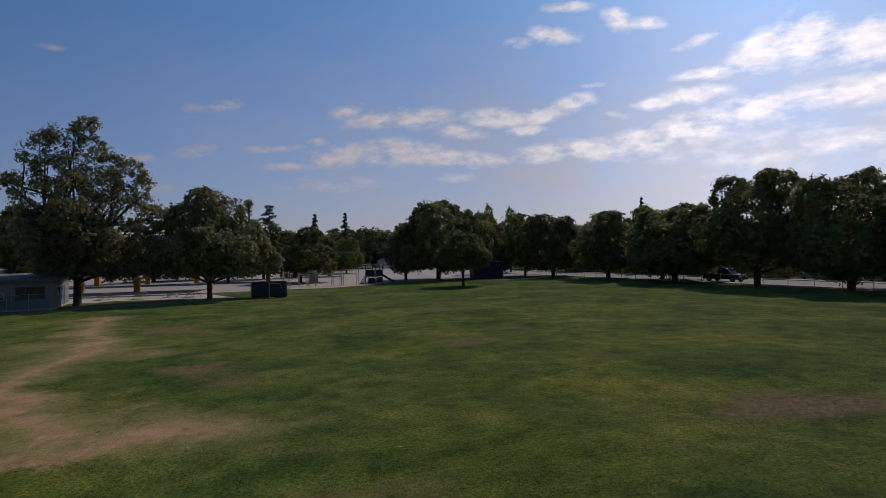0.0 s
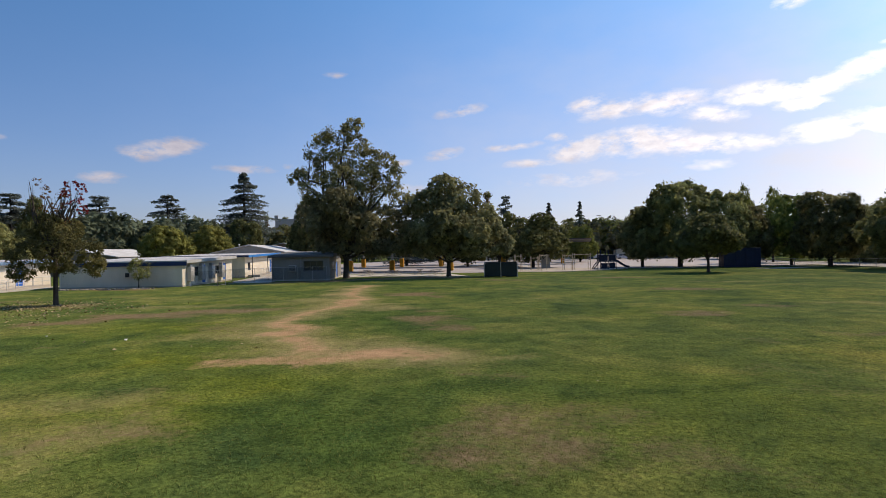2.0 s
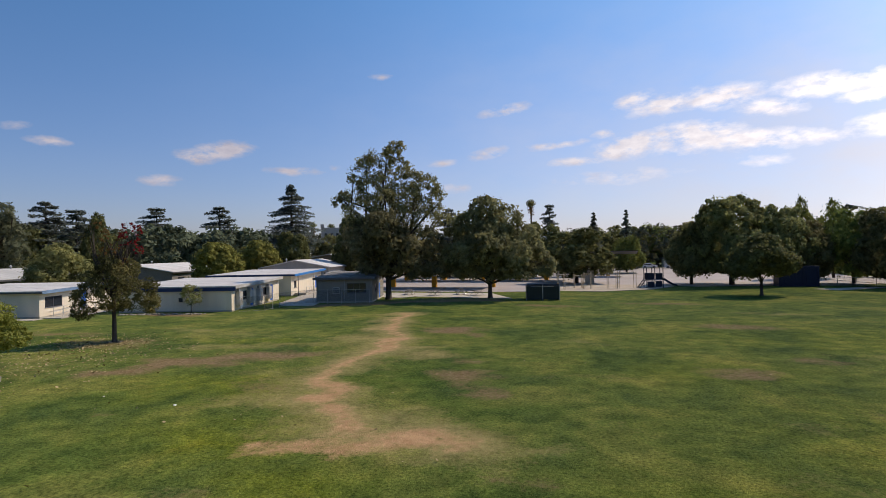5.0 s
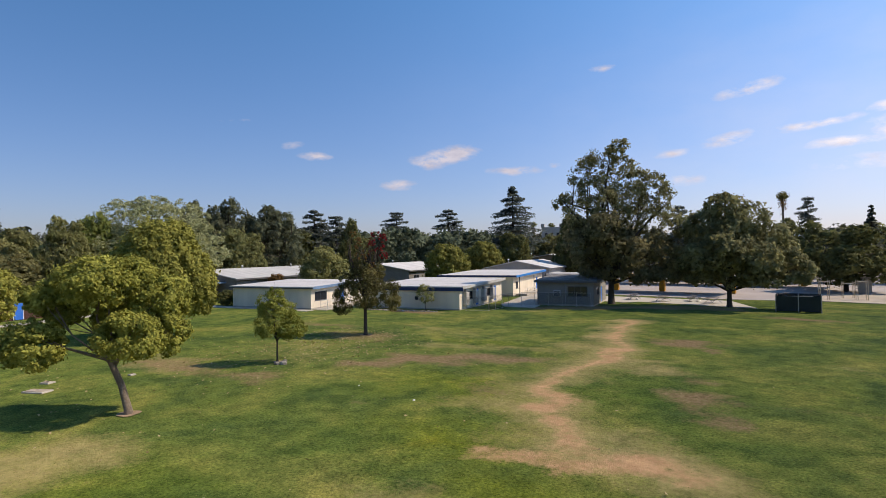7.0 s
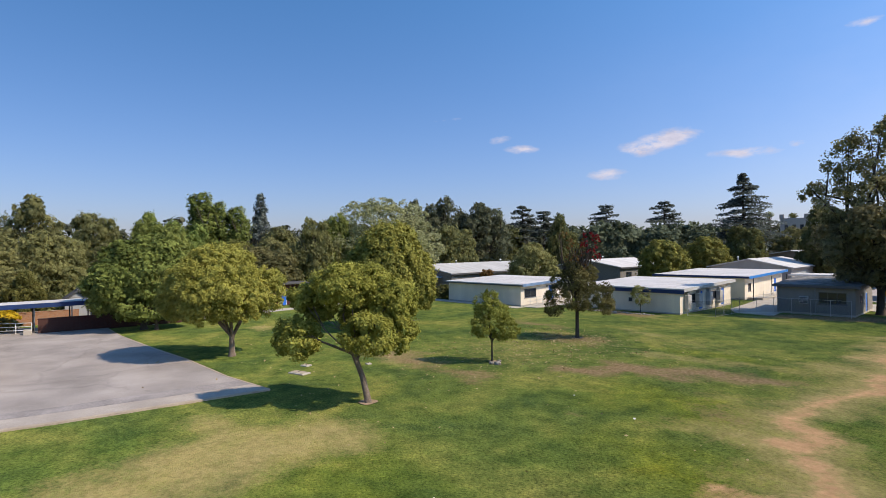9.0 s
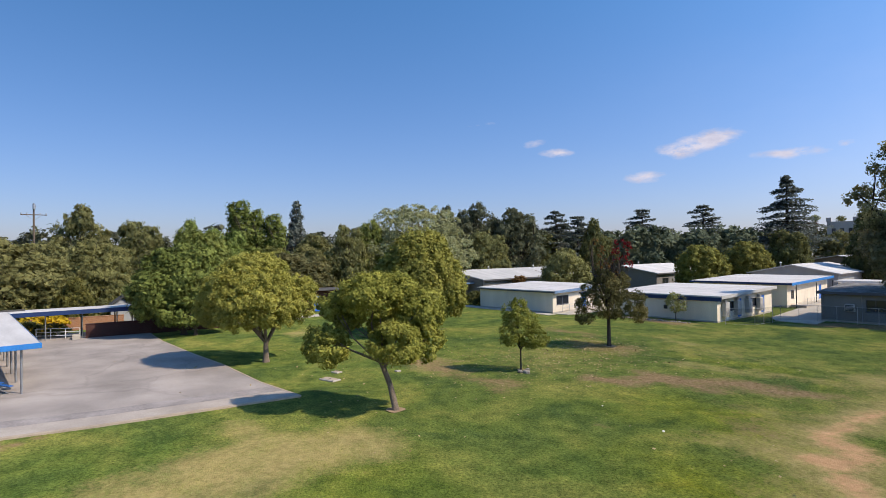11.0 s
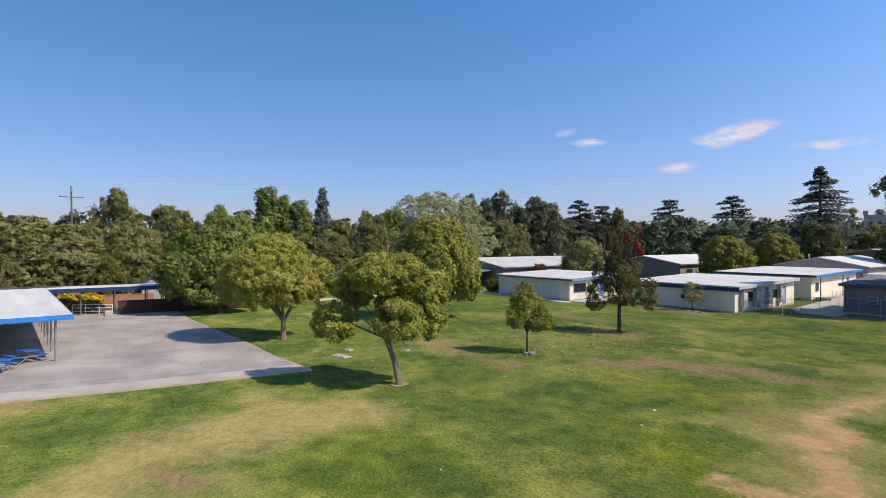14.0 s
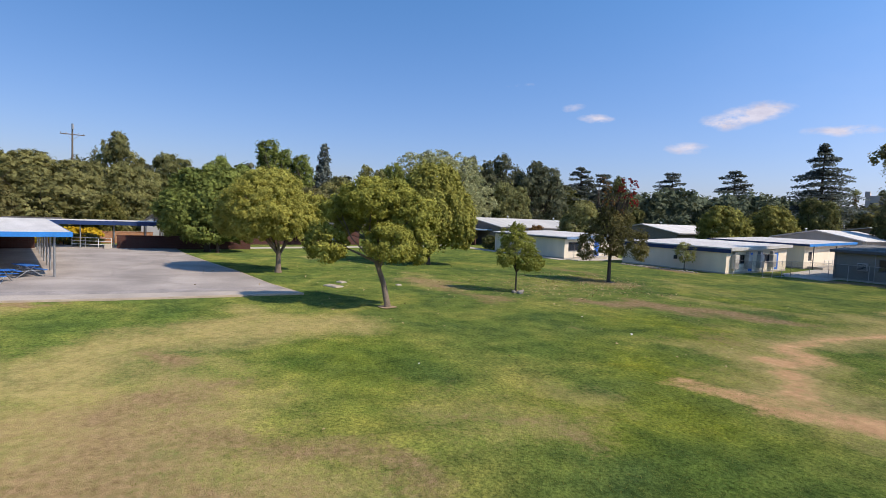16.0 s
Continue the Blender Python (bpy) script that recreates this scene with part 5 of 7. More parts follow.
# added block, coloured almost black to stand in for the shelter's inner shade
part("kitchen_block", boxes((-24.7, -15.9, -0.3, -2.2, -6.0, 2.36)), M_SHADEWALL, shelter)
unit = thing("rooftop_unit", on_plan(-52.8, -18.6, 3.02), "white rooftop air unit on the shelter", "air unit")
part("casing", boxes((-0.9, -0.9, -0.02, 0.9, 0.9, 0.75), bevel=0.03), M_WHITE, unit)
part("grille", rods(((0, 0, 0.75), (0, 0, 0.8), 0.5)), M_STEEL, unit)
kerb("roof_strip", [(-66, -15.7), (-64.6, -20.5)], 0.10, 0.05, M_SHINGLE, "dark seam strip on the shelter roof").location.z = 3.03


def picnic_table(m, top_mat, label, group):
    ob = thing("picnic_table", m, label, "picnic table", group)
    for k in range(3):
        part("plank", boxes((-0.95, -0.37 + 0.25 * k, 0.72, 0.95, -0.37 + 0.25 * k + 0.24, 0.765), bevel=0.01), top_mat, ob)
    for s in (-1, 1):
        part("bench", boxes((-0.95, s * 0.72 - 0.14, 0.42, 0.95, s * 0.72 + 0.14, 0.46), bevel=0.01), top_mat, ob)
        part("leg", rods(((s * 0.65, -0.75, 0.0), (s * 0.65, 0.30, 0.72), 0.03), ((s * 0.65, 0.75, 0.0), (s * 0.65, -0.30, 0.72), 0.03), ((s * 0.65, -0.8, 0.40), (s * 0.65, 0.8, 0.40), 0.028), sides=6), M_STEEL, ob)
    return ob


blue_table = picnic_table(on_plan(-37.5, -12.2, 0.035, 85), M_TABLEBLUE, "blue steel picnic table below the lunch shelter", "lunch shelter tables")
for x, y, a in ((-40.5, -11.5, 40),):
    copy_thing(blue_table, on_plan(x, y, 0.035, a))
wood_table = picnic_table(on_plan(-31.0, 75.4, 0.03, 95), M_WOODTABLE, "weathered grey picnic table on the shaded pad", "picnic pad tables")
for x, y, a in ((-26.6, 74.4, 75), (-23.4, 76.6, 110), (-20.6, 75.0, 60)):
    copy_thing(wood_table, on_plan(x, y, 0.03, a))

# ---- covered walk, railing and brick walls by the yard ----
walk_roof = thing("covered_walk", pose(-65.8, -17.5, 0, 0, 0, 102), "covered walkway with thin blue-edged roof on posts", "covered walkway")
part("roof", boxes((-0.9, -2.6, 2.76, 11.2, 0.8, 2.92), bevel=0.01), M_ROOF, walk_roof)
part("fascia", boxes((-0.95, -2.65, 2.48, 11.25, -2.605, 2.90)), M_NAVY, walk_roof)
part("fascia", boxes((-0.95, 0.805, 2.48, 11.25, 0.85, 2.90)), M_NAVY, walk_roof)
for q in (0.4, 3.4, 6.4, 9.4, 11.0):
    part("post", rods(((q, -1.9, -0.1), (q, -1.9, 2.77), 0.06)), M_STEEL, walk_roof)
    part("post", rods(((q, 0.15, -0.1), (q, 0.15, 2.77), 0.06)), M_DARKSTEEL, walk_roof)
rail = thing("guard_rail", pose(-66.3, -14.9, 0.035, 0, 0, 74), "pale steel guard rail at the yard's edge", "railing")
for z in (0.3, 0.65, 1.0):
    part("bar", rods(((0, 0, z), (4.0, 0, z), 0.03)), M_WHITE, rail)
for q in (0, 1.33, 2.67, 4.0):
    part("post", rods(((q, 0, -0.05), (q, 0, 1.02), 0.035)), M_WHITE, rail)


def brick_block(name, x, y, length, thick, height, turn, label, category, cap=True):
    ob = thing(name, pose(x, y, 0, 0, 0, turn), label, category, kind="")
    part("wall", boxes((0, 0, -0.1, length, thick, height)), M_BRICK, ob)
    if cap:
        part("cap", boxes((-0.03, -0.03, height, length + 0.03, thick + 0.03, height + 0.07), bevel=0.01), M_BRICK, ob)
    return ob


brick_block("brick_wall", -64.8, -10.5, 13.6, 0.3, 1.35, 98, "low red brick wall, tree shade in its dark colour, below the trees", "wall")
sun_wall = brick_block("garden_wall", -71.9, -18, 10, 0.3, 1.35, 98, "garden wall of brick coloured sunlit orange, behind yellow shrubs", "wall")
for o_ in sun_wall.children:
    o_.data.materials.clear()
    o_.data.materials.append(M_SUNBRICK)
office = thing("brick_office", pose(-73.0, -4.5, 0, 0, 0, 105), "low red brick school office behind trees", "building")
part("wall", wall(24, 2.9, [(3, 5.4, 1.0, 2.2), (9, 11.4, 1.0, 2.2), (15, 17.4, 1.0, 2.2)]), M_BRICK, office)
for q in (3, 9, 15):
    window_into(office, q, 1.0, 2.2, 2.4, 0.0, 3, mat=M_WHITE)
part("wall", boxes((0, 0.16, 0, 0.16, 8, 2.9)), M_BRICK, office)
part("wall", boxes((23.84, 0.16, 0, 24, 8, 2.9)), M_BRICK, office)
part("wall", boxes((0.16, 7.84, 0, 23.84, 8, 2.9)), M_BRICK, office)
part("roof", boxes((-0.5, -0.9, 2.9, 24.5, 8.5, 3.1), bevel=0.02), M_SHINGLE, office)
door_into(office, 19.7, 0.05, y=-0.10)
gabled("garden_house", pose(-74.6, -8.3, 0, 0, 0, 97), 1.25, 4, 2.35, 3.3, "small pale grey gabled house behind the trees", M_GREYWALL, M_SHINGLE, "house", windows=((1.0, 1.0, 1.0, 2.2),), over=0.25)
planter = thing("planter_box", pose(-64.0, -11.3, 0.0, 0, 0, 98), "pale planter box at the end of the brick wall", "planter")
part("box", boxes((-0.2, 0, -0.05, 0.4, 1.2, 0.45), bevel=0.02), M_CONCRETE, planter)

# ---- trees near the path ----
tree("lawn_tree", pose(-26.8, 8.9, 0), "bushy yellow-green shade tree with a leaning trunk on the lawn", "tree",
     swung([(-1.3, 0.0, 5.85, 1.6, 1.5, 1.05), (-0.1, 0.5, 6.05, 1.1, 1.2, 0.85), (-3.25, 0.4, 5.3, 0.7, 0.75, 0.65), (1.25, 0.5, 5.0, 1.05, 1.3, 1.2), (0.1, -0.7, 3.45, 1.45, 1.3, 1.05), (-3.45, -0.2, 3.3, 1.05, 1.1, 1.15),
            (-2.5, 1.2, 4.6, 0.8, 0.8, 0.7), (-0.6, 1.7, 4.4, 1.2, 1.0, 0.9), (1.45, 0.1, 3.4, 0.95, 1.1, 1.0)], 66.4),
     2.6, 0.16, LEAF_T1, M_LAWNBARK, 760, 100, 11, lean=(-0.3, -0.68), puff=0.25, cover=1.2, count=1, ragged=0.5)
tree("lawn_tree", pose(-43.5, 4.4, 0), "round ochre-green shade tree with a domed crown", "tree",
     swung([(-1.1, 0, 5.0, 3.5, 3.3, 2.3), (-3.3, 0.2, 4.2, 1.9, 1.9, 1.6), (0.7, -0.8, 4.0, 1.9, 1.8, 1.5), (2.2, 1.3, 4.6, 1.25, 1.4, 1.8), (-0.9, 0.2, 6.7, 2.3, 2.3, 1.4), (-1.5, -1.8, 3.7, 1.8, 1.5, 1.2)], 66.4),
     1.5, 0.21, LEAF_T6, M_LAWNBARK, 1050, 66, 12, puff=0.15, cover=1.15, count=2, ragged=0.65, up=0.35, stray=0.2)
tree("young_tree", pose(-32.0, 19.6, 0), "slender young tree with a small round crown", "tree",
     [(0, 0.1, 3.1, 1.05, 1.1, 1.0), (0.2, 0.55, 2.5, 0.9, 0.95, 0.7), (-0.25, -0.35, 3.8, 0.75, 0.75, 0.75), (0, -0.7, 2.4, 0.85, 0.85, 0.7), (0.4, 0.75, 2.1, 0.95, 1.0, 0.7), (0, 0.0, 4.4, 0.5, 0.5, 0.6)],
     1.5, 0.06, LEAF_T2, M_DARKBARK, 220, 60, 13, puff=0.28, cover=0.75, ragged=0.8, stray=0.25, core=4)
tree("liquidambar_tree", pose(-36.4, 30.9, 0), "half-bare shade tree with reddening top above dark leaves", "tree",
     swung([(0, 0, 4.5, 1.5, 1.5, 1.3), (1.2, 0, 3.6, 1.4, 1.4, 1.2), (-1.2, 0, 3.3, 1.4, 1.4, 1.2), (0.2, 0.8, 3.3, 1.3, 1.2, 1.1), (-0.2, -0.9, 3.4, 1.2, 1.2, 1.0), (-0.3, 0, 5.6, 0.8, 0.8, 0.8), (1.9, 0.2, 2.7, 1.1, 1.1, 0.8), (-1.9, 0.2, 2.5, 0.9, 0.9, 0.7), (2.1, 0, 3.9, 0.8, 0.8, 0.7), (0.9, 0.1, 5.3, 0.8, 0.8, 0.8), (-1.5, 0, 4.6, 0.7, 0.7, 0.7)], 50),
     3.9, 0.15, LEAF_T3, M_DARKBARK, 300, 56, 14, puff=0.27, cover=0.82, ragged=1.0, stray=0.4, core=3, count=2,
     extra=[(LEAF_RUST, swung([(-0.2 + 0.8 * math.cos(k * 2.4), 0.7 * math.sin(k * 2.4), 5.9 + 0.28 * k, 0.42, 0.42, 0.5) for k in range(10)], 50), 46, 14, "sparse rusty leaves", dict(cover=0.6, ragged=0.8, core=0, stray=0.3)),
            (LEAF_RED, swung([(1.1 + 0.55 * math.cos(k * 2.4), 0.5 * math.sin(k * 2.4), 6.7 + 0.32 * k, 0.34, 0.34, 0.4) for k in range(7)], 50), 46, 12, "bright red leaves", dict(cover=1.3, ragged=0.8, core=0, stray=0.3))])
tree("young_tree", pose(-45.6, 48.2, 0), "small weeping young tree before the classroom wall", "tree",
     [(0, 0, 2.2, 1.05, 1.05, 0.8), (0.1, 0.3, 1.5, 0.85, 0.85, 0.6), (0, -0.3, 2.7, 0.6, 0.6, 0.45)], 1.0, 0.05, LEAF_OLIVE, M_DARKBARK, 90, 40, 15, cover=0.7, ragged=0.7, stray=0.2, core=3)
tree("lawn_tree", pose(-50.6, 19.6, 0), "broad olive-green tree with drooping crown on the lawn", "tree",
     swung([(0.1, 0, 6.6, 3.0, 3.1, 3.0), (1.9, 0, 4.9, 2.3, 2.5, 2.9), (-1.8, 0.2, 5.2, 2.3, 2.4, 2.7), (0.4, 0.3, 8.3, 2.2, 2.3, 1.7), (0, -1.8, 5.0, 2.3, 2.0, 2.7), (2.9, 0.3, 3.4, 1.4, 1.5, 1.7)], 66.4),
     1.7, 0.2, LEAF_WEEP, M_BARK, 760, 54, 16, puff=0.20, cover=1.25, ragged=0.6, up=0.1, flat=1.3, stray=0.15)
tree("lawn_tree", pose(-61.6, -0.5, 0), "small yellow-green tree at the yard's edge", "tree",
     [(0, 0, 4.6, 1.7, 1.8, 2.0), (0.2, 0.9, 3.2, 1.4, 1.4, 1.5), (-0.3, -0.9, 3.5, 1.4, 1.5, 1.5)], 1.2, 0.16, LEAF_GREEN, M_BARK, 220, 44, 17, puff=0.28, cover=1.15)
tree("yard_tree", pose(-62.7, -1.6, 0), "big bright green tree over the brick wall", "tree",
     [(0, 0, 5.4, 3.3, 3.6, 2.5), (0.6, 2.9, 4.2, 2.5, 2.5, 2.2), (0.6, -2.5, 4.6, 2.3, 2.4, 2.2), (-0.2, 1.0, 7.6, 2.1, 2.1, 1.6), (0.1, -1.5, 7.2, 1.9, 2.0, 1.5), (1.0, 0.2, 2.7, 2.4, 3.2, 1.6), (0.8, 3.4, 2.6, 1.6, 1.6, 1.5), (0.6, -2.9, 3.0, 1.6, 1.6, 1.5)],
     1.7, 0.28, LEAF_BRIGHT, M_DARKBARK, 620, 50, 217, puff=0.25, cover=1.35)
tree("tall_gum_tree", pose(-31.0, 68.0, 0), "very tall loose-crowned gum tree beside the hut", "tree",
     [(1.0, -3.4, 9.6, 2.3, 2.3, 2.0), (-1.6, -3.6, 6.8, 2.1, 2.1, 1.8), (3.6, -2.8, 6.6, 2.2, 2.2, 1.9), (-0.6, 3.2, 9.0, 2.4, 2.4, 2.1), (-3.2, -1.2, 8.2, 2.6, 2.6, 2.3), (4.9, 1.8, 7.4, 2.3, 2.3, 2.0), (0.6, 0, 7.4, 3.0, 3.0, 2.5), (2.8, 0.9, 4.8, 2.1, 2.1, 1.4), (-2.4, -0.8, 4.9, 2.0, 2.0, 1.4), (6.8, 2.0, 5.6, 1.9, 1.9, 2.0), (0.2, 0, 4.4, 2.2, 2.2, 1.3), (4.6, 1.6, 4.4, 2.0, 2.0, 1.5), (3.4, -0.6, 3.8, 1.8, 1.8, 0.9), (6.6, 1.4, 3.8, 1.7, 1.7, 0.9)],
     3.2, 0.42, LEAF_GUM, M_DARKBARK, 400, 52, 18, puff=0.33, cover=1.1, ragged=0.75, stray=0.25, count=1, core=6,
     extra=[(LEAF_GUM, [(5.2, 1.8, 15.2, 1.5, 1.5, 1.3), (6.3, 2.0, 13.2, 1.3, 1.3, 1.2), (6.6, 2.2, 11.0, 1.5, 1.5, 1.4), (1.3, 0.5, 20.2, 1.2, 1.2, 0.9), (-2.6, -0.9, 18.5, 1.2, 1.2, 0.9), (-6.4, -2.2, 13.2, 0.7, 0.7, 0.8), (-0.5, -0.2, 19.2, 1.7, 1.7, 1.4), (0.6, -2.6, 13.0, 1.8, 1.8, 1.6), (1.6, 3.2, 13.0, 1.9, 1.9, 1.7), (1.5, 0.6, 17.5, 1.7, 1.7, 1.6), (-3.0, -1.2, 16.6, 1.6, 1.6, 1.4), (3.3, 1.3, 15.6, 1.5, 1.5, 1.5), (0.2, 0.1, 15.6, 2.0, 2.0, 1.9), (-2.1, -0.8, 14.2, 2.2, 2.2, 2.0), (2.2, 1.0, 13.6, 2.1, 2.1, 2.0), (-3.6, -1.5, 11.6, 2.1, 2.1, 1.9), (-5.4, -2.0, 13.8, 1.0, 1.0, 0.9), (4.4, 1.8, 12.4, 1.4, 1.4, 1.6), (4.6, 1.8, 10.2, 1.9, 1.9, 1.9), (0.2, 0, 11.5, 2.6, 2.6, 2.5)],
             400, 46, "", dict(puff=0.36, cover=0.62, ragged=0.9, stray=0.35, core=1))])
tree("shade_tree", pose(-17.8, 71.4, 0), "dense dark shade tree over picnic tables", "tree",
     [(-0.4, 0, 11.7, 2.0, 2.2, 1.9), (-4.3, -0.6, 9.4, 1.6, 1.6, 1.6), (4.0, 0.9, 8.4, 1.7, 1.7, 1.6), (0.8, -3.2, 6.6, 2.4, 2.4, 2.0), (-2.6, -3.0, 5.6, 2.0, 2.0, 1.7), (4.2, -2.4, 5.6, 2.0, 2.0, 1.7), (0.6, 3.2, 7.4, 2.4, 2.4, 2.1), (2.0, 0.5, 9.9, 2.3, 2.4, 2.2), (-2.3, -0.6, 9.4, 2.1, 2.2, 2.0), (0, 0, 8.4, 3.0, 3.0, 2.7), (-2.8, -0.8, 6.6, 2.4, 2.4, 2.1), (3.9, 0.8, 7.2, 2.5, 2.6, 2.3), (5.8, 1.0, 5.2, 1.8, 1.8, 1.8), (0.4, 0, 5.0, 2.8, 2.8, 1.9), (-2.0, -0.5, 4.4, 2.0, 2.0, 1.5), (3.8, 0.8, 4.4, 2.2, 2.2, 1.6), (-4.8, -0.8, 5.6, 1.8, 1.8, 1.9), (6.9, 1.2, 4.2, 1.4, 1.4, 1.7), (0.3, 0, 3.6, 2.2, 2.2, 1.0), (-2.6, -1.6, 3.7, 1.9, 1.9, 0.9), (1.6, -1.9, 3.5, 1.9, 1.9, 0.9), (4.6, -0.8, 3.4, 1.8, 1.8, 0.9), (-5.2, 0.4, 3.9, 1.7, 1.7, 0.9)],
     2.2, 0.30, LEAF_GUM, M_DARKBARK, 720, 50, 19, puff=0.32, cover=1.1, ragged=0.7, stray=0.25, count=1, core=5)
tree("young_tree", pose(15.6, 79.2, 0), "small round-crowned tree, coloured dark as if backlit, at the field's end", "tree",
     [(0, 0, 4.8, 3.2, 3.4, 1.9), (-1.8, -0.4, 3.6, 2.3, 2.4, 1.3), (1.9, 0.3, 4.0, 2.2, 2.3, 1.5), (0.4, 0, 6.4, 1.8, 1.9, 1.2)], 1.9, 0.19, LEAF_SHADE, M_DARKBARK, 260, 46, 20, puff=0.30, cover=1.25, ragged=0.6, stray=0.15)

# ---- trees further off: a few sorts, each built once and then copied in other sizes ----
BROAD_LOBES = {
    "d": [(0, 0, 0.25, 0.34, 0.34, 0.14), (0, 0, 0.50, 0.38, 0.38, 0.36), (-0.26, 0.05, 0.36, 0.23, 0.23, 0.24), (0.27, -0.05, 0.38, 0.22, 0.22, 0.26), (0.05, 0.27, 0.36, 0.23, 0.22, 0.24), (-0.02, -0.28, 0.34, 0.23, 0.22, 0.24), (0.14, 0.09, 0.76, 0.21, 0.21, 0.20), (-0.19, -0.07, 0.70, 0.20, 0.20, 0.20)],
    "e": [(0, 0, 0.27, 0.33, 0.33, 0.15), (0, 0, 0.53, 0.34, 0.34, 0.32), (-0.33, 0.08, 0.46, 0.17, 0.18, 0.20), (0.33, -0.05, 0.50, 0.17, 0.18, 0.19), (0.08, 0.31, 0.44, 0.19, 0.18, 0.21), (-0.05, -0.32, 0.42, 0.18, 0.18, 0.20), (0.20, 0.12, 0.78, 0.16, 0.16, 0.17), (-0.17, -0.09, 0.83, 0.16, 0.16, 0.15), (0.30, 0.2, 0.32, 0.19, 0.19, 0.16), (-0.28, -0.2, 0.30, 0.19, 0.19, 0.16)],
    "b": [(-0.1, 0, 0.66, 0.26, 0.28, 0.24), (0.2, 0.1, 0.60, 0.24, 0.24, 0.22), (0.05, -0.2, 0.55, 0.28, 0.22, 0.22), (-0.28, 0.1, 0.46, 0.20, 0.20, 0.18), (0.3, -0.1, 0.40, 0.18, 0.18, 0.16), (0.1, 0.02, 0.86, 0.14, 0.14, 0.12)],
    "c": [(0, 0, 0.50, 0.40, 0.40, 0.36), (0.16, 0.1, 0.66, 0.27, 0.27, 0.28), (-0.18, -0.1, 0.62, 0.26, 0.26, 0.28), (0.02, 0.02, 0.28, 0.40, 0.40, 0.20)],
    "n": [(0.02, 0, 0.90, 0.13, 0.13, 0.10), (-0.17, 0.05, 0.82, 0.15, 0.15, 0.09), (0.20, -0.06, 0.77, 0.17, 0.17, 0.10), (0.02, 0.18, 0.70, 0.20, 0.18, 0.11), (-0.25, -0.08, 0.62, 0.20, 0.20, 0.12), (0.28, 0.06, 0.56, 0.21, 0.21, 0.12), (0.02, -0.20, 0.55, 0.24, 0.22, 0.13), (-0.20, 0.18, 0.42, 0.24, 0.22, 0.15), (0.2, -0.1, 0.36, 0.26, 0.26, 0.16), (0, 0, 0.22, 0.34, 0.34, 0.16)],
}
KINDS = {}


def broad_kind(key, lobes, leaf, bark, bunches, per, seed, label, trunk=0.12, r=0.022, **kw):
    KINDS[key] = tree("tree", pose(0, 0, -400), label, "tree", BROAD_LOBES[lobes], trunk, r, leaf, bark, bunches, per, seed, group="far trees", **kw)


broad_kind("street_a", "e", LEAF_DARK, M_DARKBARK, 460, 42, 131, "large dark street tree with a full bunched crown", puff=0.27)
broad_kind("street_b", "d", LEAF_DARK, M_DARKBARK, 460, 42, 132, "large dark street tree with a full bunched crown", puff=0.25)
broad_kind("dark_a", "e", LEAF_DARK, M_DARKBARK, 250, 32, 31, "dense dark green tree with full crown", puff=0.34)
broad_kind("dark_b", "d", LEAF_DARK, M_DARKBARK, 250, 32, 32, "dense dark green tree with full crown", puff=0.31)
broad_kind("deep_a", "e", LEAF_SHADE, M_DARKBARK, 250, 32, 61, "dense tree with full crown and shade-dark green leaves", puff=0.34)
broad_kind("deep_b", "d", LEAF_SHADE, M_DARKBARK, 250, 32, 62, "dense tree with full crown and shade-dark green leaves", puff=0.31)
broad_kind("green_a", "e", LEAF_GREEN, M_DARKBARK, 260, 32, 33, "full green tree with uneven crown", puff=0.32)
broad_kind("green_b", "d", LEAF_GREEN, M_DARKBARK, 260, 32, 34, "full green tree with uneven crown", puff=0.30)
broad_kind("olive_a", "d", LEAF_OLIVE, M_DARKBARK, 360, 32, 35, "olive-green tree with full low crown", puff=0.25)
broad_kind("round", "c", LEAF_ROUND, M_DARKBARK, 280, 40, 36, "round clipped yellow-green tree", trunk=0.1, puff=0.22, cover=1.4)
BROAD_LOBES["o"] = [(0, 0, 0.42, 0.40, 0.40, 0.34)] + [(0.36 * math.cos(k * 0.9), 0.36 * math.sin(k * 0.9), 0.34 + 0.05 * (k % 3), 0.17, 0.17, 0.22) for k in range(7)] + [(0.20 * math.cos(k * 1.26 + 0.4), 0.20 * math.sin(k * 1.26 + 0.4), 0.68 + 0.04 * (k % 2), 0.20, 0.20, 0.19) for k in range(5)] + [(0.02, 0.02, 0.83, 0.15, 0.15, 0.14)]
broad_kind("pale", "o", LEAF_PALE, M_BARK, 860, 26, 37, "broad pale feathery grey-green tree", puff=0.15, cover=1.1, ragged=1.0, stray=0.45, core=6)
BROAD_LOBES["p"] = [(0.03 * (k % 3 - 1), 0.03 * (k % 2), 0.14 + 0.12 * k, 0.13 - 0.013 * abs(k - 2), 0.13 - 0.013 * abs(k - 2), 0.11) for k in range(7)]
broad_kind("poplar", "p", LEAF_BRIGHT, M_DARKBARK, 260, 32, 39, "slim upright poplar behind other trees", puff=0.36, flat=1.5, stray=0.25)
BROAD_LOBES["s"] = [(0.008 * (k % 3 - 1), 0.008 * (k % 2), 0.10 + 0.10 * k, 0.13 * (1 - k / 9.6) + 0.018, 0.13 * (1 - k / 9.6) + 0.018, 0.085) for k in range(9)]
broad_kind("column", "s", LEAF_CEDAR, M_DARKBARK, 240, 32, 40, "dark pointed cypress behind other trees", puff=0.34, flat=1.6, stray=0.2)
broad_kind("sparse", "b", LEAF_GREEN, M_DARKBARK, 150, 26, 38, "thin open-crowned tree with bare gaps", puff=0.33, cover=0.75, ragged=0.9, stray=0.3, core=1)
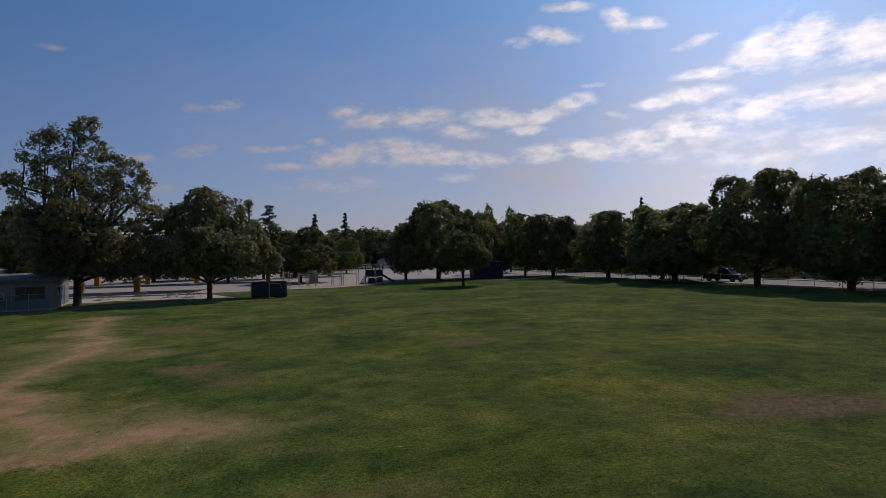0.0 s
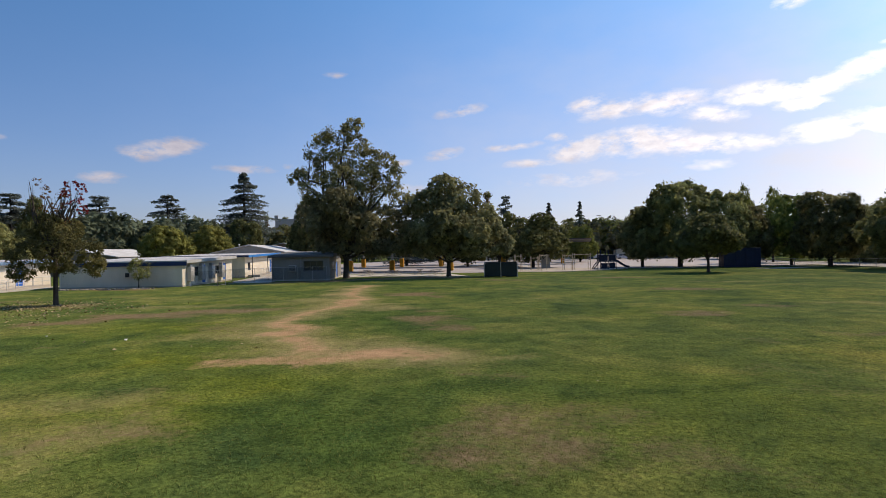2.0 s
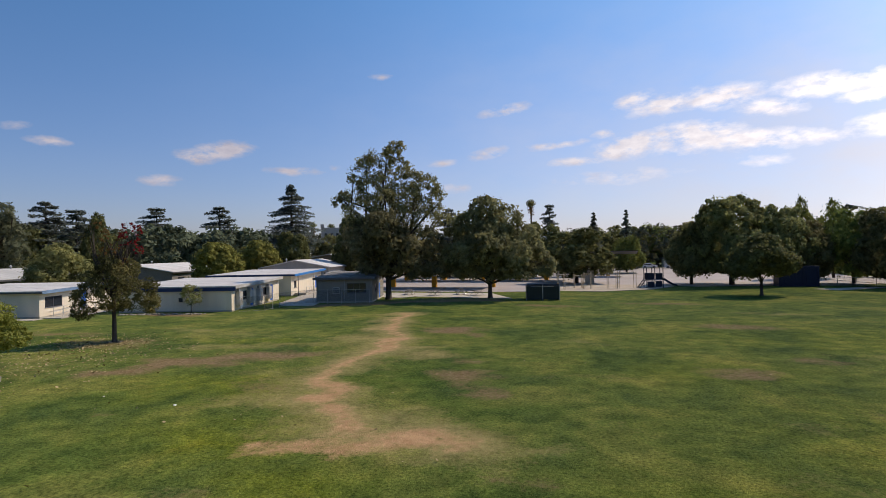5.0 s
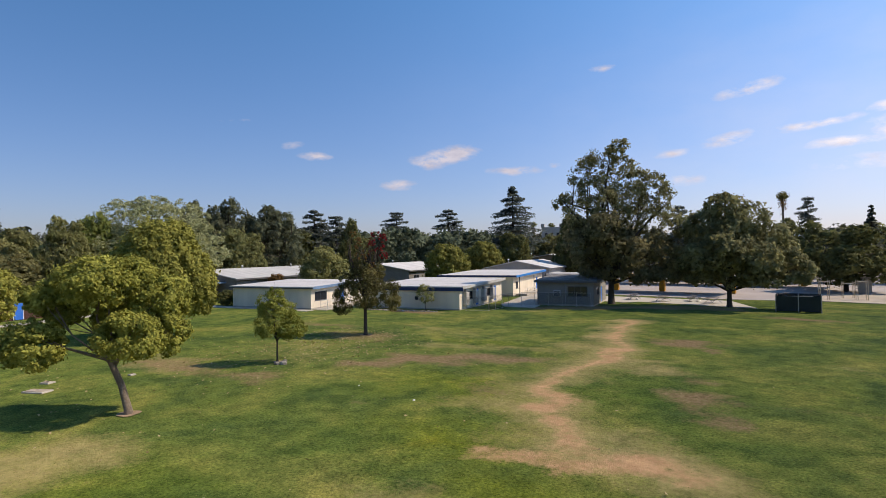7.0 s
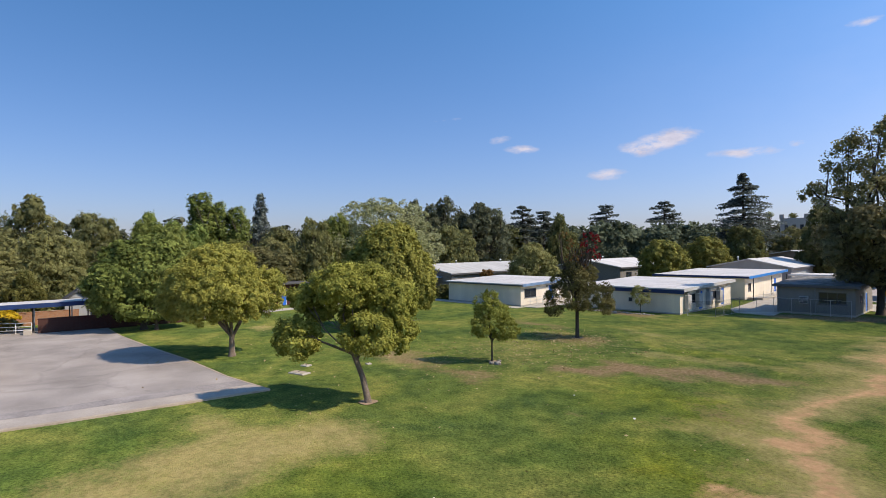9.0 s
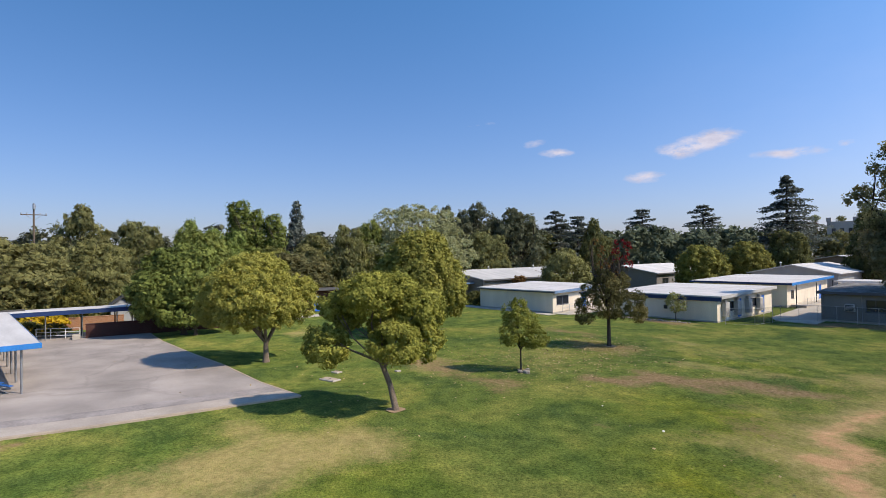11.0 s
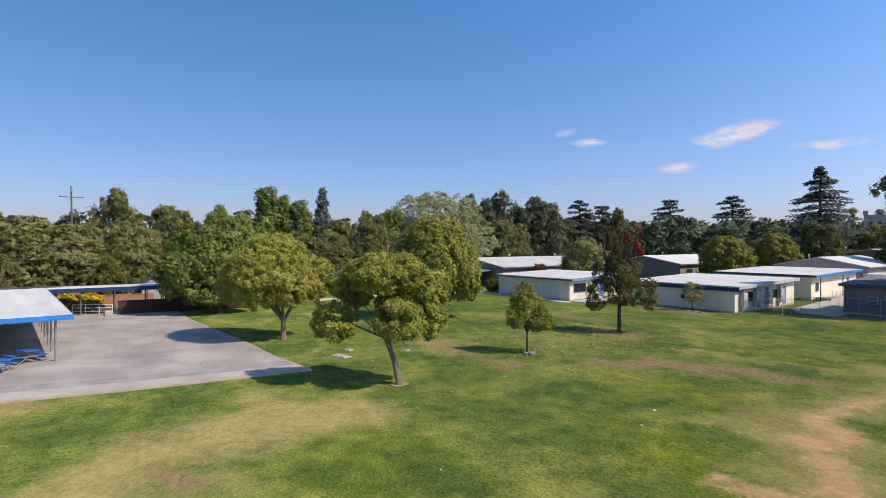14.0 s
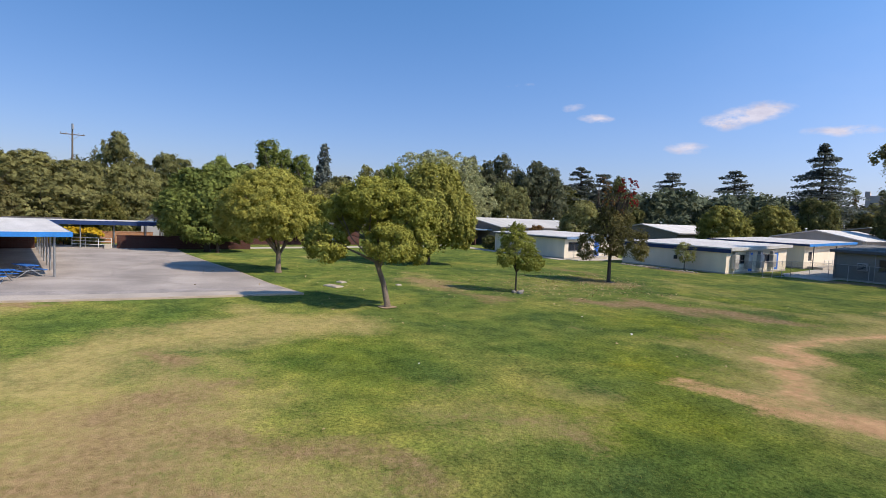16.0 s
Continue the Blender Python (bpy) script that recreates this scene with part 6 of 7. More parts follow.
broad_kind("pine", "n", LEAF_PINE, M_DARKBARK, 280, 34, 45, "broad dark pine behind the school", puff=0.36, cover=1.1, ragged=0.7, stray=0.2, r=0.026, core=8)


def conifer(key, label, leaf, tiers, shape, seed, flat, droop=0.0, leaf_size=0.0105, loose=0.025, boughs=5, low=0.14):
    """A conifer of unit height: level boughs round a straight trunk, each with a row of flat pads of needles."""
    rng = np.random.default_rng(seed)
    ob = thing("conifer", pose(0, 0, -400), label, "tree", "far trees")
    wood, foliage = [tube([(0, 0, -0.02), (0, 0, 0.4), (0.004, 0, 0.98)], [0.022, 0.015, 0.003], 7)], []
    for k in range(tiers):
        turn = rng.uniform(0, 6.28)
        for q in range(boughs):
            z = min(0.985, low + (0.99 - low) * k / (tiers - 1) + rng.normal() * loose)
            a = turn + q * 6.283 / boughs + rng.normal() * 0.3
            reach = shape(z) * rng.uniform(0.6, 1.25)
            tip = np.array([math.cos(a) * reach, math.sin(a) * reach, z + droop * reach])
            base = np.array([0, 0, z])
            bend = (base + tip) / 2 + np.array([0, 0, 0.05 * reach])
            wood.append(tube([base, bend, tip], [0.006, 0.004, 0.001], 4))
            side = np.array([-math.sin(a), math.cos(a), 0])
            for f in (0.35, 0.62, 0.88):
                w = reach * (0.42 if f < 0.8 else 0.30)
                n = int(20 + 560 * w)
                c = base + (tip - base) * f + np.array([0, 0, 0.10 * reach * f * (1 - f) - 0.02 * reach * (f > 0.8)])
                r = np.sqrt(rng.random((n, 1)))
                t = rng.uniform(0, 6.283, (n, 1))
                pos = c + (tip - base) / reach * np.cos(t) * r * w * 0.75 + side * np.sin(t) * r * w + np.array([0, 0, 1]) * (rng.normal(size=(n, 1)) * flat - 0.10 * w * r ** 2)
                foliage.append(leaves(pos, rng.normal(size=(n, 3)) * 0.45 + np.array([0, 0, 1.0]), leaf_size, rng, 0.55))
    part("trunk", arrays(*joined(wood), "trunk"), M_DARKBARK, ob)
    part("crown", arrays(*joined(foliage), "crown"), leaf, ob)
    KINDS[key] = ob


conifer("cedar", "dark cedar with flat tiers of needles", LEAF_CEDAR, 13, lambda z: 0.30 * (1.06 - z) ** 0.55, 41, 0.009, 0.02, 0.0125, 0.05, 5, 0.05)
conifer("spire", "broad dark cedar with tiers of level boughs", LEAF_CEDAR, 18, lambda z: 0.42 * (1 - z) ** 0.85 + 0.03, 42, 0.008, -0.08, 0.011, 0.03, 6, 0.03)
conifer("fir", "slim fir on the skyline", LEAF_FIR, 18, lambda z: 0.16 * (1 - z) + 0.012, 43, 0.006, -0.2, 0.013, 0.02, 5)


def put_tree(kind, x, y, h, w, label="", turn=None):
    """A copy of a sort of tree, h high and w wide."""
    unit = {"cedar": 0.50, "spire": 0.64, "fir": 0.30, "pine": 0.80, "poplar": 0.26, "column": 0.26, "round": 0.86}.get(kind, 1.0)
    s = w / unit
    turn = (x * 37 + y * 91) % 360 if turn is None else turn
    ob = copy_thing(KINDS[kind], Matrix.Translation((x, y, 0)) @ Matrix.Rotation(radians(turn), 4, "Z") @ Matrix.Diagonal((s, s, h, 1)))
    if label:
        ob["label"] = label
    return ob


YARD_TREES = [("green_b", -110.2, -36.0, 13.8, 7), ("olive_a", -79.4, -20.2, 10.9, 14), ("olive_a", -74.6, -25.5, 8.0, 10), ("dark_a", -114.4, -19.0, 17.2, 13), ("dark_b", -132.5, -11.0, 16.2, 11), ("olive_a", -89.1, -12.6, 10.7, 9.5), ("green_a", -75.2, -13.2, 5.8, 4.6),
              ("green_b", -79, 8, 8.3, 10), ("dark_b", -86, 14, 8.6, 11), ("poplar", -135.8, 9.1, 20.9, 7.5), ("poplar", -135.5, 12.8, 19.0, 4.4), ("poplar", -135.1, 16.6, 17.9, 5.8), ("column", -143.4, 22.6, 21.8, 6.4), ("green_b", -119, 0, 14.2, 13), ("green_a", -138, -1.6, 16.4, 8),
              ("dark_b", -113, -30, 11, 9), ("green_b", -108, 12, 10.0, 12), ("olive_a", -96.6, 17.5, 10.0, 8.5), ("green_a", -128, 5, 14, 11), ("dark_b", -128, 24, 13, 12), ("dark_a", -99, -5, 9.5, 11), ("dark_b", -104, -24, 9.5, 12)]
WING_TREES = [("pale", -98.6, 38.0, 18.0, 21), ("green_b", -99.5, 28.5, 14.6, 9), ("dark_a", -96.4, 24.4, 13.2, 8.5), ("pine", -122, 55, 19, 8), ("pine", -116, 60, 19.4, 11), ("pine", -110, 67, 17.8, 13),
              ("pine", -120, 73, 17.5, 12), ("deep_b", -114, 76, 13.5, 12), ("pine", -124, 63, 18, 11), ("deep_a", -118, 96, 12.5, 13), ("cedar", -112, 80, 17.6, 12), ("cedar", -114, 88, 16.6, 12), ("deep_a", -104.5, 85.3, 15.8, 7.5), ("olive_a", -75.8, 55.9, 8.6, 9.2), ("round", -73, 84, 9.2, 9), ("round", -73, 96, 9.8, 9),
              ("deep_b", -79, 117, 12.2, 9.5), ("cedar", -136, 130.5, 20.8, 15.5), ("cedar", -114, 132.3, 20.3, 16.5), ("spire", -91.3, 135, 26, 19), ("deep_b", -128, 140, 12, 14), ("deep_a", -104, 143, 12.5, 14), ("dark_b", -147, 128, 12, 13), ("dark_a", -83, 146, 12.5, 14), ("dark_b", -73, 150, 13, 13), ("deep_b", -56.6, 107.5, 15.2, 10), ("dark_b", -105, 57, 13, 10)]
COURT_TREES = [("fir", -9, 150, 15.8, 6.5), ("fir", -1, 170, 17.5, 6.5), ("cedar", -22.2, 162.8, 19.2, 8), ("deep_a", -9.5, 104, 10.2, 13), ("deep_b", -24, 114, 11.3, 9), ("deep_a", -19, 126, 12.8, 10),
               ("green_a", 4, 204, 13.8, 15), ("green_b", -1, 146, 9.8, 9), ("street_b", 15.6, 100.7, 15.4, 14.5), ("street_a", 22.6, 101.6, 13.2, 10.5), ("street_a", 9.6, 101.4, 10.9, 9.5), ("olive_a", 27, 104, 10.5, 9), ("sparse", 30.6, 121, 15.6, 6.5), ("sparse", 36.3, 122.5, 15.0, 8), ("green_b", 12, 206, 13, 16), ("dark_b", 26, 196, 13, 16), ("dark_a", -16, 206, 13, 16), ("dark_b", -40, 204, 13, 16), ("dark_a", -60, 200, 13, 16), ("dark_b", 40, 160, 12, 16),
               ("dark_b", -34, 132, 13, 12), ("cedar", -42, 128, 16.5, 10), ("green_b", 9, 208, 15.0, 18), ("dark_a", -8, 203, 14.5, 18)]
STREET_TREES = [("green_a", 33.5, 104, 12.0, 9), ("street_b", 36.6, 97.2, 12.2, 11), ("street_a", 41.2, 84.6, 11.5, 13), ("green_a", 47.5, 79, 11.6, 12), ("street_b", 45.0, 71.8, 11.6, 14), ("street_a", 48.6, 60.2, 14.6, 14),
                ("street_b", 51.2, 49.8, 13.4, 13.5), ("fir", 57, 101, 15, 4), ("street_a", 54.5, 40, 14.2, 13), ("dark_a", 76, 62, 11, 14), ("green_a", 74, 82, 11, 13), ("dark_b", 66, 104, 11.5, 14), ("dark_a", 54, 118, 11, 14), ("dark_a", 82, 48, 12, 13)]
for row in YARD_TREES + WING_TREES + COURT_TREES + STREET_TREES:
    put_tree(*row)
for ob_ in KINDS.values():
    for o_ in (*ob_.children_recursive, ob_):
        bpy.data.objects.remove(o_)


def far_wood():
    """The town's tree tops on the skyline, one mass of clumps."""
    rng = np.random.default_rng(77)
    lobes = []
    for k in range(430):
        a = radians(rng.uniform(-112, 62))
        d = rng.uniform(185, 330)
        if k >= 260:
            a, d = radians(rng.choice([rng.uniform(-112, -78), rng.uniform(-76, -52), rng.uniform(14, 62)])), rng.uniform(140, 185)
        h = rng.uniform(10.5, 16) * (1 + (d - 185) / 700)
        r = rng.uniform(4.5, 8)
        lobes.append((math.sin(a) * d, math.cos(a) * d, h * 0.55, r, r, h * 0.46))
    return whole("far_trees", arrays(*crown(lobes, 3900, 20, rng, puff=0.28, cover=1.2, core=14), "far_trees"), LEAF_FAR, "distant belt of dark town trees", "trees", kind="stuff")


far_wood()


def court_wood():
    """Low trees and garden shrubs along the far edge of the playground."""
    rng = np.random.default_rng(78)
    lobes = []
    for k in range(190):
        a, d = radians(rng.uniform(-36, 24)), rng.uniform(204, 222)
        h, r = rng.uniform(8, 13), rng.uniform(4, 7)
        if k >= 110:
            a, d, h, r = radians(rng.uniform(-70, -36)), rng.uniform(150, 178), rng.uniform(9.5, 14), rng.uniform(5, 8)
        lobes.append((math.sin(a) * d, math.cos(a) * d, h * 0.5, r, r, h * 0.5))
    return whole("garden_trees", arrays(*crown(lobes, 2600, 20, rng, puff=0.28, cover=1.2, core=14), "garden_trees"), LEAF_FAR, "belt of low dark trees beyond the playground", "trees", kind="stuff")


court_wood()


def palm(x, y, h):
    rng = np.random.default_rng(int(h * 10))
    ob = thing("palm", pose(x, y, 0), "tall slim fan palm on the skyline", "palm tree", "palms")
    part("trunk", arrays(*tube([(0, 0, -0.3), (0.1, 0, h * 0.5), (0, 0, h - 1.2)], [0.38, 0.27, 0.22], 8), "trunk"), M_DARKBARK, ob)
    n = 420
    d = rng.normal(size=(n, 3))
    d /= np.linalg.norm(d, axis=1)[:, None]
    part("crown", arrays(*leaves(np.array([0, 0, h - 1.0]) + d * np.array([1.7, 1.7, 1.3]) * rng.uniform(0.3, 1, (n, 1)), d + rng.normal(size=(n, 3)) * 0.6, 0.42, rng, 0.3), "crown"), LEAF_DARK, ob)
    g = rng.normal(size=(160, 3)) * np.array([0.5, 0.5, 0.9]) + np.array([0, 0, h - 3.4])
    part("skirt", arrays(*leaves(g, rng.normal(size=(160, 3)), 0.4, rng, 0.3), "skirt"), LEAF_RUST, ob, "dead brown fronds", "stuff")


for row in ((-30, 177, 22.3), (-128, 205, 19.5), (-121, 208, 18.8), (-133, 200, 17.6)):
    palm(*row)

# ---- shrubs ----
def shrub(name, x, y, rx, ry, h, leaf, label, seed, n=60, per=30):
    rng = np.random.default_rng(seed)
    lobes = [(0, 0, h * 0.5, rx, ry, h * 0.52), (rx * 0.3, ry * 0.2, h * 0.62, rx * 0.6, ry * 0.6, h * 0.4)]
    ob = thing(name, pose(x, y, 0), label, "shrub", "shrubs")
    part("stem", arrays(*tube([(0, 0, -0.1), (0.05, 0, h * 0.3), (0, 0, h * 0.6)], [0.06, 0.05, 0.02], 6), "stem"), M_DARKBARK, ob)
    part("foliage", arrays(*crown(lobes, n, per, rng, cover=1.3, core=6), "foliage"), leaf, ob)


shrub("shrub", -74.8, 38.2, 1.15, 1.15, 2.0, LEAF_SHADE, "dark clipped round shrub beside the classroom", 51, 130, 30)
for i_, (x, y, w) in enumerate(((-70.0, -18.4, 1.5), (-70.6, -16.0, 1.4), (-71.2, -14.2, 1.0))):
    shrub("flowering_shrub", x, y, w, w * 1.2, 1.75, LEAF_YELLOW, "bright yellow flowering shrub by the covered walk", 52 + i_, 50, 26)
for i_, (x, y, w, h) in enumerate(((-79.5, -21, 3.0, 3.2), (-80, -16, 3.0, 2.8), (-79.5, -11.5, 2.6, 2.6), (-76.5, -6, 2.2, 2.4))):
    shrub("shrub", x, y, w * 0.8, w, h, LEAF_DARK, "dark overgrown shrub under the yard trees", 251 + i_, 70, 26)
shrub("shrub", -68.6, -16.2, 0.8, 1.3, 1.5, LEAF_SHADE, "dark low shrub below the covered walk", 57)
shrub("shrub", -68.0, -13.9, 1.0, 1.5, 1.3, LEAF_DARK, "dark low shrub below the covered walk", 58)
shrub("shrub", -81.2, 50.0, 1.2, 1.2, 3.9, LEAF_RUST, "rusty tall shrub beside the grey wing", 59)


# ---- lawn litter, stones, covers ----
def scatter_leaves():
    rng = np.random.default_rng(5)
    pts = []
    for x, y, sx, sy, n in ((-37, 29.5, 4.0, 2.6, 900), (-34.5, 25, 4, 3.5, 520), (-35, 20, 4, 3, 300), (-45, 8, 6, 5, 130), (-24, 22, 10, 8, 130), (-28, 9, 4, 4, 60), (-52, 14, 8, 6, 90)):
        pts.append(np.stack([rng.normal(x, sx, n), rng.normal(y, sy, n), rng.uniform(0.05, 0.09, n)], 1))
    p = np.concatenate(pts)
    return whole("fallen_leaves", arrays(*leaves(p, rng.normal(size=p.shape) * 0.35 + np.array([0, 0, 1.0]), 0.068, rng, 0.7), "fallen_leaves"), LEAF_FALLEN, "dry fallen leaves strewn over the lawn", "leaves", kind="stuff")


scatter_leaves()


def rock_mesh(seed, size):
    rng = np.random.default_rng(seed)
    bm = bmesh.new()
    bmesh.ops.create_icosphere(bm, subdivisions=1, radius=size)
    for v in bm.verts:
        v.co = Vector((v.co.x * rng.uniform(0.8, 1.25), v.co.y * rng.uniform(0.8, 1.2), v.co.z * rng.uniform(0.5, 0.75)))
    me = bpy.data.meshes.new("rock")
    bm.to_mesh(me)
    bm.free()
    me.materials.append(M_ROCK)
    return me


ROCKS = [rock_mesh(60 + k, 0.17) for k in range(4)]
border = thing("stone_border", pose(0, 0, 0), "row of loose pale stones edging a bare bed", "stones")
rng_ = np.random.default_rng(9)
for k in range(46):
    t_ = k / 45
    r_ = new("stone", ROCKS[k % 4])
    r_.parent = border
    s_ = rng_.uniform(0.6, 1.3)
    r_.matrix_local = Matrix.Translation((-52.5 + 8.8 * t_ + rng_.uniform(-0.1, 0.1), 45.2 + 2.6 * t_ + rng_.uniform(-0.25, 0.25), 0.04)) @ Matrix.Rotation(rng_.uniform(0, 6), 4, "Z") @ Matrix.Diagonal((s_, s_, s_, 1))
for x, y, s_ in ((-31.1, 19.5, 1.5), (-31.4, 19.2, 1.1), (-31.7, 20.0, 0.9)):
    tagged(new("stone", ROCKS[1]), "pale stone at the foot of the young tree", "stone", "stones by the young tree").matrix_world = Matrix.Translation((x, y, 0.05)) @ Matrix.Diagonal((s_, s_, s_, 1))


def ground_cover(x, y, w, d, turn, label):
    ob = thing("utility_cover", pose(x, y, 0.0, 0, 0, turn), label, "utility cover", "utility covers")
    part("collar", boxes((-w / 2 - 0.1, -d / 2 - 0.1, -0.1, w / 2 + 0.1, d / 2 + 0.1, 0.05), bevel=0.02), M_CONCRETE, ob)
    part("lid", boxes((-w / 2, -d / 2, 0.05, w / 2, d / 2, 0.075), bevel=0.008), M_KERB, ob)
    part("handle", rods(((-0.08, 0, 0.085), (0.08, 0, 0.085), 0.012), sides=6), M_DARKSTEEL, ob)


ground_cover(-35.2, 7.4, 1.1, 0.5, 30, "pale concrete utility cover in the lawn")
ground_cover(-37.2, 8.3, 0.4, 0.3, 30, "small pale concrete utility cover in the lawn")
ground_cover(-35.6, 12.1, 0.14, 0.14, 10, "small round-worn valve cover in the lawn")
for x, y, r_ in ((-26.8, 8.9, 0.48), (-32.0, 19.6, 0.3), (-36.4, 30.9, 0.5)):
    bm = bmesh.new()
    bmesh.ops.create_circle(bm, cap_ends=True, segments=22, radius=r_)
    for v in bm.verts:
        k_ = 1 + 0.25 * noise.noise((v.co.x * 2 + x, v.co.y * 2, y))
        v.co.x, v.co.y = v.co.x * k_, v.co.y * k_
    whole("bare_soil", bm, M_SOIL, "bare soil ring at the foot of a tree", "soil", kind="structure", m=pose(x, y, 0.03))


def litter(x, y, s):
    bm = bmesh.new()
    bmesh.ops.create_icosphere(bm, subdivisions=1, radius=s)
    for v in bm.verts:
        v.co.z *= 0.5
        v.co += Vector((noise.noise(v.co * 20), noise.noise(v.co * 23), noise.noise(v.co * 27))) * s * 0.4
    whole("paper_scrap", bm, M_LITTER, "crumpled white paper scrap on the grass", "litter", "paper scraps", m=pose(x, y, 0.07))


for x, y, s_ in ((-18.2, 18.2, 0.075), (-22.5, 18.5, 0.04), (-15.6, 7.0, 0.035)):
    litter(x, y, s_)

# ---- utility pole ----
upole = thing("utility_pole", pose(-86, -19.4, 0, 0, 0, 20), "tall wooden utility pole with one crossarm", "utility pole")
part("pole", rods(((0, 0, -0.2), (0, 0, 15.1), 0.16, 0.10), sides=10), M_POLEWOOD, upole)
arm = part("crossarm", boxes((-0.05, -1.4, 13.6, 0.05, 1.4, 13.71), bevel=0.01), M_POLEWOOD, upole)
for q in (-1.3, -0.7, 0.7, 1.3):
    part("insulator", rods(((0, q, 13.74), (0, q, 13.92), 0.07, 0.04)), M_STEEL, arm)
part("brace", rods(((0.07, 0, 12.9), (0.07, 0.8, 13.6), 0.02), ((0.07, 0, 12.9), (0.07, -0.8, 13.6), 0.02), sides=6), M_STEEL, upole)
part("transformer", rods(((0.3, 0, 14.35), (0.3, 0, 14.95), 0.16), sides=12), M_STEEL, upole)

# ---- field end: green enclosure, blue store, play equipment ----
green = thing("equipment_enclosure", pose(-12.5, 68.6, 0, 0, 0, 8), "dark green panelled equipment enclosure on the grass", "enclosure")
for k in range(2):
    part("panel", boxes((2.05 * k + 0.06, 0, 0.08, 2.05 * k + 1.99, 0.06, 1.68)), M_GREENPANEL, green)
    part("panel", boxes((2.05 * k + 0.06, 2.6, 0.08, 2.05 * k + 1.99, 2.66, 1.78)), M_GREENPANEL, green)
part("panel", boxes((-0.03, 0.1, 0.08, 0.03, 2.58, 1.78)), M_GREENPANEL, green)
part("panel", boxes((4.07, 0.1, 0.08, 4.13, 2.58, 1.78)), M_GREENPANEL, green)
for q in (0.0, 2.05, 4.1):
    for y_ in (0.03, 2.63):
        part("post", rods(((q, y_, -0.1), (q, y_, 1.86), 0.05)), M_STEEL, green)
part("top_rail", rods(((0, 0.03, 1.82), (4.1, 0.03, 1.82), 0.03), ((0, 2.63, 1.82), (4.1, 2.63, 1.82), 0.03), ((0, 0.03, 1.82), (0, 2.63, 1.82), 0.03), ((4.1, 0.03, 1.82), (4.1, 2.63, 1.82), 0.03)), M_DARKSTEEL, green)
part("cover", boxes((0.5, 0.7, 1.5, 3.4, 2.2, 1.62), bevel=0.03), M_GREENPANEL, green)

store = thing("blue_container", pose(21.4, 96.5, 0, 0, 0, 5), "blue corrugated storage container below dark trees", "container")
ribs = [p for k in range(22) for p in ((0.25 * k + 0.02, -0.03 if k % 2 else 0.02), (0.25 * k + 0.25, -0.03 if k % 2 else 0.02))]
part("front_wall", prism(ribs + [(5.5, 0.06), (0.02, 0.06)], 0.12, 2.95), M_STORE, store)
part("body", boxes((0.02, 0.061, 0.12, 5.5, 2.5, 2.95)), M_STORE, store)
part("frame", boxes((-0.04, -0.05, -0.02, 5.56, 2.54, 0.11), (-0.04, -0.05, 2.955, 5.56, 2.54, 3.08)), M_STORE, store)
part("door_bar", rods(((5.53, 0.8, 0.2), (5.53, 0.8, 2.9), 0.03), ((5.53, 1.7, 0.2), (5.53, 1.7, 2.9), 0.03)), M_STEEL, store)


def play_structure(x, y, turn):
    ob = thing("play_structure", pose(x, y, 0.03, 0, 0, turn) @ Matrix.Diagonal((0.78, 1, 1, 1)), "navy play structure with slides and climbing panels", "play structure")
    for px_, py_ in ((0, 0), (1.6, 0), (3.2, 0), (0, 1.5), (1.6, 1.5), (3.2, 1.5)):
        part("post", rods(((px_, py_, -0.1), (px_, py_, 3.1), 0.08)), M_PLAYNAVY, ob)
    part("deck", boxes((0, 0, 1.15, 3.2, 1.5, 1.25)), M_PLAYNAVY, ob)
    for k in range(2):
        part("panel", boxes((1.6 * k + 0.12, -0.03, 1.3, 1.6 * k + 1.48, 0.03, 2.3), bevel=0.02), M_PLAYNAVY, ob)
    part("panel", boxes((0.12, 1.47, 1.3, 1.48, 1.53, 2.3), bevel=0.02), M_PLAYNAVY, ob)
    part("panel", boxes((1.75, -0.03, 0.15, 3.05, 0.03, 1.05), bevel=0.02), M_PLAYNAVY, ob)
    for k in range(6):
        part("climber_rung", rods(((-0.25 - 0.2 * (5 - k), 0.1, 0.1 + 0.2 * k), (-0.25 - 0.2 * (5 - k), 1.4, 0.1 + 0.2 * k), 0.05), sides=6), M_PLAYNAVY, ob)
    for y_ in (0.08, 1.42):
        part("climber_rail", rods(((-1.4, y_, -0.05), (-0.1, y_, 1.35), 0.06), ((-0.1, y_, 1.35), (0.0, y_, 2.4), 0.05), sides=6), M_PLAYNAVY, ob)
    part("panel", boxes((0.12, -0.03, 0.1, 1.48, 0.03, 1.0), bevel=0.02), M_PLAYNAVY, ob)
    for s, x0 in ((1, 3.25),):
        pts = [(x0 + s * 0.0, 0.75, 1.25), (x0 + s * 0.5, 0.75, 1.15), (x0 + s * 1.4, 0.75, 0.65), (x0 + s * 2.3, 0.75, 0.28), (x0 + s * 2.9, 0.75, 0.22)]
        bm = bmesh.new()
        for a, b in zip(pts[:-1], pts[1:]):
            d = Vector(b) - Vector(a)
            for dy, w, hh in ((0, 0.55, 0.05), (-0.29, 0.05, 0.28), (0.29, 0.05, 0.28)):
                m = Matrix.Translation((Vector(a) + Vector(b)) / 2 + Vector((0, dy, hh / 2))) @ d.to_track_quat("X", "Z").to_matrix().to_4x4() @ Matrix.Diagonal((d.length + 0.04, w, hh, 1))
                bmesh.ops.create_cube(bm, size=1.0, matrix=m)
        part("slide", bm, M_PLAYNAVY, ob)
        part("slide_foot", rods(((x0 + s * 2.6, 0.75, -0.05), (x0 + s * 2.6, 0.75, 0.24), 0.04)), M_STEEL, ob)
    return ob


play_structure(2.3, 91.7, 15)


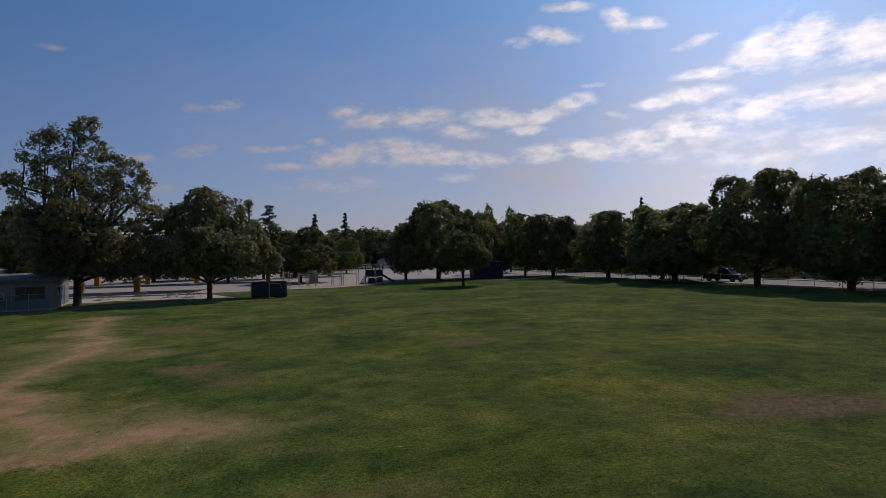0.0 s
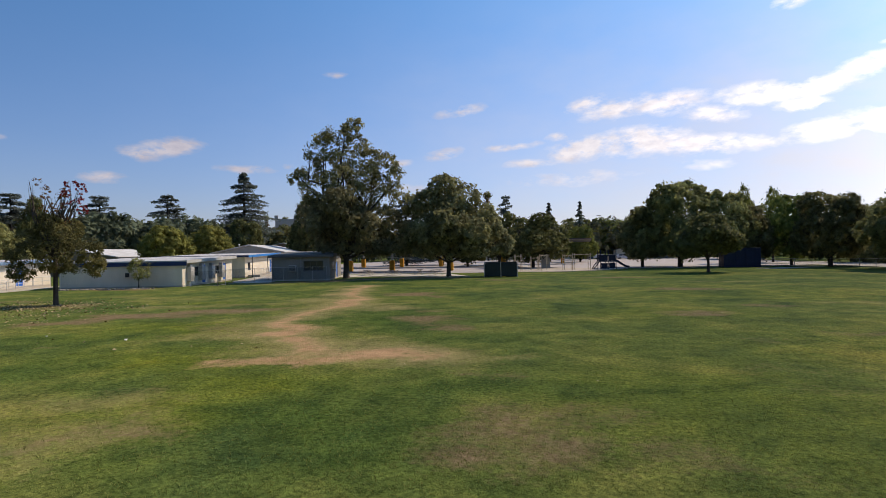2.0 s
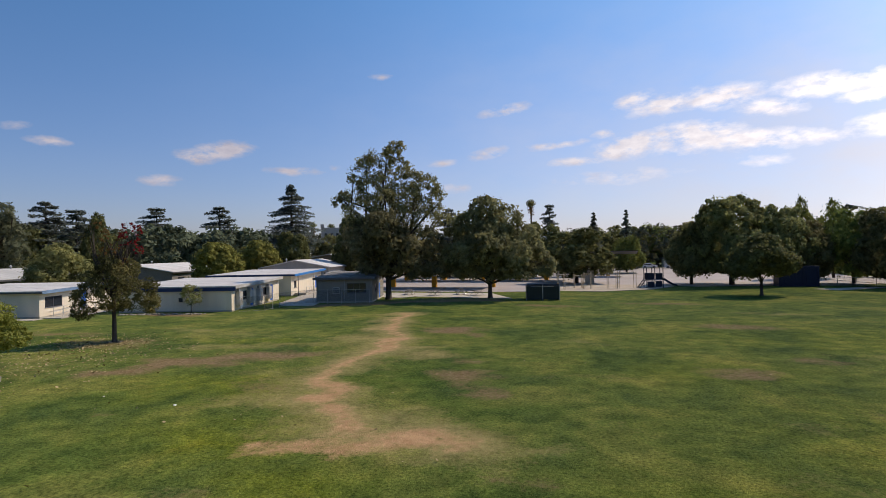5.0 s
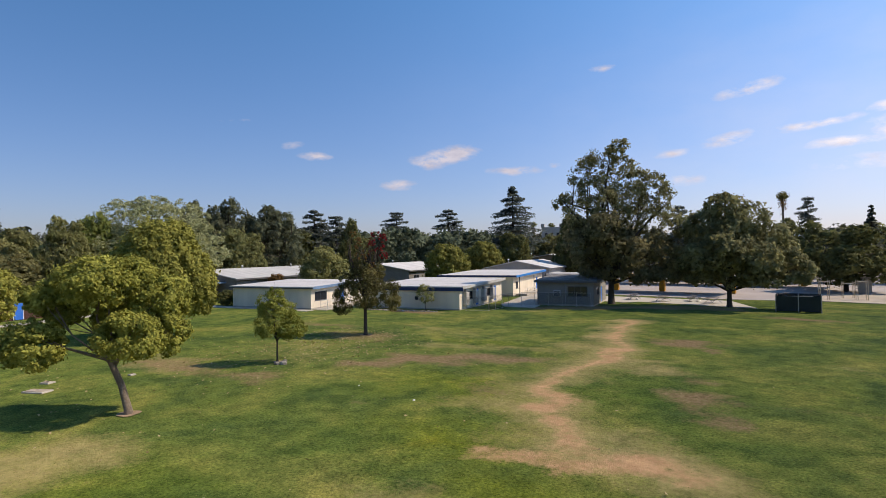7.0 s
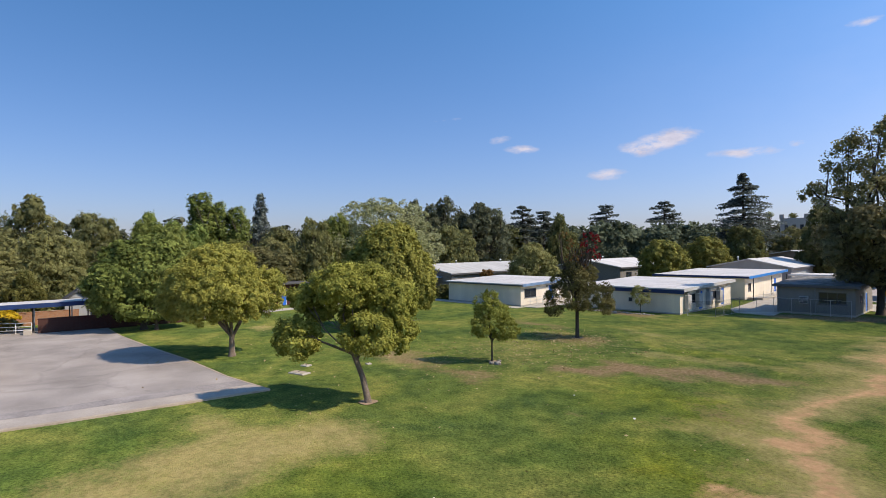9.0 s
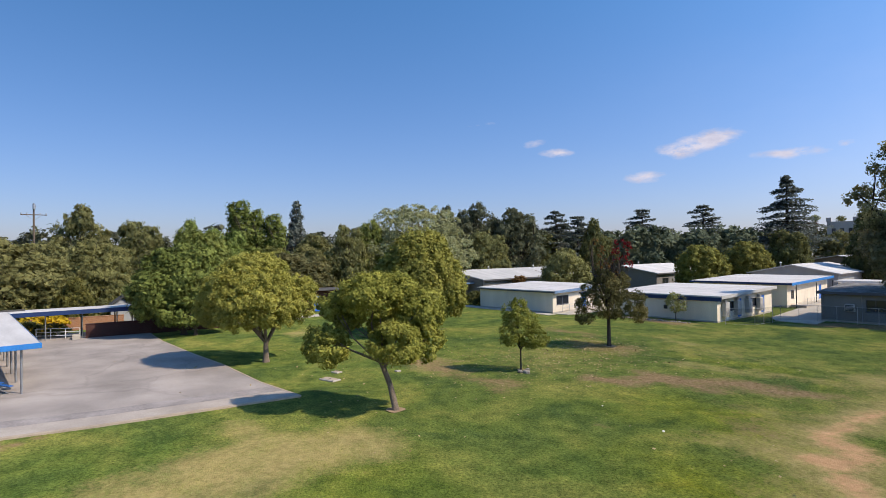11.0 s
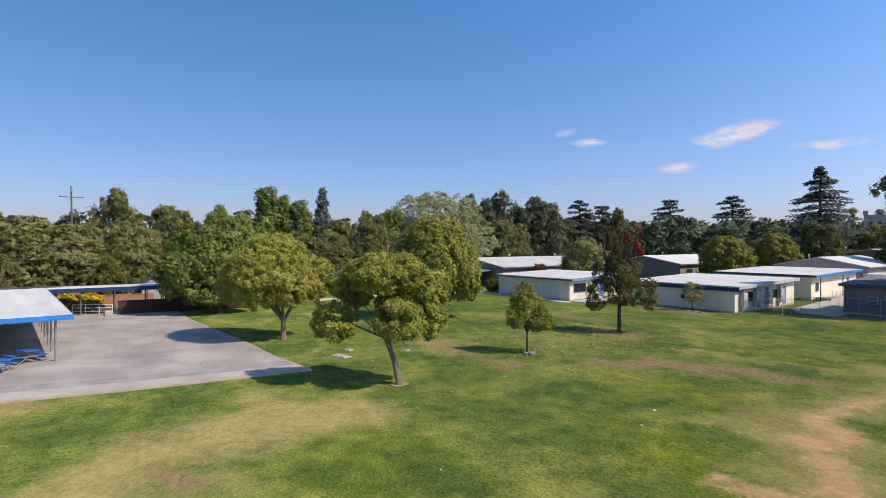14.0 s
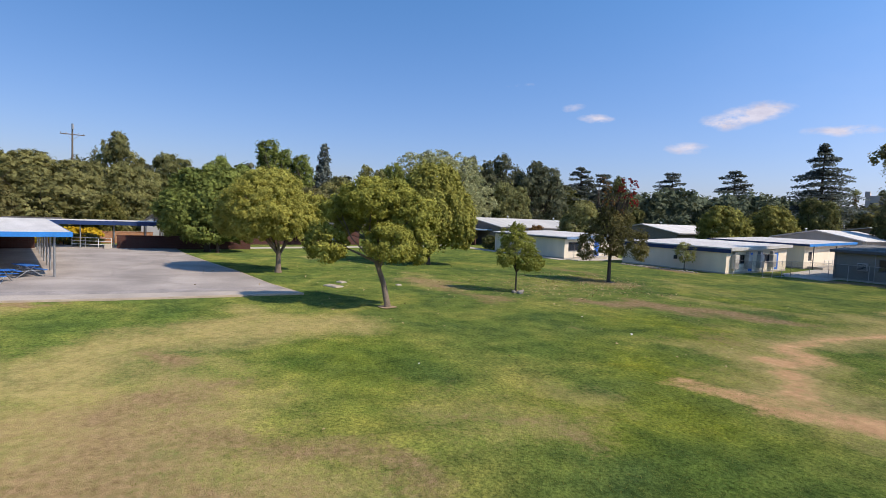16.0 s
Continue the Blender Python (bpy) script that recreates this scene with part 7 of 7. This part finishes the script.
def bar_frame(x, y, turn, length, height, depth, label, rungs=0):
    """A climbing frame of pipes."""
    ob = thing("climbing_bars", pose(x, y, 0.03, 0, 0, turn), label, "climbing bars", "climbing bars")
    for px_ in (0, length):
        for py_ in (0, depth):
            part("post", rods(((px_, py_, -0.1), (px_, py_, height), 0.045)), M_PIPE, ob)
    for py_ in (0, depth):
        part("rail", rods(((0, py_, height - 0.25), (length, py_, height - 0.25), 0.035)), M_PIPE, ob)
    for k in range(5):
        part("ladder_rung", rods(((0, 0, 0.35 + 0.38 * k), (0, depth, 0.35 + 0.38 * k), 0.022), sides=6), M_STEEL, ob)
    for k in range(rungs):
        q = length * (k + 0.5) / rungs
        part("rung", rods(((q, 0, height - 0.25), (q, depth, height - 0.25), 0.022), sides=6), M_STEEL, ob)
    for py_ in (0, depth):
        part("bar", rods(((0, py_, height * 0.4), (0, py_ + 0.001, height * 0.4 + 0.001), 0.02), ((0, 0, height * 0.35), (0, depth, height * 0.35), 0.025), ((length, 0, height * 0.35), (length, depth, height * 0.35), 0.025), sides=6), M_STEEL, ob)
    return ob


bar_frame(-10.6, 86.2, 22, 1.0, 2.6, 0.7, "grey pipe chin-up bars beside the sand", 2)
bar_frame(-6.8, 87.8, 22, 1.1, 2.6, 0.7, "grey pipe chin-up bars beside the sand", 2)
bar_frame(-3.3, 89.4, 21, 1.4, 2.5, 0.8, "tan pipe climbing tower over the sand", 4)
bar_frame(-1.7, 90.0, 21, 2.6, 2.7, 1.0, "pale pipe monkey bars over the sand", 10)
bar_frame(-8.6, 90.6, 15, 1.2, 2.2, 0.8, "grey pipe climbing frame beside the sand", 3)


def ball_wall(x, y, turn):
    ob = thing("ball_wall", pose(x, y, 0.02, 0, 0, turn), "pale freestanding ball wall on the playground", "ball wall")
    part("wall", boxes((0, 0, -0.05, 1.6, 0.2, 2.4), bevel=0.02), M_CONCRETE, ob)


ball_wall(-7.8, 101.5, 4)


# ---- solar shade canopies on the playground ----
def solar_canopy(x, y, turn, length, width, height, posts, label, back=1.8):
    ob = thing("solar_canopy", pose(x, y, 0.02, 0, 0, turn), label, "solar canopy", "solar canopies")
    tilt = -0.09
    deck = part("deck", profile([(-width / 2, height - width / 2 * tilt), (width / 2, height + width / 2 * tilt), (width / 2, height + 0.1 + width / 2 * tilt), (-width / 2, height + 0.1 - width / 2 * tilt)], 0, length), M_DARKSTEEL, ob)
    n = int(length / 2.0)
    for k in range(n):
        a = length * k / n
        part("solar_panel", profile([(-width / 2, height + 0.104 - width / 2 * tilt), (width / 2, height + 0.104 + width / 2 * tilt), (width / 2, height + 0.144 + width / 2 * tilt), (-width / 2, height + 0.144 - width / 2 * tilt)], a + 0.03, a + length / n - 0.03), M_SOLAR, deck)
    for q in posts:
        p = part("post", boxes((q - 0.16, back - 0.16, -0.05, q + 0.16, back + 0.16, height), bevel=0.02), M_STEEL, ob)
        part("pad", boxes((q - 0.42, back - 0.42, 0.0, q + 0.42, back + 0.42, 1.9), bevel=0.08), M_YELLOW, p, "yellow safety pad round the post")
        part("arm", boxes((q - 0.1, -width / 2 + 0.3, height - 0.35, q + 0.1, width / 2 - 0.3, height - 0.16)), M_STEEL, ob)
    return ob


solar_canopy(-41.5, 89.8, 2, 21, 7.6, 3.7, (0.8, 8.6, 19.1), "long solar shade canopy on yellow-padded posts")
solar_canopy(-50.5, 111.6, 4, 22, 8.0, 3.9, (2.8, 11.6, 20.4), "long solar shade canopy on yellow-padded posts", 3.4)
solar_canopy(-24, 113.0, 2, 14, 6.5, 3.9, (7.5,), "short solar shade canopy on a yellow-padded post")
solar_canopy(-13.5, 130, 2, 15, 7.0, 5.3, (8.6,), "short solar shade canopy on a yellow-padded post")


# ---- street, fence, vehicles, houses ----
def along_street(off, run):
    """A place by its distance to the street side of the tree row and along the row."""
    return 51.5 + 0.957 * off - 0.29 * run, 50.0 + 0.29 * off + 0.957 * run


slab("street", [along_street(3.2, -60), along_street(12.5, -60), along_street(12.5, 75), along_street(3.2, 75)], 0.0, M_STREET, "pale sunlit residential street behind the trees", "street")
slab("pavement", [along_street(1.6, -60), along_street(3.18, -60), along_street(3.18, 75), along_street(1.6, 75)], 0.10, M_CONCRETE, "concrete pavement along the school fence", "pavement")
slab("pavement", [along_street(12.52, -60), along_street(14.4, -60), along_street(14.4, 75), along_street(12.52, 75)], 0.10, M_CONCRETE, "concrete pavement before the houses", "pavement")


def chain_fence(points, height, label, step=3.0, mat=M_MESH, post=M_STEEL, thick=0.04):
    ob = thing("chain_link_fence", pose(*points[0], 0), label, "fence")
    o = Vector((*points[0], 0))
    for a, b in zip(points[:-1], points[1:]):
        a, b = Vector((*a, 0)) - o, Vector((*b, 0)) - o
        n = max(1, round((b - a).length / step))
        for k in range(n + 1):
            p = a.lerp(b, k / n)
            part("post", rods((p - Vector((0, 0, 0.1)), p + Vector((0, 0, height + 0.05)), thick), sides=6), post, ob)
        for z, r in ((height, thick * 0.7), (0.08, thick * 0.4)):
            part("rail", rods((a + Vector((0, 0, z)), b + Vector((0, 0, z)), r), sides=6), post, ob)
        d = b - a
        m = Matrix.Translation((a + b) / 2 + Vector((0, 0, height / 2 + 0.05))) @ d.to_track_quat("X", "Z").to_matrix().to_4x4() @ Matrix.Diagonal((d.length, 0.012, height - 0.1, 1))
        bm = bmesh.new()
        bmesh.ops.create_cube(bm, size=1.0, matrix=m)
        part("wire_mesh", bm, mat, ob)
    return ob


chain_fence([along_street(1.2, -40), along_street(1.2, 46), (34.6, 98.6), (26.9, 97.6)], 1.25, "low chain-link fence along the street side")
chain_fence([(-41.0, 50.3), (-38.9, 52.0), (-40.0, 57.6), (-38.0, 60.6), (-31.2, 62.6)], 1.7, "dark chain-link fence between classroom and hut", 1.9, M_MESH, M_UNIT, 0.022)
chain_fence([(-72, 169), (44, 171)], 1.6, "low chain-link fence along the playground's far side", 4.0)


def vehicle(name, m, length, width, height, paint, label, pickup=False, group="parked vehicles"):
    """A parked car or pickup: body with bonnet and cabin, windows, lights, four wheels. It faces +x."""
    ob = thing(name, m, label, "pickup truck" if pickup else "car", group)
    a, h = length / 2, height
    if pickup:
        body = [(-a, 0.42), (a, 0.42), (a, 0.85), (a - 0.1, 1.02), (a - 1.35, 1.12), (-a, 1.12)]
        cab = [(-0.35, 1.12), (a - 1.3, 1.12), (a - 1.95, h), (0.1 - 0.25, h)]
    else:
        body = [(-a, 0.32), (a, 0.32), (a, 0.68), (a - 0.15, 0.82), (a - 1.25, 0.95), (-a + 0.1, 0.98), (-a, 0.8)]
        cab = [(-a + 0.25, 0.97), (a - 1.2, 0.95), (a - 1.95, h), (-a + 0.9, h)]
    turn_ = Matrix.Rotation(radians(-90), 4, "Z")

    def solid(points, w, bev):
        bm = profile(points, -w / 2, w / 2)
        bm.transform(turn_)
        bmesh.ops.bevel(bm, geom=bm.edges[:], offset=bev, segments=1, affect="EDGES")
        return bm

    body = part("body", solid(body, width, 0.05), paint, ob)
    part("cabin", solid([(y, z) for y, z in cab], width - 0.16, 0.06), paint, ob)
    cx0, cx1 = cab[3][0], cab[2][0]
    zc0, zc1 = cab[0][1] + 0.08, h - 0.1
    for s in (-1, 1):
        y_ = s * (width / 2 - 0.075)
        mid_ = (cx0 + cx1) / 2
        for p0, p1 in ((cx0 - 0.15, mid_ - 0.04), (mid_ + 0.04, cx1 + 0.25)):
            part("window", boxes((p0, min(y_, y_ + s * 0.02), zc0, p1, max(y_, y_ + s * 0.02), zc1)), M_WINDOW, ob)
        part("headlight", boxes((a - 0.02, s * width * 0.36 - 0.16, 0.68, a + 0.025, s * width * 0.36 + 0.16, 0.82), bevel=0.01), M_WHITE, ob)
        part("tail_light", boxes((-a - 0.025, s * width * 0.4 - 0.1, 0.7, -a + 0.02, s * width * 0.4 + 0.1, 0.95), bevel=0.01), LEAF_RED, ob)
    d = Vector((cab[2][0] - cab[1][0], 0, cab[2][1] - cab[1][1]))
    bm = bmesh.new()
    m_ = Matrix.Translation(((cab[1][0] + cab[2][0]) / 2 + 0.02, 0, (cab[1][1] + cab[2][1]) / 2 + 0.02)) @ d.to_track_quat("X", "Z").to_matrix().to_4x4() @ Matrix.Diagonal((d.length * 0.8, width - 0.4, 0.02, 1))
    bmesh.ops.create_cube(bm, size=1.0, matrix=m_)
    part("windscreen", bm, M_WINDOW, ob)
    part("bumper", boxes((a - 0.02, -width / 2 + 0.08, 0.36, a + 0.09, width / 2 - 0.08, 0.54), bevel=0.03), M_DARKSTEEL, ob)
    for x_ in (-a + 0.95, a - 0.95):
        for s in (-1, 1):
            w = part("wheel", rods(((x_, s * (width / 2 - 0.2), 0.35), (x_, s * (width / 2 + 0.02), 0.35), 0.35), sides=18), M_RUBBER, ob)
            part("rim", rods(((x_, s * (width / 2 + 0.0), 0.35), (x_, s * (width / 2 + 0.035), 0.35), 0.2), sides=14), M_STEEL, w)
    return ob


sx, sy = along_street(5.0, 18.5)
vehicle("pickup_truck", pose(sx, sy, 0.0, 0, 0, -73.1), 5.5, 1.95, 1.85, M_TRUCK, "dark charcoal pickup parked along the street", True)
sx, sy = along_street(16.8, 6.0)
vehicle("car", pose(sx, sy, 0.0, 0, 0, 10), 4.6, 1.8, 1.5, M_CARWHITE, "white car parked in a driveway")
sx, sy = along_street(17.0, 13)
vehicle("car", pose(sx, sy, 0.0, 0, 0, 15), 4.5, 1.8, 1.45, M_CARGREY, "grey car parked in a driveway")
vehicle("car", pose(0.2, 174, 0.02, 0, 0, 8), 4.6, 1.8, 1.5, M_NAVY, "dark blue car parked beyond the playground")
vehicle("car", pose(-16, 176, 0.02, 0, 0, 2), 4.6, 1.8, 1.5, M_CARWHITE, "white car parked beyond the playground")
vehicle("car", pose(-41, 175, 0.02, 0, 0, 4), 4.6, 1.8, 1.5, M_CARWHITE, "white car parked beyond the playground")
vehicle("car", pose(-54, 176, 0.02, 0, 0, 1), 4.6, 1.8, 1.5, M_CARGREY, "grey car parked beyond the playground")
for hx, text in ((-52, "cream bungalow with dark roof beyond the playground"), (-30, "cream bungalow with dark roof beyond the playground"), (-4, "cream bungalow with dark roof beyond the playground"), (16, "cream bungalow with dark roof beyond the playground")):
    gabled("house", pose(hx, 192, 0), 6.0, 9, 2.7, 4.5, text, M_CREAM, M_SHINGLE, "house", ((1.5, 1.6, 1.0, 2.2),), group="houses beyond the playground")
vehicle("car", pose(12, 180, 0.02, 0, 0, 5), 4.6, 1.8, 1.5, M_CARWHITE, "white car parked beyond the playground")
vehicle("car", pose(5.4, 182, 0.02, 0, 0, 8), 4.6, 1.8, 1.5, M_CARWHITE, "white car parked beyond the playground")
vehicle("car", pose(23, 178, 0.02, 0, 0, 0), 4.6, 1.8, 1.5, M_CARGREY, "grey car parked beyond the playground")
HOUSE_WINDOWS = ((1.5, 1.6, 1.0, 2.2), (5.0, 1.2, 1.0, 2.2))
for off, run, half, depth, mat, text in ((23, -2, 5.5, 13, M_TAN, "tan bungalow with dark roof across the street"), (24, 17, 5.0, 12, M_HUT, "grey bungalow with dark roof across the street"),
                                         (23, 34, 5.5, 13, M_TAN, "tan bungalow with dark roof across the street"), (24, 53, 5.0, 12, M_TAN, "tan bungalow with dark roof across the street")):
    hx, hy = along_street(off, run)
    gabled("house", pose(hx, hy, 0, 0, 0, 106 + 180), half, depth, 2.7, 4.6, text, mat, M_SHINGLE, "house", HOUSE_WINDOWS, group="street houses")
for k in range(20):
    hx, hy = along_street(15.6 + (k * 7 % 5) * 0.3, -16 + 4.2 * k)
    if k not in (5, 7):
        shrub("hedge_shrub", hx, hy, 2.0 + (k * 3 % 4) * 0.25, 2.3, 1.6 + (k * 5 % 7) * 0.22, LEAF_DARK, "dark garden hedge shrub before the houses", 300 + k, 60, 22)
tower = thing("church_tower", pose(-101, 174, 0, 0, 0, 30), "grey square church tower above the trees", "tower")
part("shaft", boxes((-3.6, -3.6, 0, 3.6, 3.6, 15.4)), M_TOWER, tower)
for s in (-1, 1):
    part("battlement", boxes((s * 3.2 - 0.6, -3.7, 15.4, s * 3.2 + 0.6, 3.7, 16.6), bevel=0.03), M_TOWER, tower)
for q in (-2, 0, 2):
    part("louvre", boxes((q - 0.45, -3.68, 10, q + 0.45, -3.6, 13.4)), M_WINDOW, tower)


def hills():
    """A low ridge on the horizon, its haze put into the pale blue colour."""
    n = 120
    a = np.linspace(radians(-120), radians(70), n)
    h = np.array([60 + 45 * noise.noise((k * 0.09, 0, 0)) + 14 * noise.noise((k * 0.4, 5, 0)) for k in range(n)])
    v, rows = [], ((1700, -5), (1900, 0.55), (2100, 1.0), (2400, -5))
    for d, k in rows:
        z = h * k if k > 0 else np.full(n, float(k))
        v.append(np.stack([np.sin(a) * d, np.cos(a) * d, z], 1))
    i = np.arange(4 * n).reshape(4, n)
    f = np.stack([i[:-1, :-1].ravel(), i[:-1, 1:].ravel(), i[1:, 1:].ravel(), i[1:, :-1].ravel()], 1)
    return whole("far_hills", arrays(np.concatenate(v), f, "far_hills"), M_HILL, "low hills on the horizon, haze painted blue", "hills", kind="backdrop")


hills()
for row in ((-66, 95.5, 4.9), (-92, 50, 4.75), (-95, 62, 4.75), (-91, 86, 4.9), (-84, 133, 5.9)):
    roof_vent(*row)


# ---- grass blades over the part of the field that the camera passes nearest ----
def grass_blades():
    rng = np.random.default_rng(21)
    n = 34000
    a = rng.uniform(radians(-95), radians(45), n)
    d = 6.5 + 26 * rng.random(n) ** 1.5
    x, y = np.sin(a) * d, np.cos(a) * d
    d1 = seg_distance(x, y, WORN_PATH)
    keep = (d1 > 2.2 * rng.uniform(0.4, 1.3, n)) & (rng.random(n) > blobs(x, y, DRY) * 1.1) & (x > -30)
    x, y = x[keep], y[keep]
    n = len(x)
    z = np.array([noise.noise((p * 0.09, q * 0.09, 0)) * 0.05 + noise.noise((p * 0.6, q * 0.6, 3)) * 0.012 for p, q in zip(x, y)]) - 0.025
    base = np.stack([x, y, z], 1)
    vs = []
    for k in range(3):
        t = rng.uniform(0, 2 * math.pi, n)
        off = np.stack([np.cos(t), np.sin(t), np.zeros(n)], 1)
        side = np.stack([-np.sin(t), np.cos(t), np.zeros(n)], 1) * 0.009
        b = base + off * rng.uniform(0, 0.05, (n, 1))
        tip = b + off * rng.uniform(0.01, 0.05, (n, 1)) + np.array([0, 0, 1]) * rng.uniform(0.015, 0.04, (n, 1))
        vs.append(np.stack([b - side, b + side, tip], 1).reshape(-1, 3))
    v = np.concatenate(vs)
    return whole("grass_blades", arrays(v, np.arange(len(v)).reshape(-1, 3), "grass_blades"), LEAF_BLADE, "short uneven blades of mown grass", "grass", kind="stuff")


grass_blades()
